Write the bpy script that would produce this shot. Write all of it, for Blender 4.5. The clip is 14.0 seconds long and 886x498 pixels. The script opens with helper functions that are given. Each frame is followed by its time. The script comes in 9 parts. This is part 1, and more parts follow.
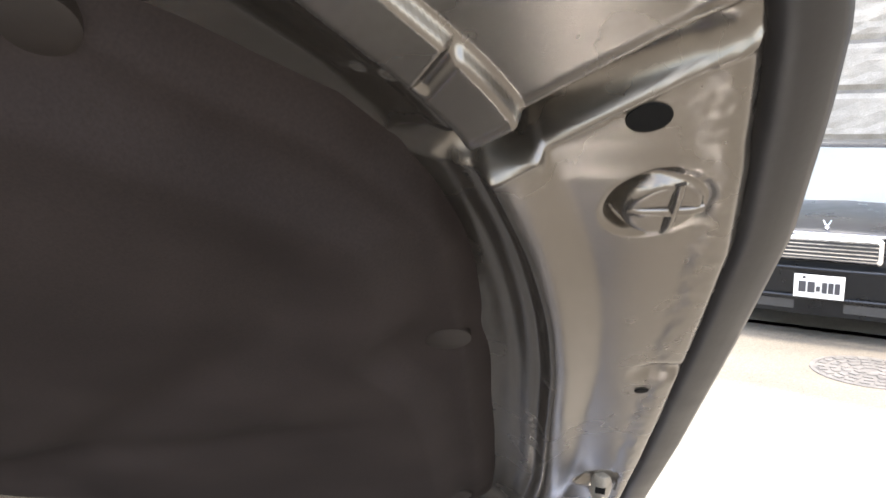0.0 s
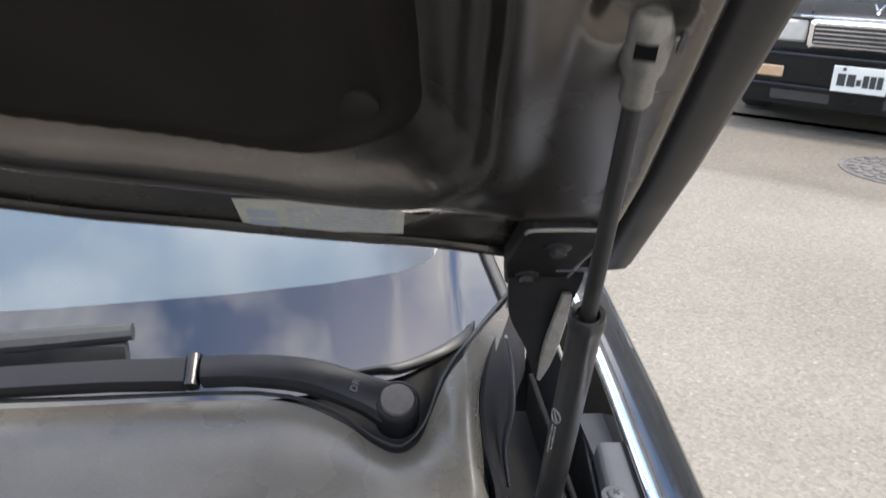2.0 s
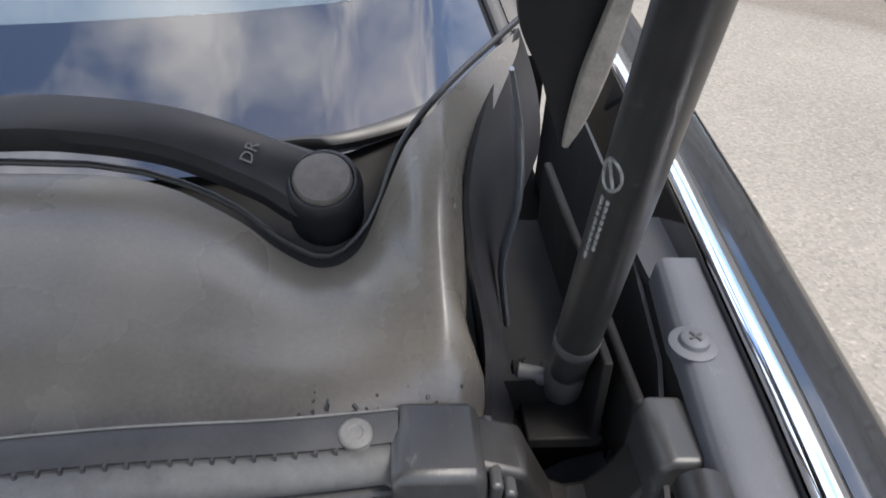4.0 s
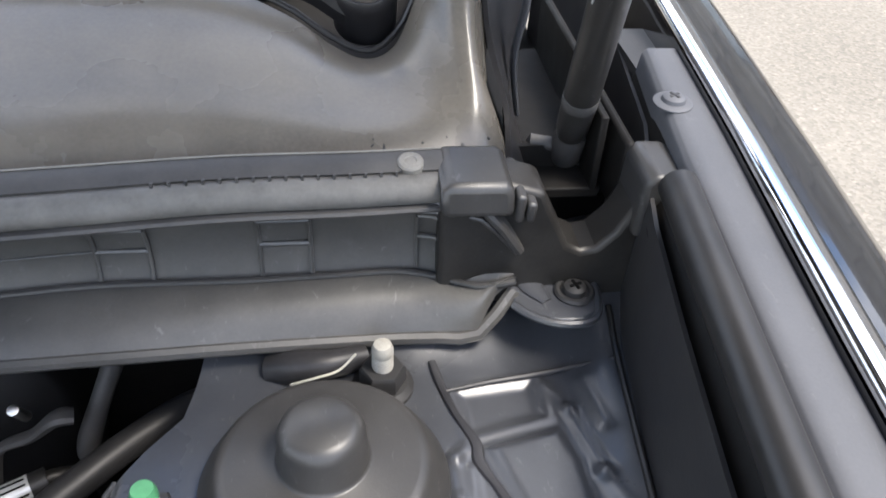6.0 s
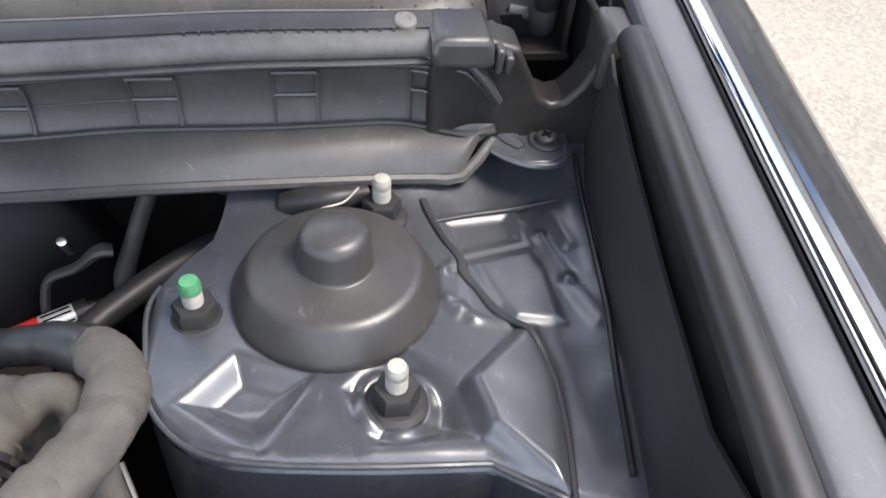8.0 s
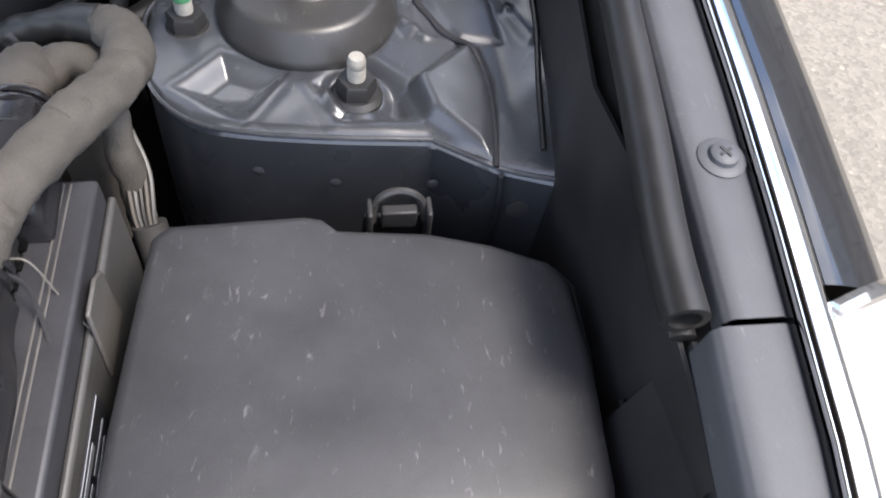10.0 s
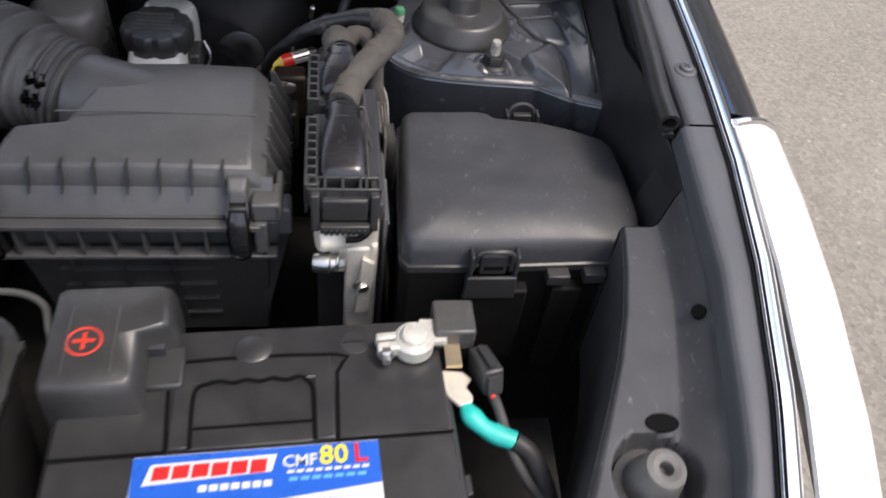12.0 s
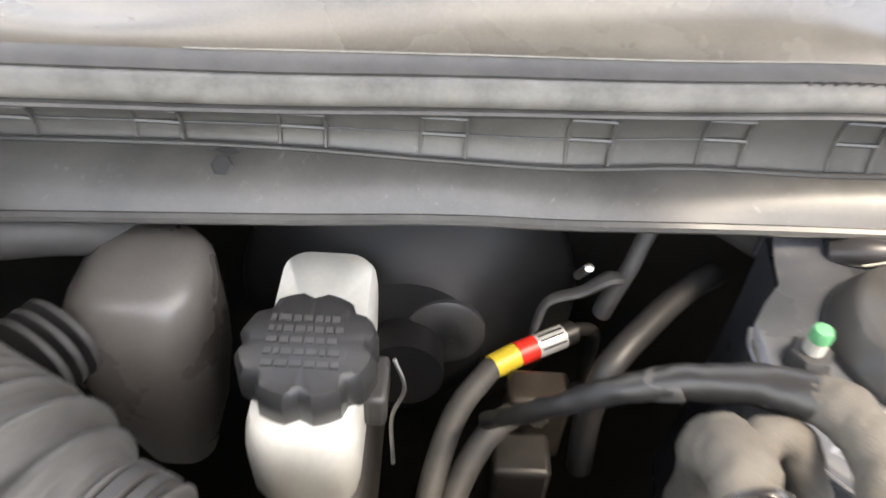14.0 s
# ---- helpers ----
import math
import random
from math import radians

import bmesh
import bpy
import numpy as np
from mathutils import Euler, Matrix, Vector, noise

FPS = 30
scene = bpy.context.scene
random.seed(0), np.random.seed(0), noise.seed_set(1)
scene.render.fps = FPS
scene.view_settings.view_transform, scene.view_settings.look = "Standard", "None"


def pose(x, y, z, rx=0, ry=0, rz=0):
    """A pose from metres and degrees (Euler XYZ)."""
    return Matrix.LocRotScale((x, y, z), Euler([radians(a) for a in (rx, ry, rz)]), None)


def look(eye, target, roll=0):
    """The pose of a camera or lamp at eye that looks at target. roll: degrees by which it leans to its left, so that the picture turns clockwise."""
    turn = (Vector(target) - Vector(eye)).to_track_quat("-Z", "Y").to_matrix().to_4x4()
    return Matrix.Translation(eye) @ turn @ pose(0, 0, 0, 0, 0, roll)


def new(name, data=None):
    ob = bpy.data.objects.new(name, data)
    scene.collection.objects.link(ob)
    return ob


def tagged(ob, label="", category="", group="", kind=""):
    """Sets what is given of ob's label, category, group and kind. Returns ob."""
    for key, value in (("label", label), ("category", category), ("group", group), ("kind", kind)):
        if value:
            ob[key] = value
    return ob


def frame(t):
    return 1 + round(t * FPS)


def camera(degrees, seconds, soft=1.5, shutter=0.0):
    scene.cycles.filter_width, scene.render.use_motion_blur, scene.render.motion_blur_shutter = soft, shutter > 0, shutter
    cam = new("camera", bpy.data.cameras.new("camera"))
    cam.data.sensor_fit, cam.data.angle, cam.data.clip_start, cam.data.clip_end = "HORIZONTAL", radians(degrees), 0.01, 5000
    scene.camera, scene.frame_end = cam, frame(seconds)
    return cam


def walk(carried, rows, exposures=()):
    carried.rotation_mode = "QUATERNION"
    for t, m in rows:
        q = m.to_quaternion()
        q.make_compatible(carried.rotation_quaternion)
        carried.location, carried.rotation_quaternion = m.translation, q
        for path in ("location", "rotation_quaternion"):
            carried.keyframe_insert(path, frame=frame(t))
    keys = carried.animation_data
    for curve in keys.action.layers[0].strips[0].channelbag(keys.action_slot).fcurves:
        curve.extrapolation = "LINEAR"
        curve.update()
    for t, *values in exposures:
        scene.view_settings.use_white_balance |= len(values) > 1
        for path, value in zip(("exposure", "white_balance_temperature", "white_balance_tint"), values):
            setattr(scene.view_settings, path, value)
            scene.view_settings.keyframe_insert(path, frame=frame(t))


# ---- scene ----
cam = camera(59.9, 14.0, soft=1.6, shutter=0.3)
PATH = [
    (0, (0.01, 0.011, 1.502), (0.203, 1.98, 1.21), 0.1),
    (0.5, (0.014, 0.026, 1.476), (0.181, 1.99, 1.138), -0.5),
    (1, (0.005, 0.066, 1.43), (0.223, 2.005, 0.992), -0.1),
    (1.5, (0.042, 0.165, 1.347), (0.257, 2.068, 0.77), 0.5),
    (2, (0.099, 0.307, 1.258), (0.259, 2.15, 0.499), 1.4),
    (2.5, (0.111, 0.405, 1.195), (0.234, 2.195, 0.311), 1.4),
    (3, (0.122, 0.464, 1.155), (0.254, 2.202, 0.175), 2.1),
    (3.5, (0.141, 0.501, 1.115), (0.276, 2.2, 0.068), 2.3),
    (6, (0.104, 0.394, 1.076), (0.315, 1.948, -0.165), 3.0),
    (6.5, (0.097, 0.364, 1.078), (0.314, 1.879, -0.209), 2.9),
    (7, (0.094, 0.345, 1.08), (0.311, 1.814, -0.26), 3.1),
    (9.5, (0.091, 0.251, 1.087), (0.402, 1.529, -0.419), 8.2),
    (10, (0.093, 0.209, 1.09), (0.387, 1.343, -0.531), 9.5),
    (10.5, (0.087, 0.158, 1.103), (0.338, 1.305, -0.516), 8.1),
    (11, (0.056, 0.087, 1.141), (0.303, 1.34, -0.398), 8.0),
    (11.5, (0.021, -0.014, 1.174), (0.298, 1.322, -0.288), 8.6),
    (12, (-0.05, -0.132, 1.218), (0.242, 1.226, -0.222), 8.8),
    (12.5, (-0.109, -0.221, 1.245), (0.089, 1.193, -0.156), 6.6),
    (13, (-0.115, -0.212, 1.255), (-0.024, 1.294, -0.058), 6.1),
    (13.5, (-0.157, 0.083, 1.188), (-0.078, 1.63, -0.077), 5.8),
    (14, (-0.164, 0.336, 1.083), (-0.124, 1.795, -0.285), 4.2),
]
EXPOSURES = [
    (0, 2.66, 6850, 12), (0.5, 2.06, 6850, 13), (1.0, 1.76, 6400, 11), (1.5, 1.55, 6520, 11), (2.0, 1.43, 6470, 11), (3.0, 1.36, 6440, 10), (3.5, 1.34, 6440, 11), (6, 1.82, 6550, 11), (6.5, 1.93, 6560, 11), (7, 1.92, 6560, 11), (9.5, 2.06, 6620, 13),
    (10, 1.68, 6520, 13), (10.5, 1.35, 6520, 13), (11, 1.2, 6620, 14), (12, 1.05, 6720, 14), (12.5, 0.95, 6770, 14), (13, 1.41, 6850, 12), (13.5, 2.3, 7220, 11), (14, 3.0, 7820, 11),
]
walk(cam, [(t, look(eye, target, roll)) for t, eye, target, roll in PATH], EXPOSURES)

# ---- sky and sun ----
SUN_FROM = Vector((0.40, -0.18, 0.89)).normalized()
world = bpy.data.worlds.new("sky")
scene.world = world
world.use_nodes = True
wn, wl = world.node_tree.nodes, world.node_tree.links
wbg = wn["Background"]
wbg.inputs["Strength"].default_value = 0.165
sky = wn.new("ShaderNodeTexSky")
sky.sky_type = "NISHITA"
sky.sun_disc = False
sky.sun_elevation = math.asin(SUN_FROM.z)
sky.sun_rotation = math.atan2(SUN_FROM.x, SUN_FROM.y)
sky.dust_density = 1.5
# broken cloud, brighter than the blue between
wco = wn.new("ShaderNodeTexCoord")
wno = wn.new("ShaderNodeTexNoise")
wno.inputs["Scale"].default_value = 4.2
wno.inputs["Detail"].default_value = 6.0
wno.inputs["Roughness"].default_value = 0.55
wl.new(wco.outputs["Generated"], wno.inputs["Vector"])
wra = wn.new("ShaderNodeValToRGB")
wra.color_ramp.elements[0].position, wra.color_ramp.elements[1].position = 0.42, 0.66
wl.new(wno.outputs["Fac"], wra.inputs["Fac"])
wmi = wn.new("ShaderNodeMix")
wmi.data_type = "RGBA"
wmi.inputs[7].default_value = (9.2, 9.0, 8.8, 1)
wl.new(wra.outputs["Color"], wmi.inputs[0])
whs = wn.new("ShaderNodeHueSaturation")
whs.inputs["Saturation"].default_value = 1.2
wl.new(sky.outputs["Color"], whs.inputs["Color"])
wl.new(whs.outputs["Color"], wmi.inputs[6])
wl.new(wmi.outputs[2], wbg.inputs["Color"])
sun_lamp = bpy.data.lights.new("sun", "SUN")
sun_lamp.energy, sun_lamp.angle, sun_lamp.color = 1.8, radians(18), (1.0, 0.95, 0.86)
sun = new("sun", sun_lamp)
sun.matrix_world = look(SUN_FROM * 30, (0, 0, 0))
scene.view_settings.exposure = 0.0

# ---- small tools ----
def part(name, bm, material, parent=None, label="", smooth=35.0, bevel=0.0, segs=2):
    """Links a bmesh as one mesh object, under a thing or a part."""
    bmesh.ops.recalc_face_normals(bm, faces=bm.faces)
    me = bpy.data.meshes.new(name)
    bm.to_mesh(me)
    bm.free()
    me.materials.append(material)
    me.shade_smooth()
    me.set_sharp_from_angle(angle=radians(smooth))
    ob = new(name, me)
    if parent is not None:
        ob.parent = parent
    if label:
        ob["label"] = label
    if bevel > 0:
        mod = ob.modifiers.new("bevel", "BEVEL")
        mod.width, mod.segments, mod.limit_method, mod.angle_limit = bevel, segs, "ANGLE", radians(40)
        mod.harden_normals = False
    return ob


def thing(name, label, category, group="", kind=""):
    ob = new(name)
    ob.empty_display_size = 0.02
    return tagged(ob, label, category, group, kind)


def box(bm, x0, x1, y0, y1, z0, z1, m=None, taper=0.0):
    """A box; taper draws the top in on all four sides."""
    t = taper
    vs = [bm.verts.new(p) for p in ((x0, y0, z0), (x1, y0, z0), (x1, y1, z0), (x0, y1, z0), (x0 + t, y0 + t, z1), (x1 - t, y0 + t, z1), (x1 - t, y1 - t, z1), (x0 + t, y1 - t, z1))]
    for f in ((3, 2, 1, 0), (4, 5, 6, 7), (0, 1, 5, 4), (1, 2, 6, 5), (2, 3, 7, 6), (3, 0, 4, 7)):
        bm.faces.new([vs[i] for i in f])
    if m is not None:
        bmesh.ops.transform(bm, matrix=m, verts=vs)
    return vs


def boxes(*dims, m=None):
    bm = bmesh.new()
    for d in dims:
        box(bm, *d, m=m)
    return bm


def smooth_line(pts, n=8):
    """Catmull-Rom through the points (any dimension), n steps a piece."""
    p = [np.array(q, float) for q in pts]
    p = [2 * p[0] - p[1]] + p + [2 * p[-1] - p[-2]]
    out = []
    for i in range(1, len(p) - 2):
        for k in range(n):
            s = k / n
            out.append(0.5 * (2 * p[i] + (p[i + 1] - p[i - 1]) * s + (2 * p[i - 1] - 5 * p[i] + 4 * p[i + 1] - p[i + 2]) * s * s + (3 * p[i] - p[i - 1] - 3 * p[i + 1] + p[i + 2]) * s**3))
    return out + [p[-2]]


def loft(rings, closed=True, caps=True):
    """A skin over rings of equal length."""
    bm = bmesh.new()
    rows = [[bm.verts.new(tuple(map(float, p))) for p in r] for r in rings]
    n = len(rows[0])
    for a, b in zip(rows, rows[1:]):
        for i in range(n if closed else n - 1):
            j = (i + 1) % n
            bm.faces.new((a[i], a[j], b[j], b[i]))
    if caps and closed:
        bm.faces.new(rows[0][::-1])
        bm.faces.new(rows[-1])
    return bm


def tube(pts, radius, segs=14, steps=8, caps=True, flat=1.0, up=None, wall=0.0, square=0.0):
    """A hose along the points; radius is a number or one for each point. wall: open ends of that thickness."""
    rs = list(radius) if hasattr(radius, "__len__") else [radius] * len(pts)
    line = smooth_line([(*p, r) for p, r in zip(pts, rs)], steps)
    rings, side = [], None
    for i, q in enumerate(line):
        c = Vector(q[:3])
        d = Vector(line[min(i + 1, len(line) - 1)][:3]) - Vector(line[max(i - 1, 0)][:3])
        d.normalize()
        if side is None:
            side = (Vector(up) if up else (Vector((0, 0, 1)) if abs(d.z) < 0.9 else Vector((1, 0, 0)))).cross(d).normalized()
        side = (side - d * side.dot(d)).normalized()
        top = d.cross(side)
        ring = []
        for k in range(segs):
            a = 2 * math.pi * k / segs
            ca, sa = math.cos(a), math.sin(a)
            if square:
                ca, sa = (math.copysign(abs(v) ** (1 - square), v) for v in (ca, sa))
            ring.append(c + side * (ca * q[3]) + top * (sa * q[3] * flat))
        rings.append(ring)
    if wall:
        inner = []
        for ring in (rings[-1], rings[0]):
            c = sum(ring, Vector()) / segs
            inner.append([c + (p - c) * (1 - wall / max(1e-6, (p - c).length)) for p in ring])
        d0 = (Vector(line[1][:3]) - Vector(line[0][:3])).normalized() * (rs[0] * 2)
        d1 = (Vector(line[-2][:3]) - Vector(line[-1][:3])).normalized() * (rs[-1] * 2)
        rings = [[p + d0 for p in inner[1]], inner[1]] + rings + [inner[0], [p + d1 for p in inner[0]]]
    return loft(rings, caps=caps)


def crumple(bm, amount, scale, seed=0.0):
    """Pushes the skin in and out by noise, for cloth tape and worn rubber."""
    bm.normal_update()
    for v in bm.verts:
        p = v.co * scale + Vector((seed, seed * 0.7, 0))
        v.co += v.normal * (amount * (noise.noise(p) + 0.45 * noise.noise(p * 2.7)))
    return bm


def frame_at(origin, axis, up=(0, 0, 1)):
    """A matrix whose z runs along axis."""
    z = Vector(axis).normalized()
    x = Vector(up).cross(z)
    if x.length < 1e-4:
        x = Vector((1, 0, 0)) if abs(z.x) < 0.9 else Vector((0, 1, 0))
        x = (x - z * x.dot(z))
    x.normalize()
    y = z.cross(x)
    m = Matrix((x, y, z)).transposed().to_4x4()
    m.translation = Vector(origin)
    return m


def lathe(profile, m=None, segs=32, wobble=None):
    """Turns a profile of (radius, height) about z; wobble(angle, radius, height) may change the radius."""
    bm = bmesh.new()
    rows = []
    for r, h in profile:
        if r < 1e-6:
            rows.append([bm.verts.new((0, 0, h))])
        else:
            ring = []
            for k in range(segs):
                a = 2 * math.pi * k / segs
                q = wobble(a, r, h) if wobble else r
                ring.append(bm.verts.new((q * math.cos(a), q * math.sin(a), h)))
            rows.append(ring)
    for a, b in zip(rows, rows[1:]):
        for i in range(segs):
            j = (i + 1) % segs
            f = [a[i % len(a)], a[j % len(a)], b[j % len(b)], b[i % len(b)]]
            f = list(dict.fromkeys(f))
            if len(f) > 2:
                bm.faces.new(f)
    for row in (rows[0], rows[-1]):
        if len(row) > 2:
            bm.faces.new(row)
    if m is not None:
        bmesh.ops.transform(bm, matrix=m, verts=bm.verts)
    return bm


def prism(outline, z0, z1, m=None, inset=0.0):
    """A slab over an outline in the plan, its top drawn in by inset."""
    c = np.mean(np.array(outline, float), axis=0)
    rings = [[(x, y, z0) for x, y in outline]]
    top = [(x - (x - c[0]) / max(1e-6, math.hypot(x - c[0], y - c[1])) * inset, y - (y - c[1]) / max(1e-6, math.hypot(x - c[0], y - c[1])) * inset, z1) for x, y in outline]
    bm = loft(rings + [top])
    if m is not None:
        bmesh.ops.transform(bm, matrix=m, verts=bm.verts)
    return bm


def rounded(x0, x1, y0, y1, r, n=5):
    """The outline of a rectangle with round corners."""
    out = []
    for cx, cy, a0 in ((x1 - r, y1 - r, 0), (x0 + r, y1 - r, 90), (x0 + r, y0 + r, 180), (x1 - r, y0 + r, 270)):
        for k in range(n + 1):
            a = radians(a0 + 90 * k / n)
            out.append((cx + r * math.cos(a), cy + r * math.sin(a)))
    return out


def surface(fn, nu, nv, thick=0.0):
    """A sheet fn(i / nu, j / nv) -> point, with a back at that distance where thick is not 0."""
    bm = bmesh.new()
    g = [[bm.verts.new(tuple(map(float, fn(i / nu, j / nv)))) for j in range(nv + 1)] for i in range(nu + 1)]
    for i in range(nu):
        for j in range(nv):
            bm.faces.new((g[i][j], g[i + 1][j], g[i + 1][j + 1], g[i][j + 1]))
    if thick:
        bm.normal_update()
        bmesh.ops.solidify(bm, geom=list(bm.faces), thickness=thick)
    return bm


def along(pairs, x):
    """Straight-line reading of a table of (x, value)."""
    a = sorted(pairs)
    return float(np.interp(x, [p[0] for p in a], [p[1] for p in a]))


def ease(a, b, x):
    s = min(1.0, max(0.0, (x - a) / (b - a)))
    return s * s * (3 - 2 * s)


def hex_bolt(name, place, axis, parent, size=0.006, height=0.006, washer=0.009, material=None):
    """A flanged hexagon head."""
    m = frame_at(place, axis)
    bm = lathe([(washer, 0), (washer, 0.0012), (size * 1.05, 0.0022)], m, 20)
    for p in (lathe([(size, 0.0015), (size, height * 0.85), (size * 0.86, height)], m, 6),):
        tmp = bpy.data.meshes.new("tmp")
        p.to_mesh(tmp)
        p.free()
        bm.from_mesh(tmp)
        bpy.data.meshes.remove(tmp)
    return part(name, bm, material, parent)


def merge(*bms):
    out = bmesh.new()
    for b in bms:
        tmp = bpy.data.meshes.new("tmp")
        b.to_mesh(tmp)
        b.free()
        out.from_mesh(tmp)
        bpy.data.meshes.remove(tmp)
    return out


# ---- materials ----
def material(name, base, rough=0.5, metal=0.0, coat=0.0, vary=0.25, scale=40.0, fine=400.0, bump=0.08, dust=0.0, dust_colour=(0.36, 0.33, 0.29), spec=0.5, random_tint=0.0, rough_vary=0.05, bump_dist=0.0006, specks=0.0, coat_rough=0.04):
    """Paint, plastic, rubber or metal with blotches, fine grain, relief and settled dust."""
    m = bpy.data.materials.new(name)
    m.use_nodes = True
    n, l = m.node_tree.nodes, m.node_tree.links
    b = n["Principled BSDF"]
    co = n.new("ShaderNodeTexCoord")
    big = n.new("ShaderNodeTexNoise")
    big.inputs["Scale"].default_value, big.inputs["Detail"].default_value = scale, 5
    small = n.new("ShaderNodeTexNoise")
    small.inputs["Scale"].default_value, small.inputs["Detail"].default_value = fine, 3
    for t in (big, small):
        l.new(co.outputs["Object"], t.inputs["Vector"])
    mixf = n.new("ShaderNodeMath")
    mixf.operation = "MULTIPLY_ADD"
    mixf.inputs[1].default_value, mixf.inputs[2].default_value = 0.35, 0.0
    l.new(small.outputs["Fac"], mixf.inputs[0])
    add = n.new("ShaderNodeMath")
    add.operation = "MULTIPLY_ADD"
    add.inputs[1].default_value = 0.65
    l.new(big.outputs["Fac"], add.inputs[0])
    l.new(mixf.outputs[0], add.inputs[2])
    ramp = n.new("ShaderNodeValToRGB")
    lo, hi = (tuple(min(1, c * k) for c in base) + (1,) for k in (1 - vary, 1 + vary))
    ramp.color_ramp.elements[0].position, ramp.color_ramp.elements[0].color = 0.35, lo
    ramp.color_ramp.elements[1].position, ramp.color_ramp.elements[1].color = 0.65, hi
    l.new(add.outputs[0], ramp.inputs["Fac"])
    colour = ramp.outputs["Color"]
    if random_tint:
        info = n.new("ShaderNodeObjectInfo")
        hsv = n.new("ShaderNodeHueSaturation")
        mr = n.new("ShaderNodeMapRange")
        mr.inputs["To Min"].default_value, mr.inputs["To Max"].default_value = 1 - random_tint, 1 + random_tint
        l.new(info.outputs["Random"], mr.inputs["Value"])
        l.new(mr.outputs["Result"], hsv.inputs["Value"])
        l.new(colour, hsv.inputs["Color"])
        colour = hsv.outputs["Color"]
    if dust:
        cl = n.new("ShaderNodeTexNoise")
        cl.inputs["Scale"].default_value, cl.inputs["Detail"].default_value, cl.inputs["Roughness"].default_value = scale * 0.6, 8, 0.7
        l.new(co.outputs["Object"], cl.inputs["Vector"])
        dr = n.new("ShaderNodeMapRange")
        dr.inputs["From Min"].default_value, dr.inputs["From Max"].default_value = 0.38, 0.75
        dr.inputs["To Min"].default_value, dr.inputs["To Max"].default_value = dust * 0.3, dust
        l.new(cl.outputs["Fac"], dr.inputs["Value"])
        mx = n.new("ShaderNodeMix")
        mx.data_type = "RGBA"
        mx.inputs[7].default_value = (*dust_colour, 1)
        l.new(dr.outputs["Result"], mx.inputs[0])
        l.new(colour, mx.inputs[6])
        colour = mx.outputs[2]
    if specks:
        # scattered pale scuffs and grit
        sp = n.new("ShaderNodeTexNoise")
        sp.inputs["Scale"].default_value, sp.inputs["Detail"].default_value, sp.inputs["Roughness"].default_value, sp.inputs["Distortion"].default_value = 240, 4, 0.65, 0.6
        drawn = n.new("ShaderNodeVectorMath")
        drawn.operation = "MULTIPLY"
        drawn.inputs[1].default_value = (1.0, 0.38, 0.8)
        l.new(co.outputs["Object"], drawn.inputs[0])
        l.new(drawn.outputs["Vector"], sp.inputs["Vector"])
        sr = n.new("ShaderNodeMapRange")
        sr.inputs["From Min"].default_value, sr.inputs["From Max"].default_value = 0.625, 0.74
        sr.inputs["To Min"].default_value, sr.inputs["To Max"].default_value = 0.0, specks
        l.new(sp.outputs["Fac"], sr.inputs["Value"])
        sm = n.new("ShaderNodeMath")
        sm.operation = "MULTIPLY"
        l.new(sr.outputs["Result"], sm.inputs[0])
        l.new(big.outputs["Fac"], sm.inputs[1])
        sc = n.new("ShaderNodeTexNoise")
        sc.inputs["Scale"].default_value, sc.inputs["Detail"].default_value, sc.inputs["Roughness"].default_value = 60, 9, 0.8
        l.new(drawn.outputs["Vector"], sc.inputs["Vector"])
        sq = n.new("ShaderNodeMapRange")
        sq.inputs["From Min"].default_value, sq.inputs["From Max"].default_value = 0.60, 0.80
        sq.inputs["To Min"].default_value, sq.inputs["To Max"].default_value = 0.0, specks * 0.30
        l.new(sc.outputs["Fac"], sq.inputs["Value"])
        sx = n.new("ShaderNodeMath")
        sx.operation = "MAXIMUM"
        l.new(sm.outputs[0], sx.inputs[0])
        l.new(sq.outputs["Result"], sx.inputs[1])
        mx2 = n.new("ShaderNodeMix")
        mx2.data_type = "RGBA"
        mx2.inputs[7].default_value = (0.40, 0.40, 0.39, 1)
        l.new(sx.outputs[0], mx2.inputs[0])
        l.new(colour, mx2.inputs[6])
        colour = mx2.outputs[2]
    l.new(colour, b.inputs["Base Color"])
    rr = n.new("ShaderNodeMapRange")
    rr.inputs["From Min"].default_value, rr.inputs["From Max"].default_value = 0.3, 0.7
    rr.inputs["To Min"].default_value, rr.inputs["To Max"].default_value = max(0.02, rough - rough_vary), min(1, rough + rough_vary)
    l.new(big.outputs["Fac"], rr.inputs["Value"])
    l.new(rr.outputs["Result"], b.inputs["Roughness"])
    b.inputs["Metallic"].default_value = metal
    b.inputs["Specular IOR Level"].default_value = spec
    b.inputs["Coat Weight"].default_value = coat
    b.inputs["Coat Roughness"].default_value = coat_rough
    if bump:
        bp = n.new("ShaderNodeBump")
        bp.inputs["Strength"].default_value, bp.inputs["Distance"].default_value = bump, bump_dist
        l.new(add.outputs[0], bp.inputs["Height"])
        l.new(bp.outputs["Normal"], b.inputs["Normal"])
    return m


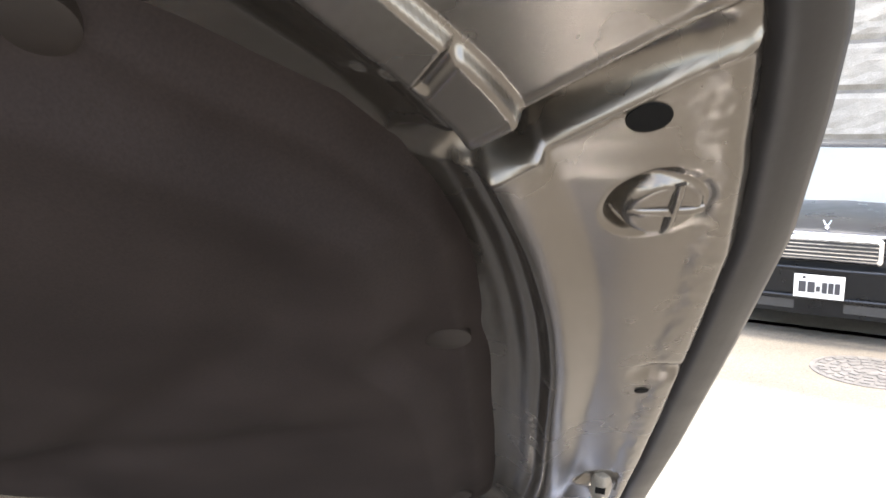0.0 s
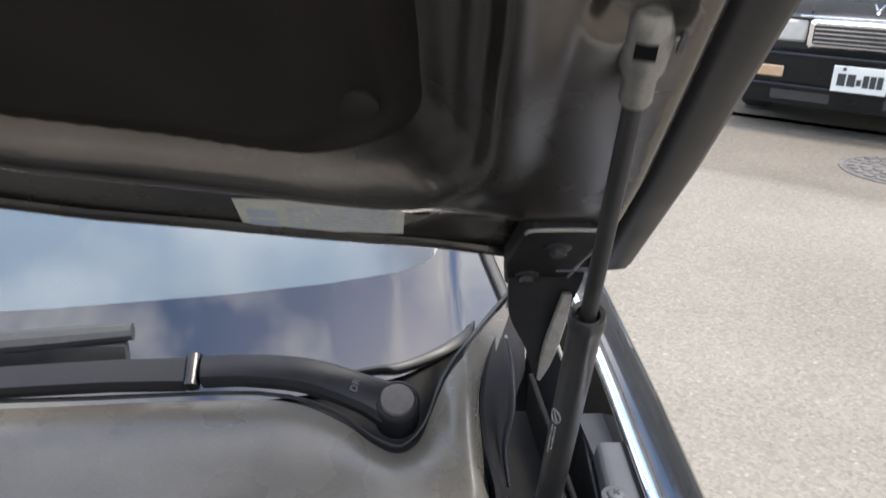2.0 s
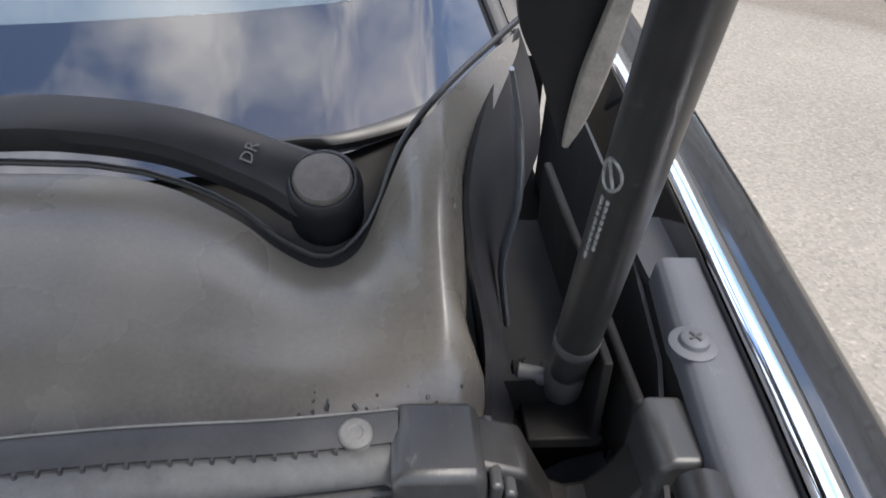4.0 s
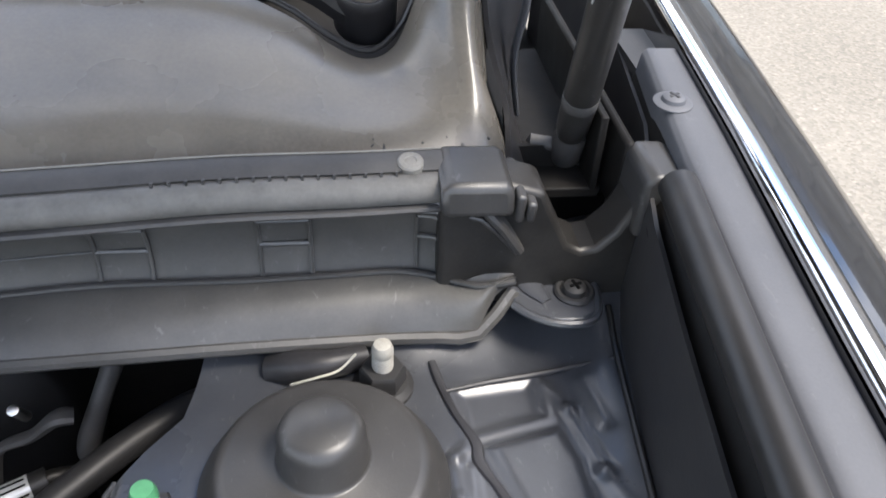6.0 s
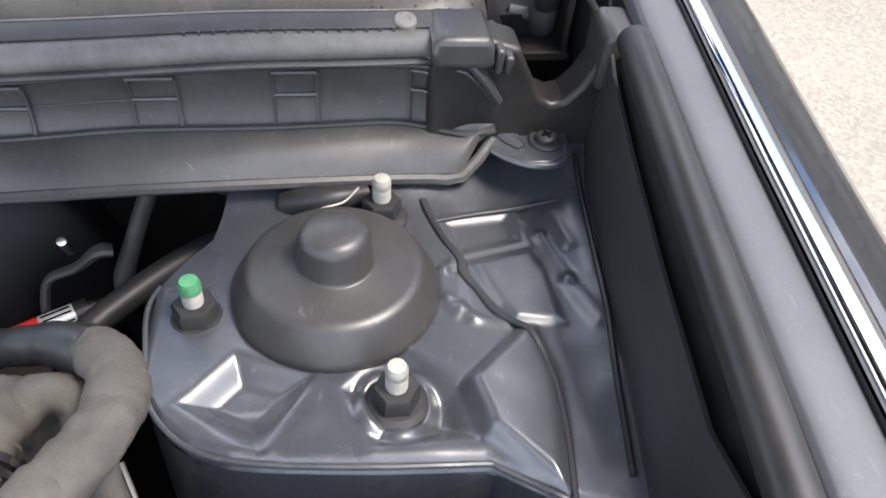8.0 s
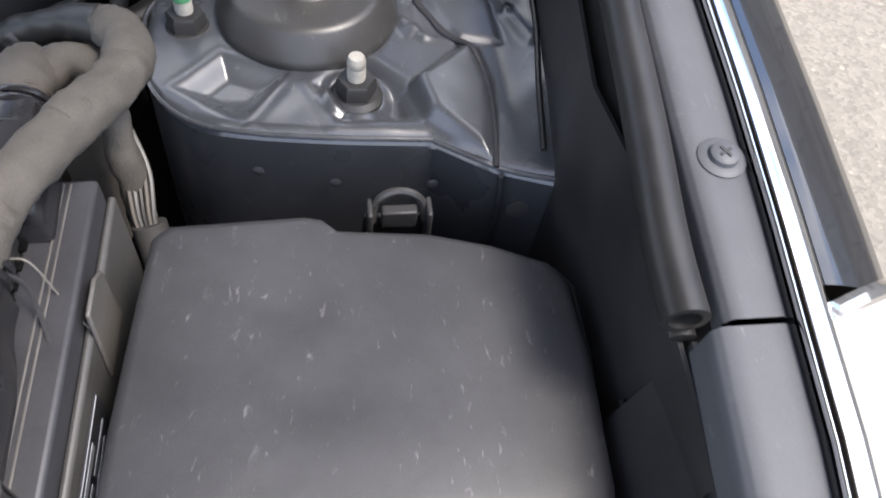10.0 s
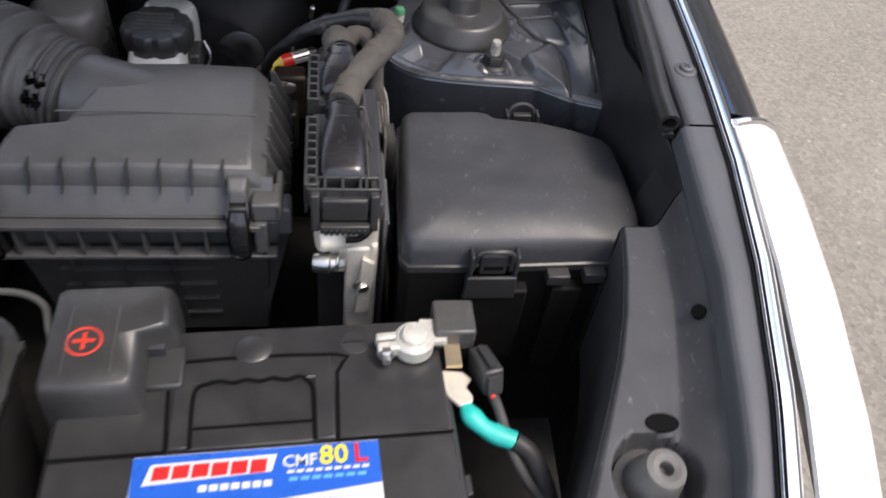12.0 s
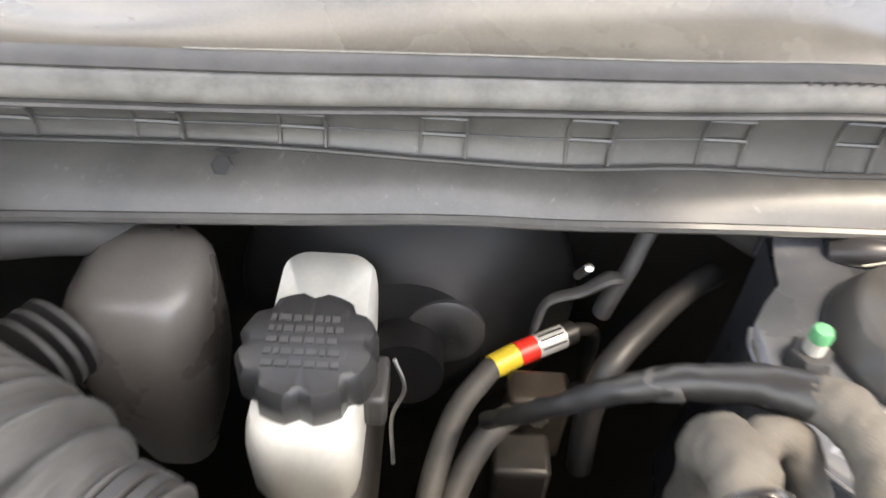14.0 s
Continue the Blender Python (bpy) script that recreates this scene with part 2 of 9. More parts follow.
PLASTIC = material("black_plastic", (0.021, 0.021, 0.0215), 0.40, vary=0.15, scale=30, fine=900, bump=0.25, dust=0.06, specks=0.22)
PLASTIC_BOX = material("matt_black_box_plastic", (0.051, 0.051, 0.052), 0.46, vary=0.15, scale=30, fine=900, bump=0.25, dust=0.10, specks=0.2)
PLASTIC_SCUFFED = material("scuffed_plastic", (0.024, 0.024, 0.026), 0.50, vary=0.15, scale=30, fine=1200, bump=0.3, dust=0.10, dust_colour=(0.30, 0.30, 0.31), specks=0.42, spec=0.5)
PLUG = material("glossy_plug_plastic", (0.012, 0.012, 0.014), 0.24, vary=0.2, scale=40, fine=900, bump=0.12, dust=0.03, specks=0.15)
PLASTIC_DEEP = material("deep_black_plastic", (0.015, 0.015, 0.016), 0.5, vary=0.3, scale=30, fine=700, bump=0.2, dust=0.04)
PLASTIC_GREY = material("dusty_grey_plastic", (0.034, 0.034, 0.0335), 0.40, vary=0.2, scale=22, fine=700, bump=0.2, dust=0.22, dust_colour=(0.28, 0.26, 0.23), specks=0.25)
COWL = material("weathered_cowl_plastic", (0.088, 0.079, 0.066), 0.28, vary=0.25, specks=0.12, scale=14, fine=500, bump=0.12, dust=0.30, dust_colour=(0.28, 0.245, 0.195))
SNORKEL = material("snorkel_plastic", (0.0115, 0.0115, 0.0118), 0.38, vary=0.15, scale=30, fine=900, bump=0.25, dust=0.06, specks=0.3)
BATTERY_CASE = material("battery_case", (0.0125, 0.0125, 0.014), 0.38, vary=0.15, scale=40, fine=1400, bump=0.3, dust=0.06)
# Blacker than the drum's paint: weak light at the firewall is put in.
SERVO_BLACK = material("shaded_gloss_drum", (0.005, 0.0052, 0.006), 0.5, spec=0.3, vary=0.2, scale=30, fine=500, bump=0.1, dust=0.02)
HOSE_GREY = material("dull_hose_rubber", (0.030, 0.029, 0.028), 0.6, vary=0.3, scale=60, fine=500, bump=0.3, dust=0.22, dust_colour=(0.2, 0.19, 0.18))
RUBBER = material("black_rubber", (0.022, 0.022, 0.023), 0.62, vary=0.25, scale=50, fine=600, bump=0.2, dust=0.12)
SEAL_BLACK = material("seal_rubber", (0.007, 0.007, 0.0075), 0.42, vary=0.2, scale=50, fine=600, bump=0.15, dust=0.04)
RUBBER_DUSTY = material("dusty_rubber", (0.055, 0.053, 0.05), 0.7, vary=0.3, scale=60, fine=500, bump=0.35, dust=0.5, dust_colour=(0.25, 0.24, 0.22))
LOOM = material("cloth_taped_loom", (0.050, 0.0445, 0.038), 0.8, vary=0.3, scale=45, fine=900, bump=0.8, dust=0.23, dust_colour=(0.23, 0.21, 0.18), bump_dist=0.0015)
PAINT = material("black_car_paint", (0.006, 0.006, 0.007), 0.22, coat=1.0, vary=0.2, scale=12, fine=300, bump=0.02, rough_vary=0.05)
BAY_PAINT = material("dark_bay_paint", (0.025, 0.0270, 0.0320), 0.30, coat=0.85, coat_rough=0.29, vary=0.2, scale=18, fine=350, bump=0.10, dust=0.12, dust_colour=(0.27, 0.28, 0.30), rough_vary=0.08, specks=0.3)
HOOD_PAINT = material("hood_underside_paint", (0.126, 0.1145, 0.100), 0.26, metal=0.9, coat=0.0, vary=0.12, scale=14, fine=250, bump=0.08)
SEALER = material("hem_sealer", (0.022, 0.022, 0.025), 0.45, vary=0.15, scale=30, fine=300, bump=0.25)
PAD = material("felt_pad", (0.0178, 0.0138, 0.0128), 0.8, spec=0.1, vary=0.3, scale=10, fine=800, bump=0.3)
HEM = material("hem_paint", (0.0085, 0.0076, 0.0074), 0.42, spec=0.3, coat=0.0, vary=0.25, scale=25, fine=300, bump=0.15)
# Black stand-in for the shade inside holes, slots and gaps; also plain black parts.
HOLE = material("hole_black", (0.003, 0.003, 0.003), 0.8, spec=0.1, bump=0.0)
STRUT_BLACK = material("strut_black", (0.012, 0.0115, 0.011), 0.34, vary=0.3, scale=60, fine=700, bump=0.15, dust=0.08, dust_colour=(0.2, 0.19, 0.18), specks=0.2)
PAD_CLIP = material("pad_clip_plastic", (0.018, 0.0145, 0.0125), 0.6, spec=0.2, vary=0.15, scale=60, fine=900, bump=0.2)
CHROME = material("bright_chrome", (0.82, 0.82, 0.83), 0.10, metal=1.0, vary=0.04, scale=25, fine=300, bump=0.01, rough_vary=0.05)
ZINC = material("zinc_plated_steel", (0.55, 0.54, 0.51), 0.35, metal=1.0, vary=0.2, scale=80, fine=900, bump=0.15)
STEEL_DARK = material("dark_phosphated_steel", (0.012, 0.0115, 0.011), 0.45, metal=0.3, vary=0.35, scale=70, fine=700, bump=0.25, dust=0.06)
# Near-black for grimy hinge parts; deep shade in the bay is put into it.
GRIME_SHADE_BLACK = material("grime_and_shade_black", (0.0045, 0.0042, 0.004), 0.6, vary=0.4, scale=60, fine=500, bump=0.25, dust=0.025, spec=0.15)
SOCKET = material("dull_socket_zinc", (0.22, 0.205, 0.18), 0.4, metal=0.7, vary=0.3, scale=120, fine=900, bump=0.3, dust=0.15)
INNER_WING = material("inner_wing_black", (0.017, 0.017, 0.019), 0.40, vary=0.3, scale=25, fine=400, bump=0.15, dust=0.05, spec=0.28)
CLAMP_GREY = material("grey_clamp_plastic", (0.075, 0.072, 0.070), 0.4, vary=0.25, scale=60, fine=600, bump=0.2, dust=0.2)
WORN_LIT_STEEL = material("worn_lit_steel", (0.24, 0.215, 0.185), 0.55, metal=0.5, vary=0.3, scale=90, fine=700, bump=0.3, dust=0.2)
PIN_DARK = material("dull_pin_steel", (0.06, 0.058, 0.055), 0.22, metal=1.0, vary=0.3, scale=90, fine=700, bump=0.1)
SATIN = material("satin_black_coating", (0.0075, 0.0075, 0.009), 0.36, spec=0.36, vary=0.15, scale=60, fine=1200, bump=0.12, dust=0.02, specks=0.08)
UNIT_GREY = material("grey_unit_housing", (0.030, 0.030, 0.034), 0.5, metal=0.2, vary=0.2, scale=40, fine=500, bump=0.2, dust=0.10, dust_colour=(0.28, 0.28, 0.29))
CAP_BROWN = material("brown_grey_cap", (0.060, 0.052, 0.045), 0.6, vary=0.25, scale=200, fine=900, bump=0.3, dust=0.2, dust_colour=(0.2, 0.17, 0.14))
CLIP_PALE = material("pale_clip_plastic", (0.14, 0.132, 0.115), 0.6, vary=0.25, scale=120, fine=700, bump=0.3, dust=0.2)
FAINT_PRINT = material("faint_print", (0.20, 0.20, 0.19), 0.5, vary=0.4, scale=300, fine=900, bump=0.0)
TRIM = material("matt_trim_plastic", (0.056, 0.058, 0.065), 0.58, vary=0.12, scale=20, fine=900, bump=0.2, dust=0.10, dust_colour=(0.26, 0.26, 0.27), specks=0.15)
BELLOWS = material("dusty_bellows_rubber", (0.043, 0.040, 0.0375), 0.55, vary=0.25, scale=40, fine=600, bump=0.2, dust=0.22, dust_colour=(0.20, 0.19, 0.17))
RESONATOR = material("brown_black_plastic", (0.105, 0.096, 0.086), 0.30, vary=0.15, scale=20, fine=700, bump=0.12, dust=0.1)
ALU = material("cast_aluminium", (0.60, 0.555, 0.47), 0.42, metal=0.2, vary=0.2, scale=40, fine=500, bump=0.4, dust=0.12)
LEAD = material("plated_terminal_lead", (0.56, 0.54, 0.48), 0.4, metal=0.35, vary=0.2, scale=90, fine=800, bump=0.25)
STUD_WHITE = material("white_marked_stud", (0.30, 0.285, 0.25), 0.5, metal=0.1, vary=0.2, scale=120, fine=900, bump=0.3)
VALVE = material("grimy_valve_metal", (0.034, 0.026, 0.020), 0.45, metal=0.5, vary=0.4, scale=60, fine=500, bump=0.3, dust=0.05)
GREEN = material("green_paint_mark", (0.06, 0.22, 0.10), 0.5, vary=0.2, scale=90)
RED = material("red_tape", (0.62, 0.03, 0.02), 0.4, vary=0.12, scale=60)
YELLOW = material("yellow_tape", (0.55, 0.42, 0.04), 0.4, vary=0.15, scale=60)
SILVER = material("silver_tape", (0.62, 0.62, 0.61), 0.35, metal=0.5, vary=0.1, scale=60)
TEAL = material("teal_shrink_tube", (0.01, 0.42, 0.36), 0.4, vary=0.12, scale=60)
TANK = material("milky_tank_plastic", (0.62, 0.62, 0.57), 0.4, vary=0.08, scale=25, fine=300, bump=0.1, dust=0.1)
BRASS = material("tinned_copper", (0.62, 0.50, 0.33), 0.35, metal=0.9, vary=0.15, scale=60)
CREAM = material("tinned_lug", (0.62, 0.57, 0.47), 0.4, metal=0.4, vary=0.12, scale=60)
LABEL_BLUE = material("label_blue", (0.015, 0.09, 0.42), 0.3, vary=0.08, scale=40, bump=0.02)
LABEL_WHITE = material("label_white", (0.56, 0.57, 0.60), 0.35, vary=0.05, scale=40, bump=0.02)
LABEL_RED = material("label_red", (0.62, 0.02, 0.02), 0.35, vary=0.06, scale=40, bump=0.02)
LABEL_YELLOW = material("label_yellow", (0.75, 0.58, 0.03), 0.35, vary=0.06, scale=40, bump=0.02)
LABEL_GREY = material("label_print_grey", (0.30, 0.32, 0.36), 0.4, vary=0.1, scale=40, bump=0.02)
LABEL_SKY = material("label_sky_blue", (0.10, 0.33, 0.70), 0.4, vary=0.1, scale=40, bump=0.02)
LABEL_DARK = material("label_print_dark", (0.03, 0.03, 0.035), 0.4, vary=0.1, scale=40, bump=0.02)
STICKER = material("aged_paper_sticker", (0.42, 0.40, 0.34), 0.5, vary=0.15, scale=50, bump=0.05)
STICKER_PALE = material("pale_residue", (0.55, 0.54, 0.50), 0.7, vary=0.25, scale=200, bump=0.2)
RED_MARK = material("red_symbol_paint", (0.55, 0.035, 0.02), 0.45, vary=0.1, scale=60)
STONE = material("stone_blocks", (0.26, 0.245, 0.22), 0.85, vary=0.25, scale=4, fine=60, bump=0.9, dust=0.2, random_tint=0.12, bump_dist=0.02)
STONE_DARK = material("stone_joint", (0.17, 0.16, 0.15), 0.9, vary=0.2, scale=4, fine=60, bump=0.6, bump_dist=0.01)
WHITE_LINE = material("worn_white_line_paint", (0.60, 0.59, 0.56), 0.7, vary=0.2, scale=8, fine=120, bump=0.3, dust=0.5, dust_colour=(0.30, 0.29, 0.27), bump_dist=0.002)
IRON = material("cast_iron", (0.10, 0.095, 0.09), 0.6, metal=0.4, vary=0.3, scale=15, fine=200, bump=0.5, dust=0.4, bump_dist=0.002)
TYRE = material("tyre_rubber", (0.02, 0.02, 0.02), 0.8, vary=0.2, scale=20, fine=200)
PLATE = material("plate_white", (0.62, 0.63, 0.60), 0.4, vary=0.05, scale=10, bump=0.02)
PARKED_PAINT = material("parked_car_paint", (0.010, 0.011, 0.013), 0.3, coat=0.35, spec=0.3, vary=0.15, scale=5, fine=100, bump=0.01, rough_vary=0.05)
LAMP_GLASS = material("frosted_lamp_glass", (0.48, 0.46, 0.42), 0.12, coat=0.6, vary=0.1, scale=20, bump=0.05)
AMBER = material("amber_lamp_glass", (0.45, 0.30, 0.18), 0.15, coat=0.6, vary=0.1, scale=20, bump=0.05)
# Opaque white base: the glare of sun and sky on the lens.
LENS = material("glare_white_lamp_lens", (0.93, 0.93, 0.92), 0.22, metal=0.1, coat=1.0, vary=0.05, scale=6, fine=60, bump=0.05, rough_vary=0.04)
# Blue in the base stands in for sky reflected by the windscreen.
DASH = material("sky_toned_dashboard", (0.09, 0.115, 0.14), 0.7, vary=0.1, scale=12, bump=0.1)
FRIT = material("black_frit", (0.010, 0.011, 0.014), 0.03, spec=0.8, coat=0.7, coat_rough=0.02, vary=0.1, scale=12, bump=0.0, rough_vary=0.01)


def glass(name, tint=(0.82, 0.90, 0.94)):
    m = bpy.data.materials.new(name)
    m.use_nodes = True
    n, l = m.node_tree.nodes, m.node_tree.links
    b = n["Principled BSDF"]
    b.inputs["Base Color"].default_value = (*tint, 1)
    b.inputs["Roughness"].default_value = 0.02
    b.inputs["IOR"].default_value = 1.65
    b.inputs["Transmission Weight"].default_value = 1.0
    b.inputs["Specular IOR Level"].default_value = 0.6
    no = n.new("ShaderNodeTexNoise")
    no.inputs["Scale"].default_value, no.inputs["Detail"].default_value = 3.0, 4
    mr = n.new("ShaderNodeMapRange")
    mr.inputs["To Min"].default_value, mr.inputs["To Max"].default_value = 0.0, 0.012
    l.new(no.outputs["Fac"], mr.inputs["Value"])
    l.new(mr.outputs["Result"], b.inputs["Roughness"])
    return m


GLASS = glass("windscreen_glass")
# Pale blue base carries the sky's reflection, too weak from the coat alone.
PARKED_GLASS = material("sky_toned_parked_glass", (0.17, 0.215, 0.25), 0.05, coat=0.6, vary=0.1, scale=3, bump=0.0, spec=0.5, rough_vary=0.03)


def asphalt():
    m = bpy.data.materials.new("pale_asphalt")
    m.use_nodes = True
    n, l = m.node_tree.nodes, m.node_tree.links
    b = n["Principled BSDF"]
    co = n.new("ShaderNodeTexCoord")
    stones = n.new("ShaderNodeTexVoronoi")
    stones.inputs["Scale"].default_value = 95
    chips = n.new("ShaderNodeTexVoronoi")
    chips.inputs["Scale"].default_value = 42
    big = n.new("ShaderNodeTexNoise")
    big.inputs["Scale"].default_value, big.inputs["Detail"].default_value = 1.3, 7
    mid = n.new("ShaderNodeTexNoise")
    mid.inputs["Scale"].default_value, mid.inputs["Detail"].default_value = 30, 5
    for t in (stones, chips, big, mid):
        l.new(co.outputs["Object"], t.inputs["Vector"])
    r1 = n.new("ShaderNodeValToRGB")
    r1.color_ramp.elements[0].position, r1.color_ramp.elements[0].color = 0.1, (0.114, 0.103, 0.085, 1)
    r1.color_ramp.elements[1].position, r1.color_ramp.elements[1].color = 0.9, (0.256, 0.232, 0.190, 1)
    l.new(stones.outputs["Color"], r1.inputs["Fac"])
    r2 = n.new("ShaderNodeValToRGB")
    r2.color_ramp.elements[0].position, r2.color_ramp.elements[0].color = 0.35, (0.148, 0.133, 0.108, 1)
    r2.color_ramp.elements[1].position, r2.color_ramp.elements[1].color = 0.7, (0.218, 0.197, 0.162, 1)
    l.new(big.outputs["Fac"], r2.inputs["Fac"])
    mx = n.new("ShaderNodeMix")
    mx.data_type = "RGBA"
    mx.inputs[0].default_value = 0.5
    l.new(r2.outputs["Color"], mx.inputs[6])
    l.new(r1.outputs["Color"], mx.inputs[7])
    # single pale and dark chips among the fine stones
    cs = n.new("ShaderNodeSeparateColor")
    l.new(chips.outputs["Color"], cs.inputs["Color"])
    ck = n.new("ShaderNodeMapRange")
    ck.inputs["From Min"].default_value, ck.inputs["From Max"].default_value = 0.36, 0.20
    l.new(chips.outputs["Distance"], ck.inputs["Value"])
    pick = n.new("ShaderNodeValToRGB")
    pick.color_ramp.interpolation = "CONSTANT"
    pick.color_ramp.elements[0].position, pick.color_ramp.elements[0].color = 0.0, (0.42, 0.42, 0.43, 1)
    pick.color_ramp.elements[1].position, pick.color_ramp.elements[1].color = 0.13, (0.5, 0.5, 0.5, 1)
    e = pick.color_ramp.elements.new(0.86)
    e.color = (0.66, 0.65, 0.63, 1)
    l.new(cs.outputs["Red"], pick.inputs["Fac"])
    flat = n.new("ShaderNodeMix")
    flat.data_type = "RGBA"
    flat.inputs[6].default_value = (0.5, 0.5, 0.5, 1)
    l.new(ck.outputs["Result"], flat.inputs[0])
    l.new(pick.outputs["Color"], flat.inputs[7])
    dbl = n.new("ShaderNodeVectorMath")
    dbl.operation = "SCALE"
    dbl.inputs["Scale"].default_value = 2.0
    l.new(flat.outputs[2], dbl.inputs[0])
    chip = n.new("ShaderNodeMix")
    chip.data_type, chip.blend_type = "RGBA", "MULTIPLY"
    chip.inputs[0].default_value = 1.0
    l.new(mx.outputs[2], chip.inputs[6])
    l.new(dbl.outputs["Vector"], chip.inputs[7])
    # greyer ground beyond a wavering line
    dp = n.new("ShaderNodeVectorMath")
    dp.operation = "DOT_PRODUCT"
    dp.inputs[1].default_value = (0.68, 0.73, 0.0)
    l.new(co.outputs["Object"], dp.inputs[0])
    wob = n.new("ShaderNodeMath")
    wob.operation = "MULTIPLY_ADD"
    wob.inputs[1].default_value = 0.22
    l.new(big.outputs["Fac"], wob.inputs[0])
    l.new(dp.outputs["Value"], wob.inputs[2])
    jr = n.new("ShaderNodeMapRange")
    jr.inputs["From Min"].default_value, jr.inputs["From Max"].default_value = 4.72, 4.88
    l.new(wob.outputs[0], jr.inputs["Value"])
    gy = n.new("ShaderNodeMix")
    gy.data_type, gy.blend_type = "RGBA", "MULTIPLY"
    gy.inputs[7].default_value = (0.72, 0.69, 0.66, 1)
    l.new(jr.outputs["Result"], gy.inputs[0])
    l.new(chip.outputs[2], gy.inputs[6])
    l.new(gy.outputs[2], b.inputs["Base Color"])
    b.inputs["Roughness"].default_value = 0.85
    bp = n.new("ShaderNodeBump")
    bp.inputs["Strength"].default_value, bp.inputs["Distance"].default_value = 0.6, 0.003
    ad = n.new("ShaderNodeMath")
    ad.operation = "ADD"
    l.new(stones.outputs["Distance"], ad.inputs[0])
    l.new(mid.outputs["Fac"], ad.inputs[1])
    l.new(ad.outputs[0], bp.inputs["Height"])
    l.new(bp.outputs["Normal"], b.inputs["Normal"])
    return m


ASPHALT = asphalt()


# ---- ground, wall, parked car ----
bm = bmesh.new()
bmesh.ops.create_grid(bm, x_segments=8, y_segments=8, size=400)
ground = part("ground", bm, ASPHALT)
tagged(ground, "pale worn asphalt car park with fine gravel", "ground", kind="structure")

LOT = pose(3.30, 5.25, 0, 0, 0, -38.5)   # the parked car's front, on the ground


def parking_lines():
    for name, x0, x1, y0, y1 in (("parking_line", -1.35, 6.5, 0.33, 0.45), ("parking_line", -1.30, -1.18, 0.45, 5.2)):
        bm = bmesh.new()
        n = 40
        w = []
        for i in range(n + 1):
            s = i / n
            j = random.uniform(-0.006, 0.006)
            if x1 - x0 > y1 - y0:
                w.append(((x0 + (x1 - x0) * s, y0 + j), (x0 + (x1 - x0) * s, y1 - j)))
            else:
                w.append(((x0 + j, y0 + (y1 - y0) * s), (x1 - j, y0 + (y1 - y0) * s)))
        rows = [[bm.verts.new((*a, 0.004)), bm.verts.new((*b, 0.004))] for a, b in w]
        for a, b in zip(rows, rows[1:]):
            bm.faces.new((a[0], a[1], b[1], b[0]))
        bmesh.ops.solidify(bm, geom=list(bm.faces), thickness=0.003)
        ob = part(name, bm, WHITE_LINE)
        ob.matrix_world = LOT
        tagged(ob, "worn white painted parking bay line on asphalt", "parking line", kind="structure")


parking_lines()


def manhole():
    t = thing("manhole_cover", "round cast iron manhole cover set flush in asphalt", "manhole cover")
    t.matrix_world = pose(3.22, 4.50, 0)
    part("frame_ring", lathe([(0.36, 0.0), (0.36, 0.006), (0.33, 0.006), (0.33, 0.001)], segs=48), IRON, t)
    bm = lathe([(0.325, 0.0), (0.325, 0.005), (0.0, 0.005)], segs=48)
    part("cover_plate", bm, IRON, t)
    bm = bmesh.new()
    for r, n in ((0.29, 22), (0.22, 17), (0.15, 11), (0.08, 6)):
        for k in range(n):
            a = 2 * math.pi * k / n
            box(bm, -0.022, 0.022, -0.03, 0.03, 0.004, 0.011, m=pose(r * math.cos(a), r * math.sin(a), 0, 0, 0, math.degrees(a)))
    part("tread_pattern", bm, IRON, t)


manhole()


def stone_wall():
    wall = part("wall_stone", boxes((-6, 16, 5.62, 6.2, 0, 6.6)), STONE_DARK)
    wall.matrix_world = LOT
    tagged(wall, "pale grey rough stone block wall of a building", "wall", kind="structure")
    meshes = []
    for w in (1.25, 0.95, 1.5):
        bm = bmesh.new()
        n = 8
        g = [[None] * (n + 1) for _ in range(n + 1)]
        for i in range(n + 1):
            for j in range(n + 1):
                e = min(i, n - i, j, n - j)
                y = 0.0 if e == 0 else -0.04 - 0.03 * random.random()
                g[i][j] = bm.verts.new(((i / n - 0.5) * w, y, (j / n - 0.5) * 0.62))
        for i in range(n):
            for j in range(n):
                bm.faces.new((g[i][j], g[i + 1][j], g[i + 1][j + 1], g[i][j + 1]))
        me = bpy.data.meshes.new("stone_block")
        bmesh.ops.recalc_face_normals(bm, faces=bm.faces)
        bm.to_mesh(me)
        bm.free()
        me.materials.append(STONE)
        meshes.append((w, me))
    for row in range(10):
        x = -6 + (row % 2) * -0.5
        while x < 15.5:
            w, me = random.choice(meshes)
            ob = new("stone_block", me)
            ob.parent = wall
            ob.matrix_local = pose(x + w / 2, 5.625, 0.13 + 0.335 + row * 0.65)
            x += w + 0.03


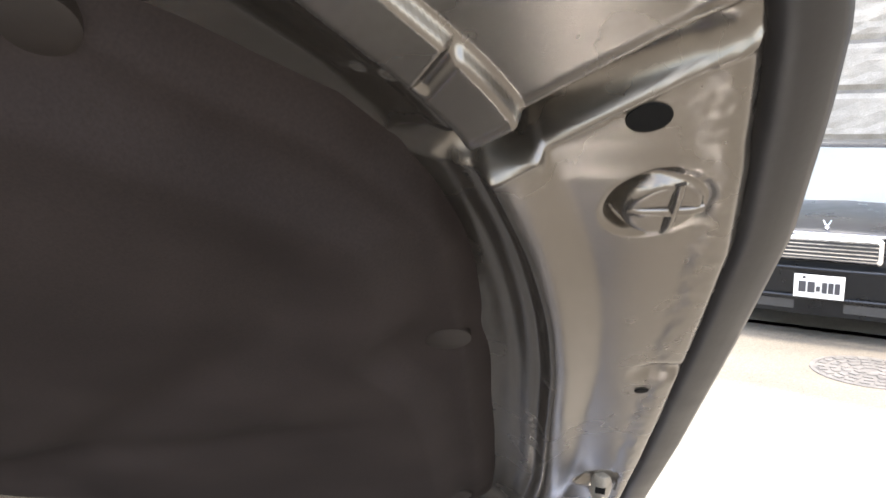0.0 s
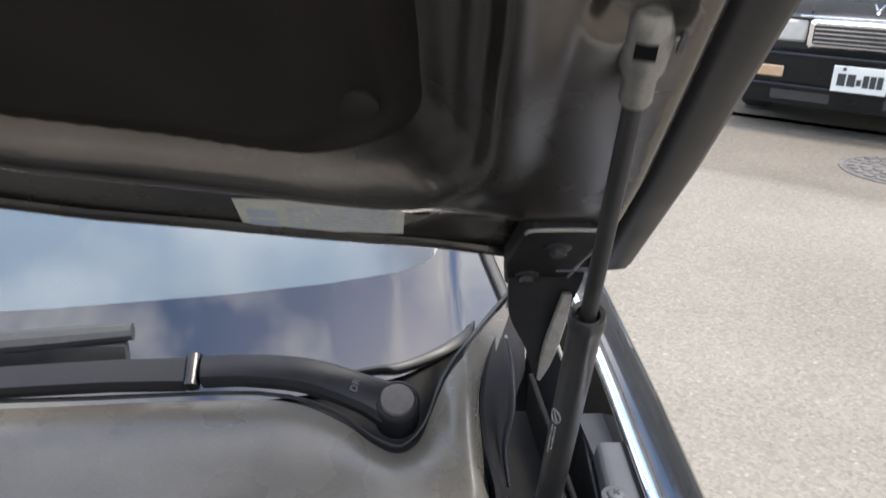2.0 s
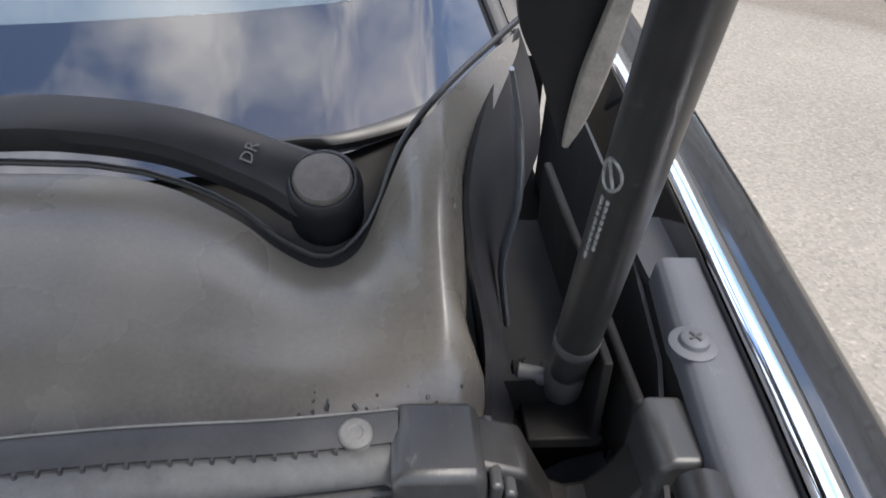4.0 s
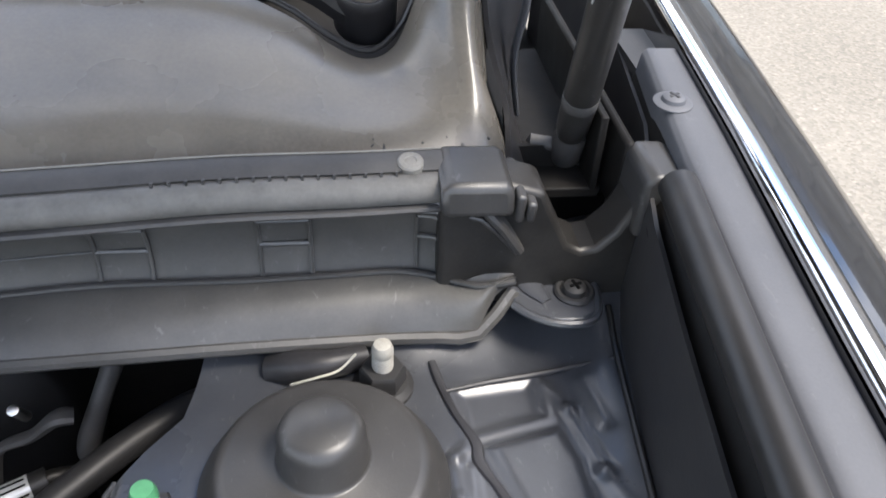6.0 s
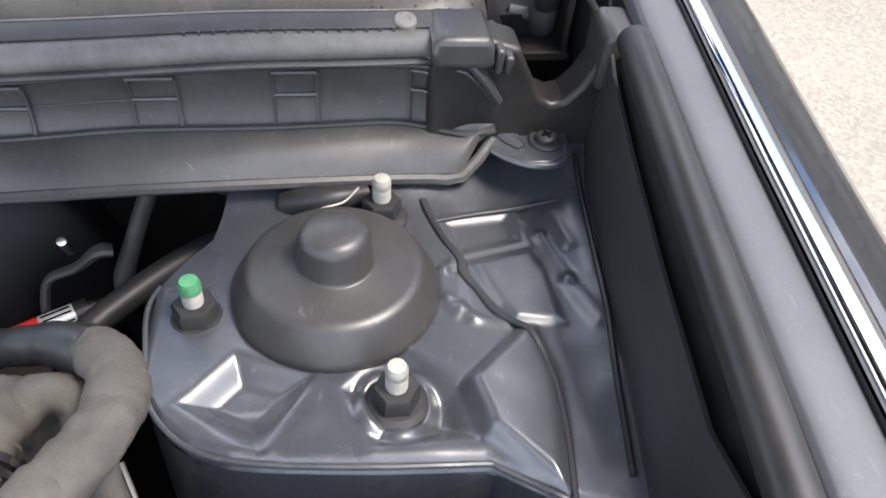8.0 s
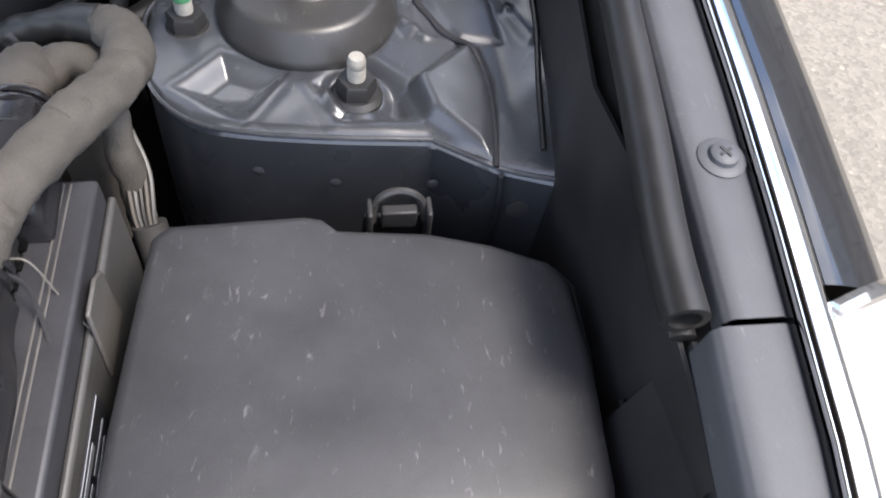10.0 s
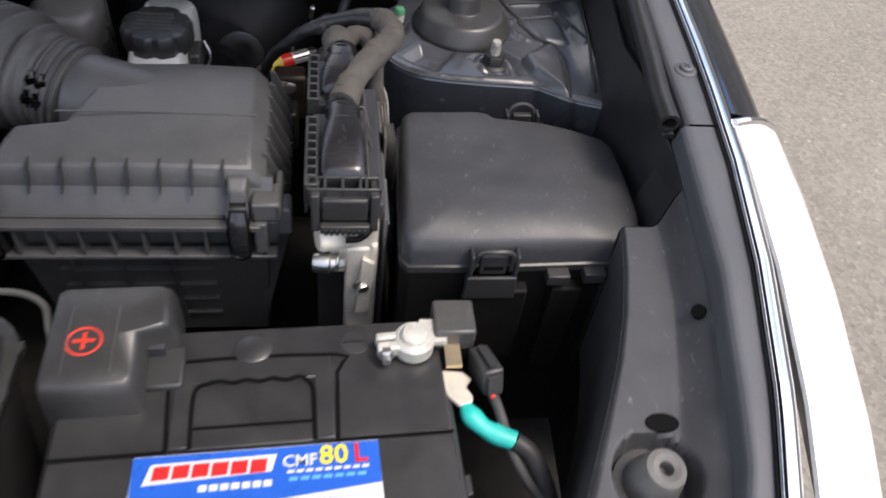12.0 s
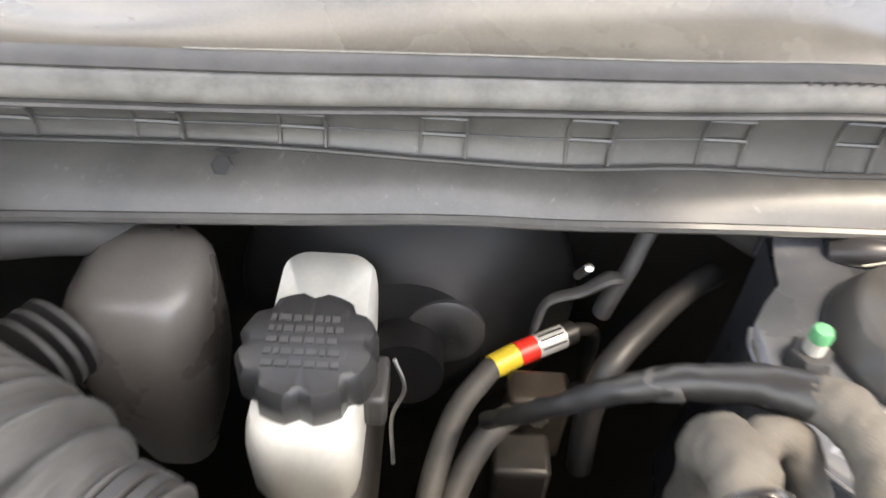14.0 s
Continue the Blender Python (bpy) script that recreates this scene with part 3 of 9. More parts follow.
def parked_car():
    t = thing("parked_car", "black older luxury saloon parked nose out in a bay", "car")
    t.matrix_world = LOT

    def section(y, w, z0, zs, zt, crown):
        return [(-w * 0.96, y, z0), (-w, y, (z0 + zs) / 2), (-w, y, zs), (-w * 0.95, y, zt - 0.02), (-w * 0.85, y, zt), (0, y, zt + crown), (w * 0.85, y, zt), (w * 0.95, y, zt - 0.02), (w, y, zs), (w, y, (z0 + zs) / 2), (w * 0.96, y, z0)]

    rings = [section(*a) for a in ((0.10, 0.80, 0.30, 0.66, 0.775, 0.02), (0.16, 0.84, 0.26, 0.68, 0.80, 0.025), (0.4, 0.88, 0.25, 0.72, 0.845, 0.03), (1.3, 0.90, 0.22, 0.76, 0.93, 0.025), (2.6, 0.91, 0.22, 0.78, 0.95, 0.01), (4.2, 0.90, 0.22, 0.78, 0.97, 0.01), (4.8, 0.86, 0.25, 0.74, 0.92, 0.0), (4.9, 0.80, 0.30, 0.6, 0.7, 0.0))]
    part("body", loft(rings), PARKED_PAINT, t, "glossy black body")
    part("bonnet_crease", merge(*[tube([(sx * 0.40, 0.15, 0.815), (sx * 0.48, 0.6, 0.872), (sx * 0.55, 1.25, 0.945)], 0.008, 6, 3) for sx in (-1, 1)]), PARKED_PAINT, t)
    base = [(-0.80, 1.28), (0.80, 1.28), (0.86, 2.0), (0.86, 3.6), (0.78, 4.25), (-0.78, 4.25), (-0.86, 3.6), (-0.86, 2.0)]
    roof = [(-0.56, 2.02), (0.56, 2.02), (0.60, 2.3), (0.60, 3.2), (0.55, 3.5), (-0.55, 3.5), (-0.60, 3.2), (-0.60, 2.3)]
    for nm, i, j in (("windscreen", 0, 1), ("side_window", 1, 2), ("side_window", 2, 3), ("side_window", 3, 4), ("rear_window", 4, 5), ("side_window", 5, 6), ("side_window", 6, 7), ("side_window", 7, 0)):
        bm = bmesh.new()
        bm.faces.new([bm.verts.new(p) for p in ((*base[i], 0.93), (*base[j], 0.93), (*roof[j], 1.40), (*roof[i], 1.40))])
        bmesh.ops.solidify(bm, geom=list(bm.faces), thickness=0.006)
        part(nm, bm, PARKED_GLASS, t, "glass with the sky's reflection in its base colour")
    part("cabin", loft([[(x * 0.96, 2.7 + (y - 2.7) * 0.96, 0.93) for x, y in base], [(x * 0.94, 2.7 + (y - 2.7) * 0.94, 1.38) for x, y in roof]]), PLASTIC_DEEP, t)
    part("roof", loft([[(x * 1.03, y, 1.37) for x, y in roof], [(x * 0.97, y, 1.425) for x, y in roof]]), PARKED_PAINT, t, bevel=0.02)
    for sx in (-1, 1):
        part("pillar", tube([(sx * 0.81, 1.27, 0.93), (sx * 0.57, 2.02, 1.40)], 0.028, 8, 3), PARKED_PAINT, t)
        mir = part("door_mirror", boxes((-0.09, 0.09, -0.06, 0.06, -0.055, 0.06), m=pose(sx * 0.99, 1.62, 1.0)), PARKED_PAINT, t, bevel=0.02)
    bm = loft([[(x, y, z) for x, y in ((-0.84, 0.30), (-0.80, 0.06), (-0.62, 0.0), (0, -0.03), (0.62, 0.0), (0.80, 0.06), (0.84, 0.30))] for z in (0.20, 0.30, 0.52, 0.56)], closed=False)
    bmesh.ops.solidify(bm, geom=list(bm.faces), thickness=0.03)
    bumper = part("bumper", bm, PARKED_PAINT, t)
    part("chrome_moulding", tube([(-0.83, 0.15, 0.545), (-0.79, 0.04, 0.545), (-0.62, -0.02, 0.545), (0, -0.05, 0.545), (0.62, -0.02, 0.545), (0.79, 0.04, 0.545), (0.83, 0.15, 0.545)], 0.010, 8, 4), PARKED_PAINT, bumper)
    part("air_intake", boxes((-0.55, 0.55, -0.022, 0.01, 0.235, 0.30)), PLASTIC_DEEP, bumper)
    part("lower_lip", tube([(-0.83, 0.2, 0.335), (-0.79, 0.035, 0.335), (-0.62, -0.025, 0.335), (0, -0.055, 0.335), (0.62, -0.025, 0.335), (0.79, 0.035, 0.335)], 0.012, 8, 4), PARKED_PAINT, bumper)
    for sx in (-1, 1):
        part("fog_lamp", boxes((sx * 0.60 - 0.11, sx * 0.60 + 0.11, -0.015 if sx else 0, 0.03, 0.38, 0.46), m=pose(0, 0, 0, 0, 0, 0)), AMBER, bumper, "amber fog lamp", bevel=0.012)
    gr = part("grille", boxes((-0.36, 0.36, 0.075, 0.10, 0.60, 0.765)), PLASTIC_DEEP, t)
    o = rounded(-0.385, 0.385, -0.095, 0.095, 0.03)
    i = rounded(-0.355, 0.355, -0.070, 0.070, 0.02)
    m = pose(0, 0.09, 0.683, 90, 0, 0)
    rings = [[m @ Vector((x, y, z)) for x, y in q] for q, z in ((o, 0.0), (o, 0.04), (i, 0.045), (i, 0.0))]
    part("grille_surround", loft(rings + [rings[0]], caps=False), CHROME, gr, "bright chrome grille surround")
    for k in range(5):
        z = 0.625 + k * 0.0285
        part("grille_bar", boxes((-0.35, 0.35, 0.058, 0.072, z, z + 0.009)), CHROME, gr)
    part("nose_trim", boxes((-0.46, 0.46, 0.06, 0.10, 0.782, 0.800)), CHROME, t, bevel=0.006)
    part("bonnet_ornament", merge(lathe([(0.018, 0), (0.02, 0.01), (0.006, 0.02), (0.0, 0.03)], pose(0, 0.16, 0.822), 12), tube([(-0.03, 0.16, 0.885), (0, 0.16, 0.848), (0.03, 0.16, 0.885)], 0.006, 8, 5)), CHROME, t)
    for sx in (-1, 1):
        la = part("headlight", boxes((sx * 0.60 - 0.20, sx * 0.60 + 0.20, 0.085, 0.16, 0.615, 0.765), m=Matrix.Identity(4)), LAMP_GLASS, t, "clear rectangular headlight", bevel=0.02)
        part("indicator", boxes((sx * 0.81 - 0.035, sx * 0.81 + 0.035, 0.11, 0.32, 0.63, 0.75)), AMBER, la, bevel=0.012)
    pl = part("number_plate", boxes((-0.1675, 0.1675, -0.072, -0.064, 0.335, 0.505)), PLATE, t, "white number plate", bevel=0.004)
    for x0, x1 in ((-0.135, -0.085), (-0.075, -0.025), (0.02, 0.055), (0.062, 0.097), (0.104, 0.139)):
        part("plate_mark", boxes((x0, x1, -0.0745, -0.0715, 0.375, 0.455)), LABEL_DARK, pl)
    part("plate_mark", boxes((-0.018, 0.010, -0.0745, -0.0715, 0.385, 0.425)), LABEL_DARK, pl)
    part("plate_bolt", lathe([(0.012, 0), (0.012, 0.004), (0, 0.006)], frame_at((-0.10, -0.072, 0.485), (0, -1, 0)), 10), LABEL_DARK, pl)
    for sx in (-1, 1):
        for y in (0.88, 3.75):
            m = frame_at((sx * 0.80, y, 0.315), (sx, 0, 0))
            w = part("wheel", lathe([(0.20, -0.1), (0.20, 0.06), (0.13, 0.075), (0.05, 0.08), (0, 0.085)], m, 28), ALU, t)
            part("tyre", lathe([(0.20, -0.10), (0.30, -0.10), (0.315, -0.07), (0.315, 0.07), (0.30, 0.10), (0.20, 0.10), (0.20, -0.10)], m, 36), TYRE, w)


parked_car()


# ---- the open car: bonnet ----
MID = -0.56                                 # the car's middle line
HO, HV, HN = Vector((0, 0.73, 1.11)), Vector((0, -0.753, 0.658)), Vector((0, 0.658, 0.753))
HOOD = Matrix(((1, HV.x, HN.x, HO.x), (0, HV.y, HN.y, HO.y), (0, HV.z, HN.z, HO.z), (0, 0, 0, 1)))
HOOD_SIDE = [(-0.105, 0.277), (0.06, 0.262), (0.25, 0.237), (0.43, 0.209), (0.534, 0.191), (0.612, 0.168), (0.65, 0.155), (0.72, 0.12), (0.80, 0.05), (0.86, -0.06), (0.90, -0.25), (0.92, -0.56)]
HOOD_REAR = [(0.28, -0.105), (0.20, -0.09), (0.14, -0.066), (0.06, -0.045), (0.0, -0.026), (-0.06, -0.010), (-0.107, 0.010), (-0.152, 0.030), (-0.19, 0.050), (-0.284, 0.066), (-0.56, 0.085)]


def hood_uv(a, b):
    """a: rear to front, b: left rim to right rim (0 to 1)."""
    s = abs(2 * b - 1)
    r = along(HOOD_REAR, MID + s * (0.277 - MID))
    v = r + a * (0.91 - r)
    u = (along(HOOD_SIDE, v) - MID) * s
    return MID + (u if b >= 0.5 else -u), v


def hood_rim(u, v):
    """Distances from the right rim and the rear rim."""
    u = MID + abs(u - MID)
    return (along(HOOD_SIDE, v) - u) * 0.97, v - along(HOOD_REAR, u)


def segment(u, v, a, b):
    """Distance from a line piece, and the place along it."""
    ax, ay, bx, by = *a, *b
    l2 = (bx - ax) ** 2 + (by - ay) ** 2
    s = min(1, max(0, ((u - ax) * (bx - ax) + (v - ay) * (by - ay)) / l2))
    return math.hypot(u - ax - s * (bx - ax), v - ay - s * (by - ay)), s


PAD_TOP = [(0.30, 0.20), (0.10, 0.40), (0.067, 0.478), (0.051, 0.525), (0.0367, 0.557), (0.0004, 0.600), (-0.026, 0.618), (-0.056, 0.639), (-0.10, 0.668), (-0.20, 0.70), (-0.56, 0.73)]


def pad_depth(u, v):
    """Signed distance inside the felt pad's outline, with round corners."""
    d, r = hood_rim(u, v)
    top = (along(PAD_TOP, MID + abs(u - MID)) - v) * 0.75
    d, r = d - 0.133, r - 0.099
    k = 0.075
    def corner(p, q):
        if p < k and q < k:
            return k - math.hypot(k - p, k - q)
        return min(p, q)
    return min(corner(d, r), top)


# lip of the sunk middle: v, u
LIP = [(tuple(p)[0], tuple(p)[1]) for p in smooth_line([(-0.10, 0.165), (0.06, 0.153), (0.15, 0.1455), (0.20, 0.1420), (0.25, 0.1350), (0.327, 0.1228), (0.40, 0.1115), (0.44, 0.1035), (0.48, 0.0938), (0.5274, 0.0787), (0.5608, 0.0650), (0.5855, 0.0540), (0.6033, 0.0462), (0.629, 0.0275), (0.663, -0.005), (0.70, -0.040), (0.73, -0.075), (0.78, -0.14), (0.95, -0.5)], 6)]


def recess_depth(u, v):
    """Signed distance inside the sunk middle of the inner panel."""
    d, r = hood_rim(u, v)
    u = MID + abs(u - MID)
    slope = (along(LIP, v + 0.008) - along(LIP, v - 0.008)) / 0.016
    side = (along(LIP, v) - u) / math.hypot(1, slope)
    rear = r - 0.088
    k = 0.085
    return (k - math.hypot(k - side, k - rear) if side < k and rear < k else min(side, rear)), ease(-0.01, 0.06, side - rear)


def hood_inner(u, v):
    d, r = hood_rim(u, v)
    q, back = recess_depth(u, v)
    u = MID + abs(u - MID)
    up = ease(0.585, 0.605, v)                                                # the cross bar begins
    ridge = (1 - up) * ease(-0.027, -0.002, q) + up * ease(-0.0205, -0.0165, q)
    w = -0.012 - 0.004 * ridge + up * 0.0025 * (1 - ridge)
    w += 0.011 * ease(-0.0005 - 0.012 * back, 0.006 + 0.024 * back, q) + 0.019 * ease(0.002, 0.036, q)
    w += 0.0015 * math.exp(-((q - 0.016) / 0.004) ** 2)
    w += 0.008 * (1 - ease(0.022, 0.030, d))                                   # step down to the folded hem
    w += 0.014 * (1 - ease(0.050, 0.096, r))                                   # rear flange
    if v > 0.55:
        g, _ = segment(u, v, (0.028, 0.5815), (0.130, 0.6655))
        w += (max(0.012 - (u - 0.036) * 0.18, w) - w) * max(0.0, 1 - (g / 0.0098) ** 2) ** 0.7 - 0.0012 * math.exp(-((g - 0.0112) / 0.0018) ** 2) * (1 - ease(-0.004, 0.01, q))
        g, _ = segment(u, v, (0.0014, 0.6187), (0.0247, 0.6312))
        w -= 0.0022 * (1 - ease(0.0005, 0.0035, g))
        g, _ = segment(u, v, (0.0247, 0.6312), (0.0336, 0.647))
        w += 0.0030 * (1 - ease(0.0005, 0.0040, g))
    # round dimple with its cross
    du, dv = u - 0.1205, v - 0.5700
    g = math.hypot(du, dv)
    if g < 0.04:
        side = 0.5 - 0.5 * du / max(g, 1e-5)
        w += 0.0066 * math.exp(-((g - 0.0180) / 0.0024) ** 2) * (0.10 + 0.90 * ease(0.35, 0.95, side)) - 0.0030 * (1 - ease(0.0140, 0.0165, g))
    # ragged band of brushed sealer beside the hem
    rag = 0.0042 * noise.noise(Vector((u * 90, v * 90, 4.0))) + 0.0018 * noise.noise(Vector((u * 260, v * 200, 9.0)))
    w -= (0.0010 + 0.0003 * noise.noise(Vector((u * 160, v * 160, 1.0)))) * ease(0.024, 0.034, d) * (1 - ease(0.034 + rag, 0.048 + rag, d))
    g = math.hypot((u - 0.172) * 1.0, (v - 0.412) * 1.6)
    w += 0.003 * (1 - ease(0.008, 0.02, g))
    g = math.hypot(u - 0.186, v - 0.205)
    w += 0.006 * (1 - ease(0.008, 0.02, g))
    return w + 0.0007 * noise.noise(Vector((u * 14, v * 14, 0.3)))


def pad_w(u, v):
    d = pad_depth(u, v)
    m = MID + abs(u - MID)
    w = 0.012 - 0.8 * max(-0.02, min(d, 0.013))
    # quilted relief: flat border, then raised fields
    w -= 0.011 * ease(0.022, 0.05, d - 0.020 * math.exp(-(((v - 0.42) / 0.035) ** 2)) * 1.2)
    w += 0.007 * math.exp(-(((m + 0.13 + 0.10 * math.sin(v * 9)) / 0.03) ** 2)) * ease(0.05, 0.09, d)
    w += 0.006 * math.exp(-(((v - 0.30 - 0.25 * (m + 0.1)) / 0.022) ** 2)) * ease(0.04, -0.04, m) * ease(0.04, 0.08, d)
    for cu, cv in PAD_CLIPS:
        w += 0.006 * math.exp(-((u - cu) ** 2 + (v - cv) ** 2) / 0.0006)
    return w + 0.0012 * noise.noise(Vector((u * 16, v * 16, 2)))


def make_hood():
    t = thing("car_bonnet", "raised car bonnet, underside bare dark-grey painted steel", "car bonnet")
    t.matrix_world = HOOD
    # columns close together on the side that is seen near by
    cols = list(np.linspace(0.0, 0.74, 50)[:-1]) + list(np.linspace(0.74, 1.0, 300))
    n = len(cols) - 1
    rows = list(np.linspace(0.0, 0.58, 130)[:-1]) + list(np.linspace(0.58, 0.80, 220)[:-1]) + list(np.linspace(0.80, 1.0, 30))
    k = len(rows) - 1
    part("inner_panel", surface(lambda a, b: (lambda p: (*p, hood_inner(*p)))(hood_uv(rows[round(a * k)], cols[round(b * n)])), k, n), HOOD_PAINT, t, smooth=80)
    part("outer_panel", surface(lambda a, b: (*hood_uv(a, b), 0.028 + 0.05 * math.sin(a * math.pi) * (1 - abs(2 * b - 1) ** 3)), 40, 60), PAINT, t, "black painted outer skin", smooth=60)
    # rolled rim
    rim = [hood_uv(0, 0.5 + 0.5 * k / 60) for k in range(61)]
    side = [hood_uv(k / 120, 1.0) for k in range(121)]
    prof = [(-0.026, -0.0015), (-0.0235, -0.0055), (-0.018, -0.0070), (-0.012, -0.0072), (-0.0105, -0.0071), (-0.009, -0.0070), (-0.002, -0.0062), (0.003, -0.0020), (0.0045, 0.006), (0.003, 0.028)]

    def hem(a, b):
        p, q = side[round(a * 120)], prof[round(b * (len(prof) - 1))]
        return p[0] + q[0], p[1], q[1]

    part("folded_hem", surface(hem, 120, len(prof) - 1), HEM, t, "dark grey folded hem of the bonnet edge", smooth=60)
    bm = surface(lambda a, b: (lambda p: (p[0], p[1] - 0.003 + 0.012 * (1 - b) - 0.001, 0.0005 + 0.026 * ease(0.7, 1, b) - 0.004 * math.sin(b * 3.1)))(rim[round(a * 60)]), 60, 6)
    part("rear_rim", bm, HOOD_PAINT, t, smooth=60)

    def pad_mesh():
        bm = bmesh.new()
        us = list(np.linspace(-1.24, -0.30, 70)[:-1]) + list(np.linspace(-0.30, 0.16, 170))
        vs = list(np.linspace(0.0, 0.78, 230))
        grid, inside = [], []
        for u in us:
            row, ins = [], []
            for v in vs:
                d = pad_depth(u, v)
                row.append(bm.verts.new((u, v, pad_w(u, v))))
                ins.append(d > -0.012)
            grid.append(row)
            inside.append(ins)
        for i in range(len(us) - 1):
            for j in range(len(vs) - 1):
                if inside[i][j] and inside[i + 1][j] and inside[i][j + 1] and inside[i + 1][j + 1]:
                    bm.faces.new((grid[i][j], grid[i + 1][j], grid[i + 1][j + 1], grid[i][j + 1]))
        bmesh.ops.delete(bm, geom=[v for v in bm.verts if not v.link_faces], context="VERTS")
        return bm

    part("insulation_pad", pad_mesh(), PAD, t, "thick black felt insulation pad", smooth=80)
    for u, v in PAD_CLIPS:
        part("pad_clip", lathe([(0.0125, 0.008), (0.0125, -0.0002), (0.0112, -0.0010), (0.0, -0.0013)], pose(u, v, pad_w(u, v) - 0.0012), 28), PAD_CLIP, t, "round dark plastic clip")
    for name, a, b in (("stamped_cross", (0.1230, 0.5850), (0.1262, 0.5550)), ("stamped_cross", (0.1075, 0.5688), (0.1365, 0.5702))):
        l = [(a[0] + (b[0] - a[0]) * k / 6, a[1] + (b[1] - a[1]) * k / 6, -0.0146 + 0.0016 * abs(k / 3 - 1) ** 4) for k in range(7)]
        part(name, tube(l, 0.0024, 10, 4, flat=0.9), HOOD_PAINT, t, smooth=80)
    # flat black discs stand in for the dark inside of the holes
    for name, u, v, r, k in (("drain_hole", 0.1026, 0.6158, 0.0080, 0.88), ("drain_hole", 0.1685, 0.3850, 0.0042, 0.7), ("drain_hole", 0.123, -0.012, 0.0055, 0.5)):
        low = min(hood_inner(u + r * math.cos(j), v + r * k * math.sin(j)) for j in range(7))
        bm = lathe([(r, 0.003), (r, -0.0002), (r * 0.97, -0.0005), (0, -0.0005)], pose(u, v, low) @ Matrix.Diagonal((1, k, 1, 1)), 30)
        part(name, bm, HOLE, t, "drain hole shown by a flat black disc of shade")
    # label on the rear flange
    def on_flange(u0, u1, v0, v1, off):
        """A patch that lies on the flange, slanted with the label."""
        def pt(a, b):
            u = u0 + (u1 - u0) * a
            v = v0 + (v1 - v0) * b - 0.099 * (u - 0.016)
            return u, v, hood_inner(u, v) - off
        return surface(pt, 12, 10, 0.0003)

    st = part("caution_sticker", on_flange(0.016, 0.113, -0.036, 0.012, 0.0008), STICKER, t, "aged pale paper caution sticker")
    for k in range(7):
        u = 0.044
        while u < 0.106:
            w = random.uniform(0.004, 0.013)
            part("print_line", on_flange(u, min(u + w, 0.108), -0.0300 + k * 0.0052, -0.0284 + k * 0.0052, 0.0013), LABEL_GREY, st)
            u += w + 0.0025
    for v0, v1 in ((-0.030, -0.018), (-0.014, -0.002)):
        part("print_block", on_flange(0.021, 0.038, v0, v1, 0.0013), LABEL_GREY, st)


PAD_CLIPS = ((0.053, 0.421), (0.086, 0.110), (-0.086, 0.637), (-0.28, 0.20), (-0.45, 0.64), (-0.30, 0.44))
make_hood()


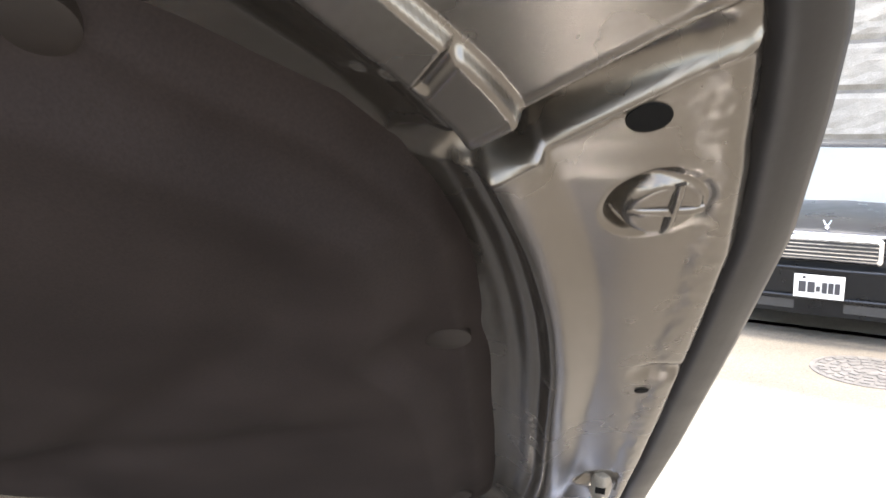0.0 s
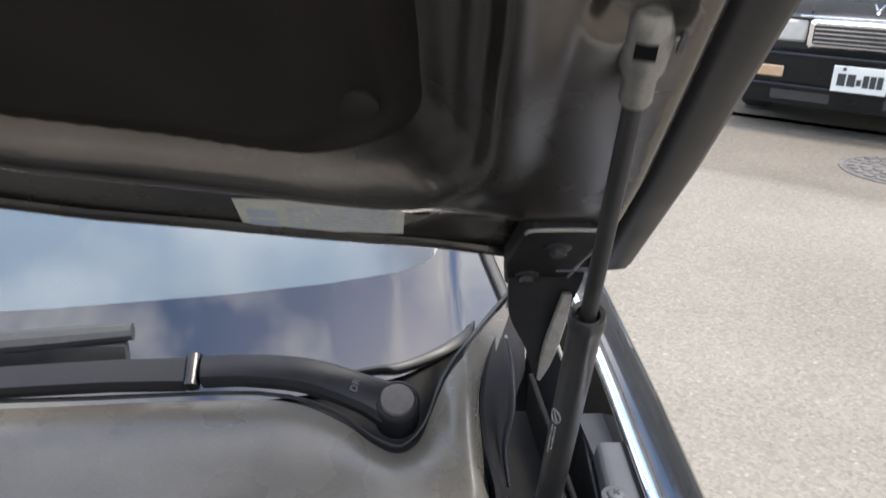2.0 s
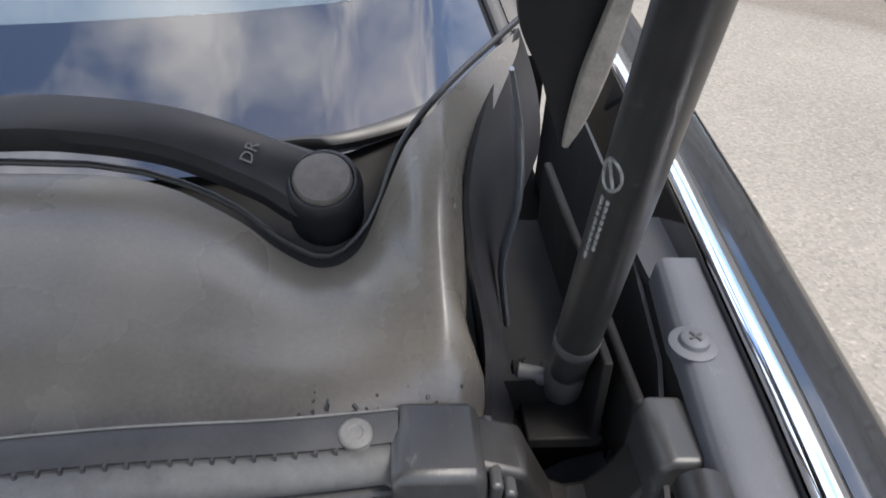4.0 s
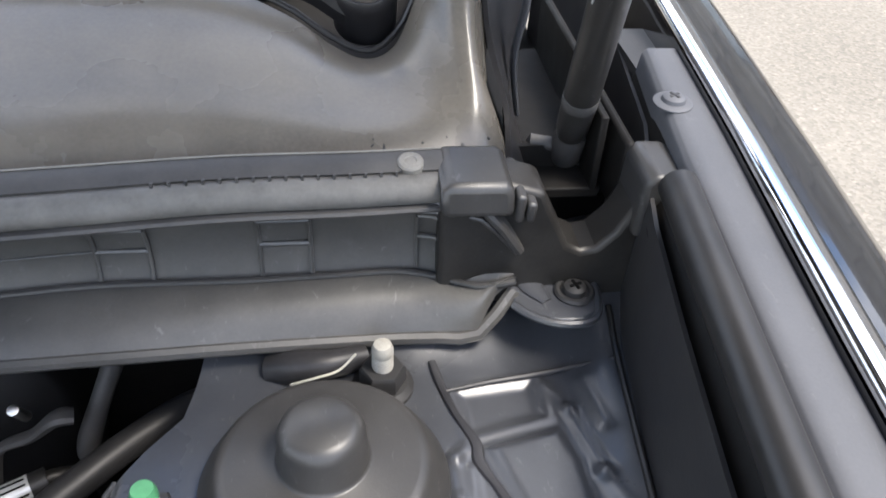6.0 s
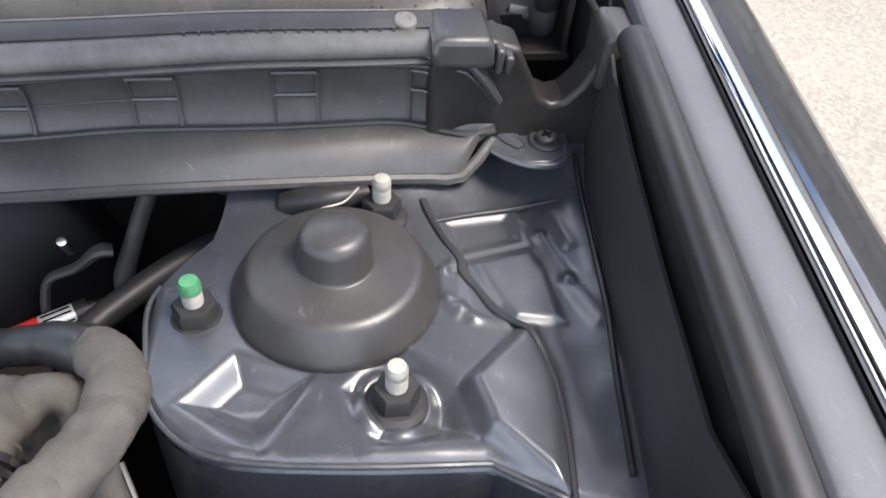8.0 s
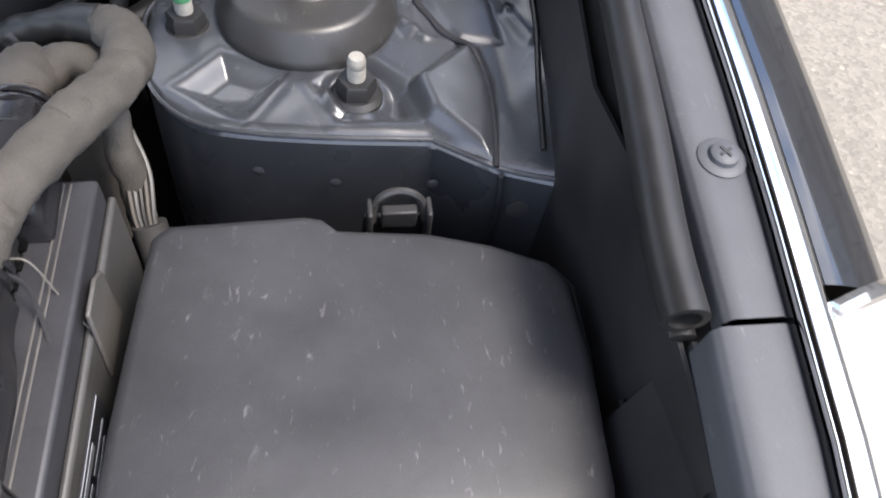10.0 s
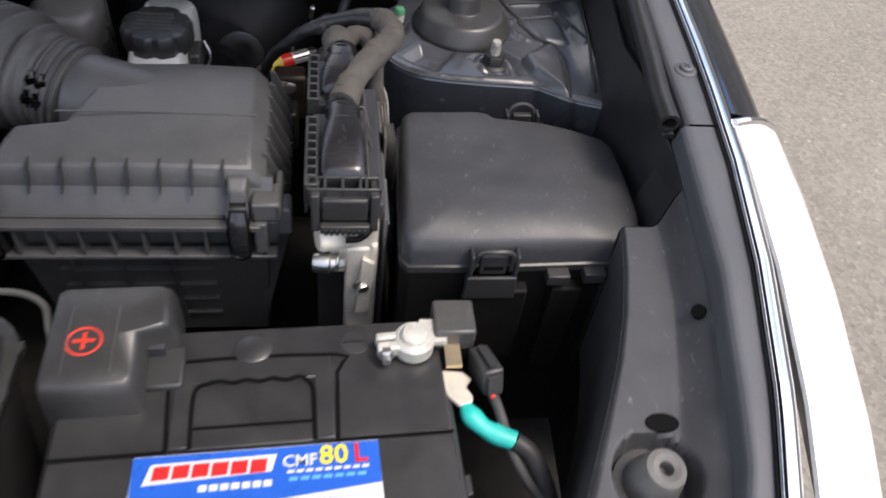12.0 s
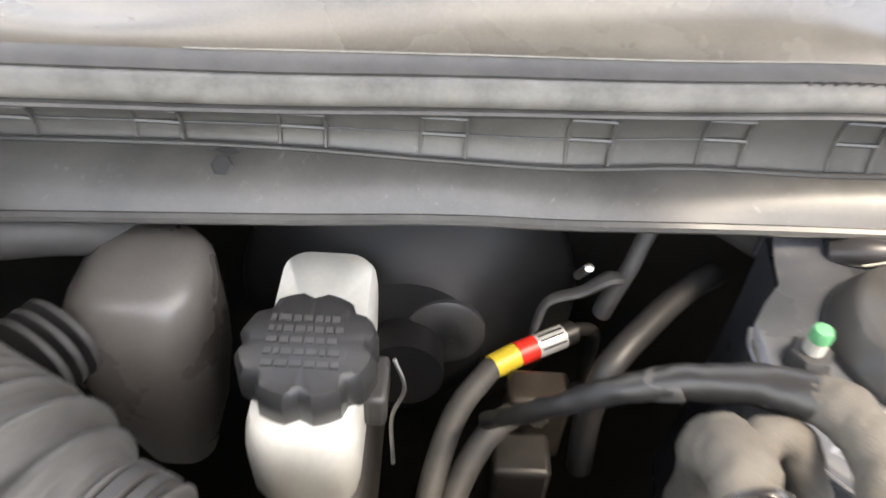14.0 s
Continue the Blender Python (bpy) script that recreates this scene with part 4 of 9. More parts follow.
# ---- gas strut and hinge ----
def gas_strut():
    top, bot = Vector((0.195, 0.583, 1.229)), Vector((0.214, 0.738, 0.868))
    d = (bot - top).normalized()
    L = (bot - top).length
    t = thing("gas_strut", "black bonnet gas strut, dusty cylinder and steel rod", "gas strut")
    m = frame_at(bot, -d, (0, 1, 0))
    H = L * 0.585
    cyl = part("cylinder", lathe([(0.0, 0.012), (0.0075, 0.012), (0.0084, 0.018), (0.0088, 0.030), (0.0088, H - 0.008), (0.0098, H - 0.004), (0.0098, H), (0.0086, H + 0.004), (0.0062, H + 0.0035), (0.0055, H - 0.004), (0, H - 0.004)], m, 36), STRUT_BLACK, t)
    part("rod", lathe([(0.0043, H - 0.006), (0.0043, L - 0.022), (0, L - 0.022)], m, 20), STEEL_DARK, t, "polished dark steel rod")
    part("cylinder_band", lathe([(0.0089, 0.036), (0.0091, 0.0365), (0.0091, 0.042), (0.0089, 0.0425)], m, 36), RUBBER, cyl)
    part("lower_socket", merge(lathe([(0.0065, -0.012), (0.0088, -0.006), (0.0088, 0.008), (0.0065, 0.014)], m, 20), lathe([(0.004, -0.002), (0.004, 0.02), (0.0, 0.022)], frame_at(bot, (-1, 0.2, 0.1)), 14)), RUBBER, t)
    sock = part("upper_socket", lathe([(0.0056, L - 0.032), (0.0066, L - 0.030), (0.0066, L - 0.020), (0.0086, L - 0.016), (0.0094, L - 0.006), (0.0094, L + 0.003), (0.0080, L + 0.008), (0.004, L + 0.0105), (0.0, L + 0.011)], m, 24), SOCKET, t, "dull zinc ball socket")
    part("socket_window", boxes((-0.0040, 0.0040, -0.0100, -0.0060, L - 0.008, L - 0.002), m=m @ Matrix.Rotation(math.radians(-20), 4, "Z")), HOLE, sock)
    part("spring_clip", tube([top + Vector((0.009, -0.006, -0.008)), top + Vector((0.011, -0.007, 0.004)), top + Vector((0.004, -0.010, 0.010))], 0.0012, 8, 4), STEEL_DARK, sock)
    part("ball_stud", merge(lathe([(0.004, 0), (0.004, 0.014), (0.0085, 0.014), (0.0085, 0.022), (0, 0.022)], frame_at(top + Vector((-0.002, 0.002, 0.004)), HN * 0.9 + HV * 0.4), 6)), SOCKET, t)
    # printed emblem and lettering on the tube
    def on_tube(h, a, r=0.0090):
        return m @ Vector((r * math.cos(a), r * math.sin(a), h))
    a0 = math.radians(125)
    best = min((math.radians(k) for k in range(0, 360, 3)), key=lambda a: (m.to_3x3() @ Vector((math.cos(a), math.sin(a), 0))).dot(Vector((0.4, 0.85, -0.1))))
    a0 = min((best + 0.65, best - 0.65), key=lambda a: (m.to_3x3() @ Vector((math.cos(a), math.sin(a), 0))).x)
    part("printed_emblem", tube([on_tube(0.146 + 0.0058 * math.sin(k / 14 * 2 * math.pi), a0 + 0.42 * math.cos(k / 14 * 2 * math.pi)) for k in range(15)], 0.0005, 5, 2), FAINT_PRINT, cyl, "pale oval printed emblem")
    part("emblem_stroke", tube([on_tube(0.150, a0 - 0.22), on_tube(0.146, a0 + 0.02), on_tube(0.142, a0 + 0.22)], 0.0006, 5, 4), FAINT_PRINT, cyl)
    for row in range(2):
        h = 0.136
        while h > 0.104 + 0.008 * row:
            l = random.uniform(0.0015, 0.0035)
            part("printed_bar", tube([on_tube(h, a0 - 0.08 + 0.26 * row, 0.00885), on_tube(h - l, a0 - 0.08 + 0.26 * row, 0.00885)], 0.0006, 5, 2), FAINT_PRINT, cyl)
            h -= l + 0.0012


gas_strut()


def hood_hinge():
    t = thing("steel_hinge", "grimy black steel hinge bolted under the bonnet", "hinge")
    # plate under the bonnet, in the bonnet's own frame
    o = [(0.183, 0.000), (0.188, 0.005), (0.221, 0.005), (0.226, 0.000), (0.232, -0.021), (0.229, -0.060), (0.228, -0.092), (0.212, -0.112), (0.186, -0.104), (0.180, -0.06), (0.182, -0.022)]
    pl = part("mounting_plate", prism(o, -0.017, -0.002), GRIME_SHADE_BLACK, t, bevel=0.0025, segs=3)
    pl.matrix_world = HOOD
    # pale rim: light along the plate's edge put into its colour
    part("lit_plate_rim", tube([HOOD @ Vector((u, v, -0.0165)) for u, v in o[:7]], 0.0012, 8, 3), WORN_LIT_STEEL, t)
    for u, v in ((0.207, -0.024), (0.198, -0.082)):
        hex_bolt("bolt", HOOD @ Vector((u, v, -0.017)), -HN, t, 0.0055, 0.006, 0.0085, STEEL_DARK)
    # arm running down behind the strut
    pts = [(0.2110, 0.785, 1.058), (0.2118, 0.787, 1.036), (0.2080, 0.789, 1.008), (0.2112, 0.790, 0.984), (0.2128, 0.791, 0.968), (0.2135, 0.791, 0.955)]
    wid = [0.027, 0.025, 0.0185, 0.0100, 0.0060, 0.0020]
    rings = []
    for p, w in zip(smooth_line(pts, 5), smooth_line([(q,) for q in wid], 5)):
        c, w = Vector(p), float(w[0])
        rings.append([c + Vector(q) for q in ((-w, -0.002, 0), (w * 0.8, -0.002, 0), (w, -0.006, 0), (w, 0.012, 0), (w * 0.8, 0.004, 0), (-w, 0.004, 0))])
    part("arm", loft(rings), GRIME_SHADE_BLACK, t, bevel=0.001)
    edge = smooth_line([(0.2270, 0.778, 1.030, 0.0030), (0.2245, 0.780, 1.012, 0.0046), (0.2205, 0.783, 0.990, 0.0052), (0.2170, 0.786, 0.970, 0.0040), (0.2138, 0.789, 0.955, 0.0016)], 6)
    part("arm_edge", loft([[Vector(p[:3]) + Vector((sx * p[3], oy - 0.25 * sx * p[3], 0)) for sx, oy in ((-1, 0), (-0.8, -0.0022), (0.8, -0.0022), (1, 0), (0.9, 0.004), (-0.9, 0.004))] for p in edge]), WORN_LIT_STEEL, t, "worn bare steel edge", bevel=0.0006)
    part("stop_hook", merge(boxes((0.216, 0.251, 0.772, 0.790, 1.049, 1.0525)), boxes((0.239, 0.249, 0.772, 0.7755, 1.036, 1.0505))), UNIT_GREY, t, "dull steel stop hook")
    part("lower_bracket", merge(boxes((0.188, 0.236, 0.725, 0.90, 0.846, 0.852), (0.231, 0.236, 0.70, 0.90, 0.85, 0.892))), GRIME_SHADE_BLACK, t, bevel=0.002)
    part("body_flange", tube([(0.190, 0.80, 0.985), (0.196, 0.80, 0.955), (0.197, 0.795, 0.925), (0.192, 0.79, 0.895), (0.196, 0.785, 0.862)], [0.003, 0.005, 0.0055, 0.005, 0.004], 10, 8, flat=0.4), BAY_PAINT, t, "folded body flange behind the hinge")
    part("strut_bracket", merge(boxes((0.196, 0.228, 0.715, 0.765, 0.851, 0.857), (0.222, 0.226, 0.715, 0.745, 0.855, 0.898))), GRIME_SHADE_BLACK, t, bevel=0.001)
    hex_bolt("bolt", (0.204, 0.757, 0.857), (0, 0, 1), t, 0.005, 0.005, 0.008, GRIME_SHADE_BLACK)


hood_hinge()


# ---- windscreen, wiper, cowl ----
WS_BASE = [(0.205, 0.985), (0.186, 0.955), (0.15, 0.895), (0.10, 0.862), (0.04, 0.845), (-0.05, 0.83), (-0.2, 0.815), (-0.4, 0.805), (-0.56, 0.803)]


def ws_point(a, b, off=0.0):
    """a: foot to head, b: left to right."""
    s = abs(2 * b - 1)
    xe = 0.215 - 0.16 * a
    x = (xe - MID) * s
    u = MID + x * (1 if b >= 0.5 else -1)
    y0 = along([(p, q) for p, q in WS_BASE], MID + x * 0.98)
    y = y0 + a * (1.62 - y0)
    z = 0.905 + (y - 0.80) * 0.56 - 0.56 * (y0 - 0.80) * 0.75
    return u, y + off * 0.49, z + off * 0.87


def windscreen():
    t = thing("windscreen", "clean curved car windscreen reflecting clouds", "windscreen")
    def foot(s):
        return 0.110 + 0.020 * s * s + 0.045 * max(0.0, (s - 0.915) / 0.05) ** 3

    def clear(a, b):
        b = 0.0175 + 0.965 * b
        f = foot(abs(2 * b - 1))
        return ws_point(f + (1 - f) * a, b)

    def border(a, b):
        return ws_point(a * foot(min(0.965, abs(2 * b - 1))), b)

    pane = part("pane", surface(clear, 40, 160), GLASS, t, smooth=80)
    pane.visible_shadow = False
    part("frit_band", surface(border, 10, 160), FRIT, t, "black ceramic border", smooth=80)
    f = foot(0.965)
    part("frit_side", surface(lambda a, b: ws_point(f + (1 - f) * a, 0.9825 + 0.0175 * b), 30, 4), FRIT, t, smooth=80)
    part("frit_side", surface(lambda a, b: ws_point(f + (1 - f) * a, 0.0175 * b), 30, 4), FRIT, t, smooth=80)
    for s in (1, -1):
        p = thing("windscreen_pillar", "black painted pillar beside the windscreen with rubber trim", "pillar", kind="structure")
        def edge(a, dx, dz):
            x, y, z = ws_point(a, 1.0)
            x, z = x + dx, z + dz
            return (x if s > 0 else 2 * MID - x), y, z
        part("trim", tube([edge(k / 10, 0.004, 0.001) for k in range(11)], 0.0055, 10, 3, flat=0.7), RUBBER, p)
        part("panel", surface(lambda a, b: edge(a, 0.010 + 0.05 * b, -0.002 - 0.035 * b * b), 24, 8, 0.004), SATIN, p, smooth=60)


windscreen()


def dashboard():
    bm = surface(lambda a, b: (MID + (2 * b - 1) * 0.70, 0.98 + 0.62 * a, 0.86 + 0.07 * math.sin(min(1, a * 1.6) * 1.57) + 0.015 * math.cos((2 * b - 1) * 4)), 16, 30, 0.02)
    ob = part("dashboard", bm, DASH)
    tagged(ob, "dashboard top behind the windscreen, sky reflection put into its blue-grey", "dashboard")


dashboard()


def lettering(body, size, m, mat, parent):
    """Flat raised letters in the built-in type."""
    cu = bpy.data.curves.new("moulded_mark", "FONT")
    cu.body, cu.size, cu.extrude, cu.resolution_u = body, size, 0.0002, 2
    tmp = bpy.data.objects.new("tmp", cu)
    me = bpy.data.meshes.new_from_object(tmp)
    bpy.data.objects.remove(tmp)
    bpy.data.curves.remove(cu)
    me.materials.append(mat)
    ob = new("moulded_mark", me)
    ob.parent = parent
    ob.matrix_local = m
    return ob


def wiper(points, wid):
    t = thing("windscreen_wiper", "satin black windscreen wiper with round pivot cap", "wiper")
    line, w = smooth_line(points, 8), smooth_line([(q,) for q in wid], 8)
    rings = []
    for i, (p, q) in enumerate(zip(line, w)):
        c, q = Vector(p), float(q[0])
        d = (Vector(line[min(i + 1, len(line) - 1)]) - Vector(line[max(i - 1, 0)])).normalized()
        n = Vector((0, -0.55, 0.83))
        s = d.cross(n).normalized()
        n = s.cross(d)
        rings.append([c + s * (q * a) + n * b for a, b in ((-1, -0.008), (-1, 0.001), (-0.75, 0.006), (0, 0.0078), (0.75, 0.006), (1, 0.001), (1, -0.008))])
    part("arm", loft(rings), SATIN, t, smooth=30)
    return t


def wipers():
    t = wiper([(0.126, 0.800, 0.924), (0.108, 0.803, 0.926), (0.085, 0.806, 0.936), (0.045, 0.810, 0.950), (0.0, 0.812, 0.955), (-0.034, 0.813, 0.954)], [0.0075, 0.0165, 0.014, 0.0125, 0.0115, 0.011])
    m = frame_at((0.110, 0.8025, 0.925), (0, -0.5, 0.86))
    part("pivot_cap", lathe([(0.0132, 0.0), (0.0132, 0.0118), (0.0122, 0.0134), (0.009, 0.0142), (0, 0.0146)], m, 40), CAP_BROWN, t, "brown-grey round pivot cap")
    part("cap_seat", lathe([(0.0175, -0.02), (0.0175, 0.006), (0.0165, 0.0095), (0.0150, 0.0112), (0.0140, 0.0112), (0.0136, 0.006)], m, 40), SATIN, t)
    jm = frame_at((-0.041, 0.813, 0.953), (0.0, 0.83, 0.55))
    part("hinge_pin", lathe([(0.0065, -0.013), (0.0065, 0.013)], jm, 20), PIN_DARK, t, "dull steel hinge pin", bevel=0.0008)
    rings = []
    for x, y, z, h in ((-0.046, 0.813, 0.952, 0.0115), (-0.10, 0.813, 0.952, 0.011), (-0.20, 0.812, 0.948, 0.0105), (-0.42, 0.806, 0.94, 0.009)):
        n, s = Vector((0, -0.55, 0.83)), Vector((0, 0.83, 0.55))
        c = Vector((x, y, z))
        rings.append([c + s * (h * a) + n * b for a, b in ((-1, -0.008), (-1, 0.002), (-0.8, 0.006), (0.8, 0.006), (1, 0.002), (1, -0.008))])
    part("outer_arm", loft(rings), SATIN, t, smooth=30)
    d, mn = Vector((-0.93, 0.10, 0.355)), Vector((0, -0.55, 0.83))
    mx = -d.cross(mn).normalized()
    mx = mx if mx.y > 0 else -mx
    mn = (mn - d * mn.dot(d)).normalized()
    my = mn.cross(mx)
    o = Vector((0.0795, 0.8065, 0.9385)) + mn * 0.0079 - mx * 0.0060
    lettering("DR", 0.0080, Matrix(((mx.x, my.x, mn.x, o.x), (mx.y, my.y, mn.y, o.y), (mx.z, my.z, mn.z, o.z), (0, 0, 0, 1))), RUBBER_DUSTY, t)
    t2 = wiper([(-0.356, 0.728, 0.918), (-0.371, 0.734, 0.921), (-0.395, 0.745, 0.930), (-0.44, 0.768, 0.945), (-0.50, 0.79, 0.953), (-0.62, 0.805, 0.955)], [0.011, 0.0155, 0.014, 0.0125, 0.0115, 0.011])
    part("pivot_cap", lathe([(0.0155, -0.02), (0.0155, 0.004), (0.0140, 0.0065), (0.0135, 0.0065), (0.0135, 0.0085), (0.012, 0.0095), (0, 0.0105)], frame_at((-0.370, 0.734, 0.920), (0, -0.5, 0.86)), 36), PLASTIC_GREY, t2, "grey round pivot cap")
    b = part("blade", tube([(-0.095, 0.855, 0.965), (-0.2, 0.845, 0.962), (-0.45, 0.83, 0.955)], [0.007, 0.009, 0.009], 10, 5), PLASTIC, t, "black wiper blade")
    part("rubber_lip", boxes((-0.45, -0.10, 0.846, 0.856, 0.935, 0.957)), RUBBER, b)


wipers()


# front lip and rear edge of the cowl panel: x, y, z
COWL_FRONT = [(x, y - 0.003, z - 0.008) for x, y, z in [(0.180, 0.712, 0.868), (0.165, 0.700, 0.874), (0.12, 0.694, 0.884), (0.05, 0.688, 0.889), (-0.05, 0.676, 0.893), (-0.16, 0.664, 0.897), (-0.28, 0.652, 0.900), (-0.42, 0.642, 0.902), (-0.56, 0.638, 0.903)]]
COWL_REAR = [(0.206, 0.880, 0.978), (0.176, 0.828, 0.970), (0.150, 0.800, 0.956), (0.138, 0.796, 0.930), (0.126, 0.784, 0.906), (0.110, 0.778, 0.900), (0.092, 0.782, 0.906), (0.070, 0.792, 0.918), (0.03, 0.804, 0.930), (-0.03, 0.806, 0.932), (-0.15, 0.802, 0.932), (-0.27, 0.796, 0.932), (-0.32, 0.780, 0.925), (-0.345, 0.735, 0.908), (-0.370, 0.712, 0.900), (-0.395, 0.735, 0.906), (-0.425, 0.780, 0.922), (-0.48, 0.788, 0.931), (-0.56, 0.785, 0.932)]


def cowl():
    t = thing("cowl_cover", "dusty beige-grey plastic cowl cover below the windscreen", "cowl cover")
    front, rear = smooth_line(COWL_FRONT, 8), smooth_line(COWL_REAR, 6)
    front, rear = ([np.array([np.interp(s, np.linspace(0, 1, len(q)), [p[i] for p in q]) for i in range(3)]) for s in np.linspace(0, 1, 90)] for q in (front, rear))

    def pt(a, b):
        s = abs(2 * b - 1)
        k = (1 - s) * 89
        i = min(88, int(k))
        f = front[i] + (front[i + 1] - front[i]) * (k - i)
        r = rear[i] + (rear[i + 1] - rear[i]) * (k - i)
        p = f + (r - f) * a
        p[2] += 0.012 * math.sin(a * math.pi) + 0.004 * math.sin(a * 9) * (1 - a)
        p[2] -= 0.016 * ease(0.160, 0.196, p[0]) * ease(0.86, 0.80, p[1])
        if p[0] > 0.160:
            p[0] = 0.160 + (p[0] - 0.160) * (0.45 + 0.55 * max(ease(0.80, 0.87, p[1]), ease(0.755, 0.72, p[1])))
        if b < 0.5:
            p[0] = 2 * MID - p[0]
        return p

    part("panel", surface(pt, 26, 240, -0.003), COWL, t, smooth=70)
    rim = [pt(1.0, 1.0 - 0.5 * i / 89) for i in range(90)]
    # right end: turns down beside the hinge, its shaded side coloured black
    lip = [(0.178, 0.712, 0.868), (0.180, 0.745, 0.888), (0.175, 0.775, 0.908), (0.174, 0.800, 0.930), (0.184, 0.835, 0.955), (0.203, 0.876, 0.978)]
    lip = smooth_line(lip, 6)
    part("end_flange", surface(lambda a, b: (lambda p: (p[0] - 0.001 + 0.018 * math.sin(b * 1.6), p[1] + 0.004 * b, p[2] - 0.07 * b + 0.002 * math.sin(b * 3)))(lip[round(a * (len(lip) - 1))]), len(lip) - 1, 8, 0.003), INNER_WING, t, "folded end of the cowl, its shaded side put in as black", smooth=60)
    bm = bmesh.new()
    for k in range(40):
        x, a = random.gauss(0.135, 0.018), 0.09 + abs(random.gauss(0, 0.05))
        i = min(range(90), key=lambda c: abs((front[c] + (rear[c] - front[c]) * a)[0] - x))
        p = pt(a, 1.0 - 0.5 * i / 89)
        q = random.uniform(0.0002, 0.0007)
        box(bm, -q, q, -q * random.uniform(0.4, 3.5), q, -0.001, 0.0005, m=pose(p[0], p[1], p[2], 30, 0, random.uniform(-60, 60)))
    tagged(part("dirt_speck", bm, PLASTIC_DEEP, t, "scattered black grit"), kind="stuff")
    part("glass_seal", tube([(p[0], p[1] + 0.006, p[2] + 0.002) for p in rim[::6]], 0.0017, 8, 3), SEAL_BLACK, t)
    # black trough between panel and glass
    def trough(a, b):
        p = rim[round((1 - b) * 89)]
        x = p[0] + 0.004 * a
        y0 = along(WS_BASE, x)
        q = np.array([x, y0 + 0.006, 0.905 + (y0 - 0.80) * 0.14 + 0.001])
        r = np.array([p[0], p[1] + 0.004, p[2] - 0.007])
        c = r + (q - r) * a
        c[2] -= 0.022 * math.sin(a * math.pi)
        return c

    part("trough", surface(trough, 12, 89, -0.002), GRIME_SHADE_BLACK, t, "black wiper trough", smooth=70)
    # pointed rubber moulding that lies along the foot of the glass
    foot = smooth_line([(0.040, 0.850, 0.920), (0.0882, 0.8656, 0.9218), (0.1132, 0.871, 0.9224), (0.1436, 0.8897, 0.9242), (0.1666, 0.9083, 0.9279), (0.1831, 0.9308, 0.9296)], 6)
    rings = []
    for i, p in enumerate(foot):
        k = i / (len(foot) - 1)
        c, w = Vector(p), (0.003 + 0.011 * k) * (1 - 0.75 * ease(0.93, 1.0, k))
        down, out = Vector((0.25, -0.88, -0.42)) * w, Vector((0, -0.49, 0.87)) * 0.004
        rings.append([c - out, c, c + out * 0.5 + down * 0.12, c + out * 0.6 + down * 0.6, c + down, c + down - out])
    part("foot_moulding", loft(rings), SEAL_BLACK, t, "pointed black rubber moulding", smooth=50)
    # rubber bulb seal along the front lip
    seal = [(0.142, 0.688, 0.893), (0.10, 0.681, 0.896), (0.04, 0.676, 0.898), (-0.05, 0.664, 0.900), (-0.16, 0.652, 0.903), (-0.28, 0.640, 0.905), (-0.56, 0.626, 0.908), (-0.84, 0.640, 0.905), (-1.16, 0.676, 0.898)]
    seal = [(x, y + 0.004, z - 0.009) for x, y, z in seal]
    line = smooth_line(seal, 10)
    s = part("bulb_seal", tube([(x, y - 0.008, z - 0.003) for x, y, z in seal], 0.0080, 18, 14, flat=0.9), RUBBER_DUSTY, t, "dusty ribbed rubber bulb seal")
    part("seal_lip", tube([(x, y - 0.014, z - 0.010) for x, y, z in seal], 0.0030, 8, 14, flat=0.6), RUBBER, s)
    part("seal_band", surface(lambda a, b: (lambda p: (p[0], p[1] + 0.006 - 0.0125 * a, p[2] + 0.0082 - 0.0030 * a + 0.0010 * math.sin(a * 3.14)))(line[round(b * (len(line) - 1))]), 6, len(line) - 1, -0.002), RUBBER, s, "smooth dark upper band", smooth=50)
    part("pale_edge_line", tube([(x, y + 0.0063, z + 0.0086) for x, y, z in seal[:6]], 0.00045, 6, 10), CLIP_PALE, s, "thin pale line along the edge")
    bm = bmesh.new()
    for k in range(16):
        x = 0.018 + 0.0068 * k
        y, z = (along([(p[0], p[c]) for p in line], x) for c in (1, 2))
        box(bm, x, x + 0.0011, y - 0.0088, y - 0.0072, z + 0.0040, z + 0.0062)
    part("stitch_mark", bm, RUBBER, s)
    part("clip", lathe([(0.0060, -0.006), (0.0060, 0.0006), (0.0052, 0.0014), (0.0030, 0.0014), (0.0024, 0.0008), (0, 0.0008)], frame_at((0.127, 0.6865, 0.8925), (0, -0.24, 0.97)), 24), CLIP_PALE, t, "pale plastic push clip")


cowl()


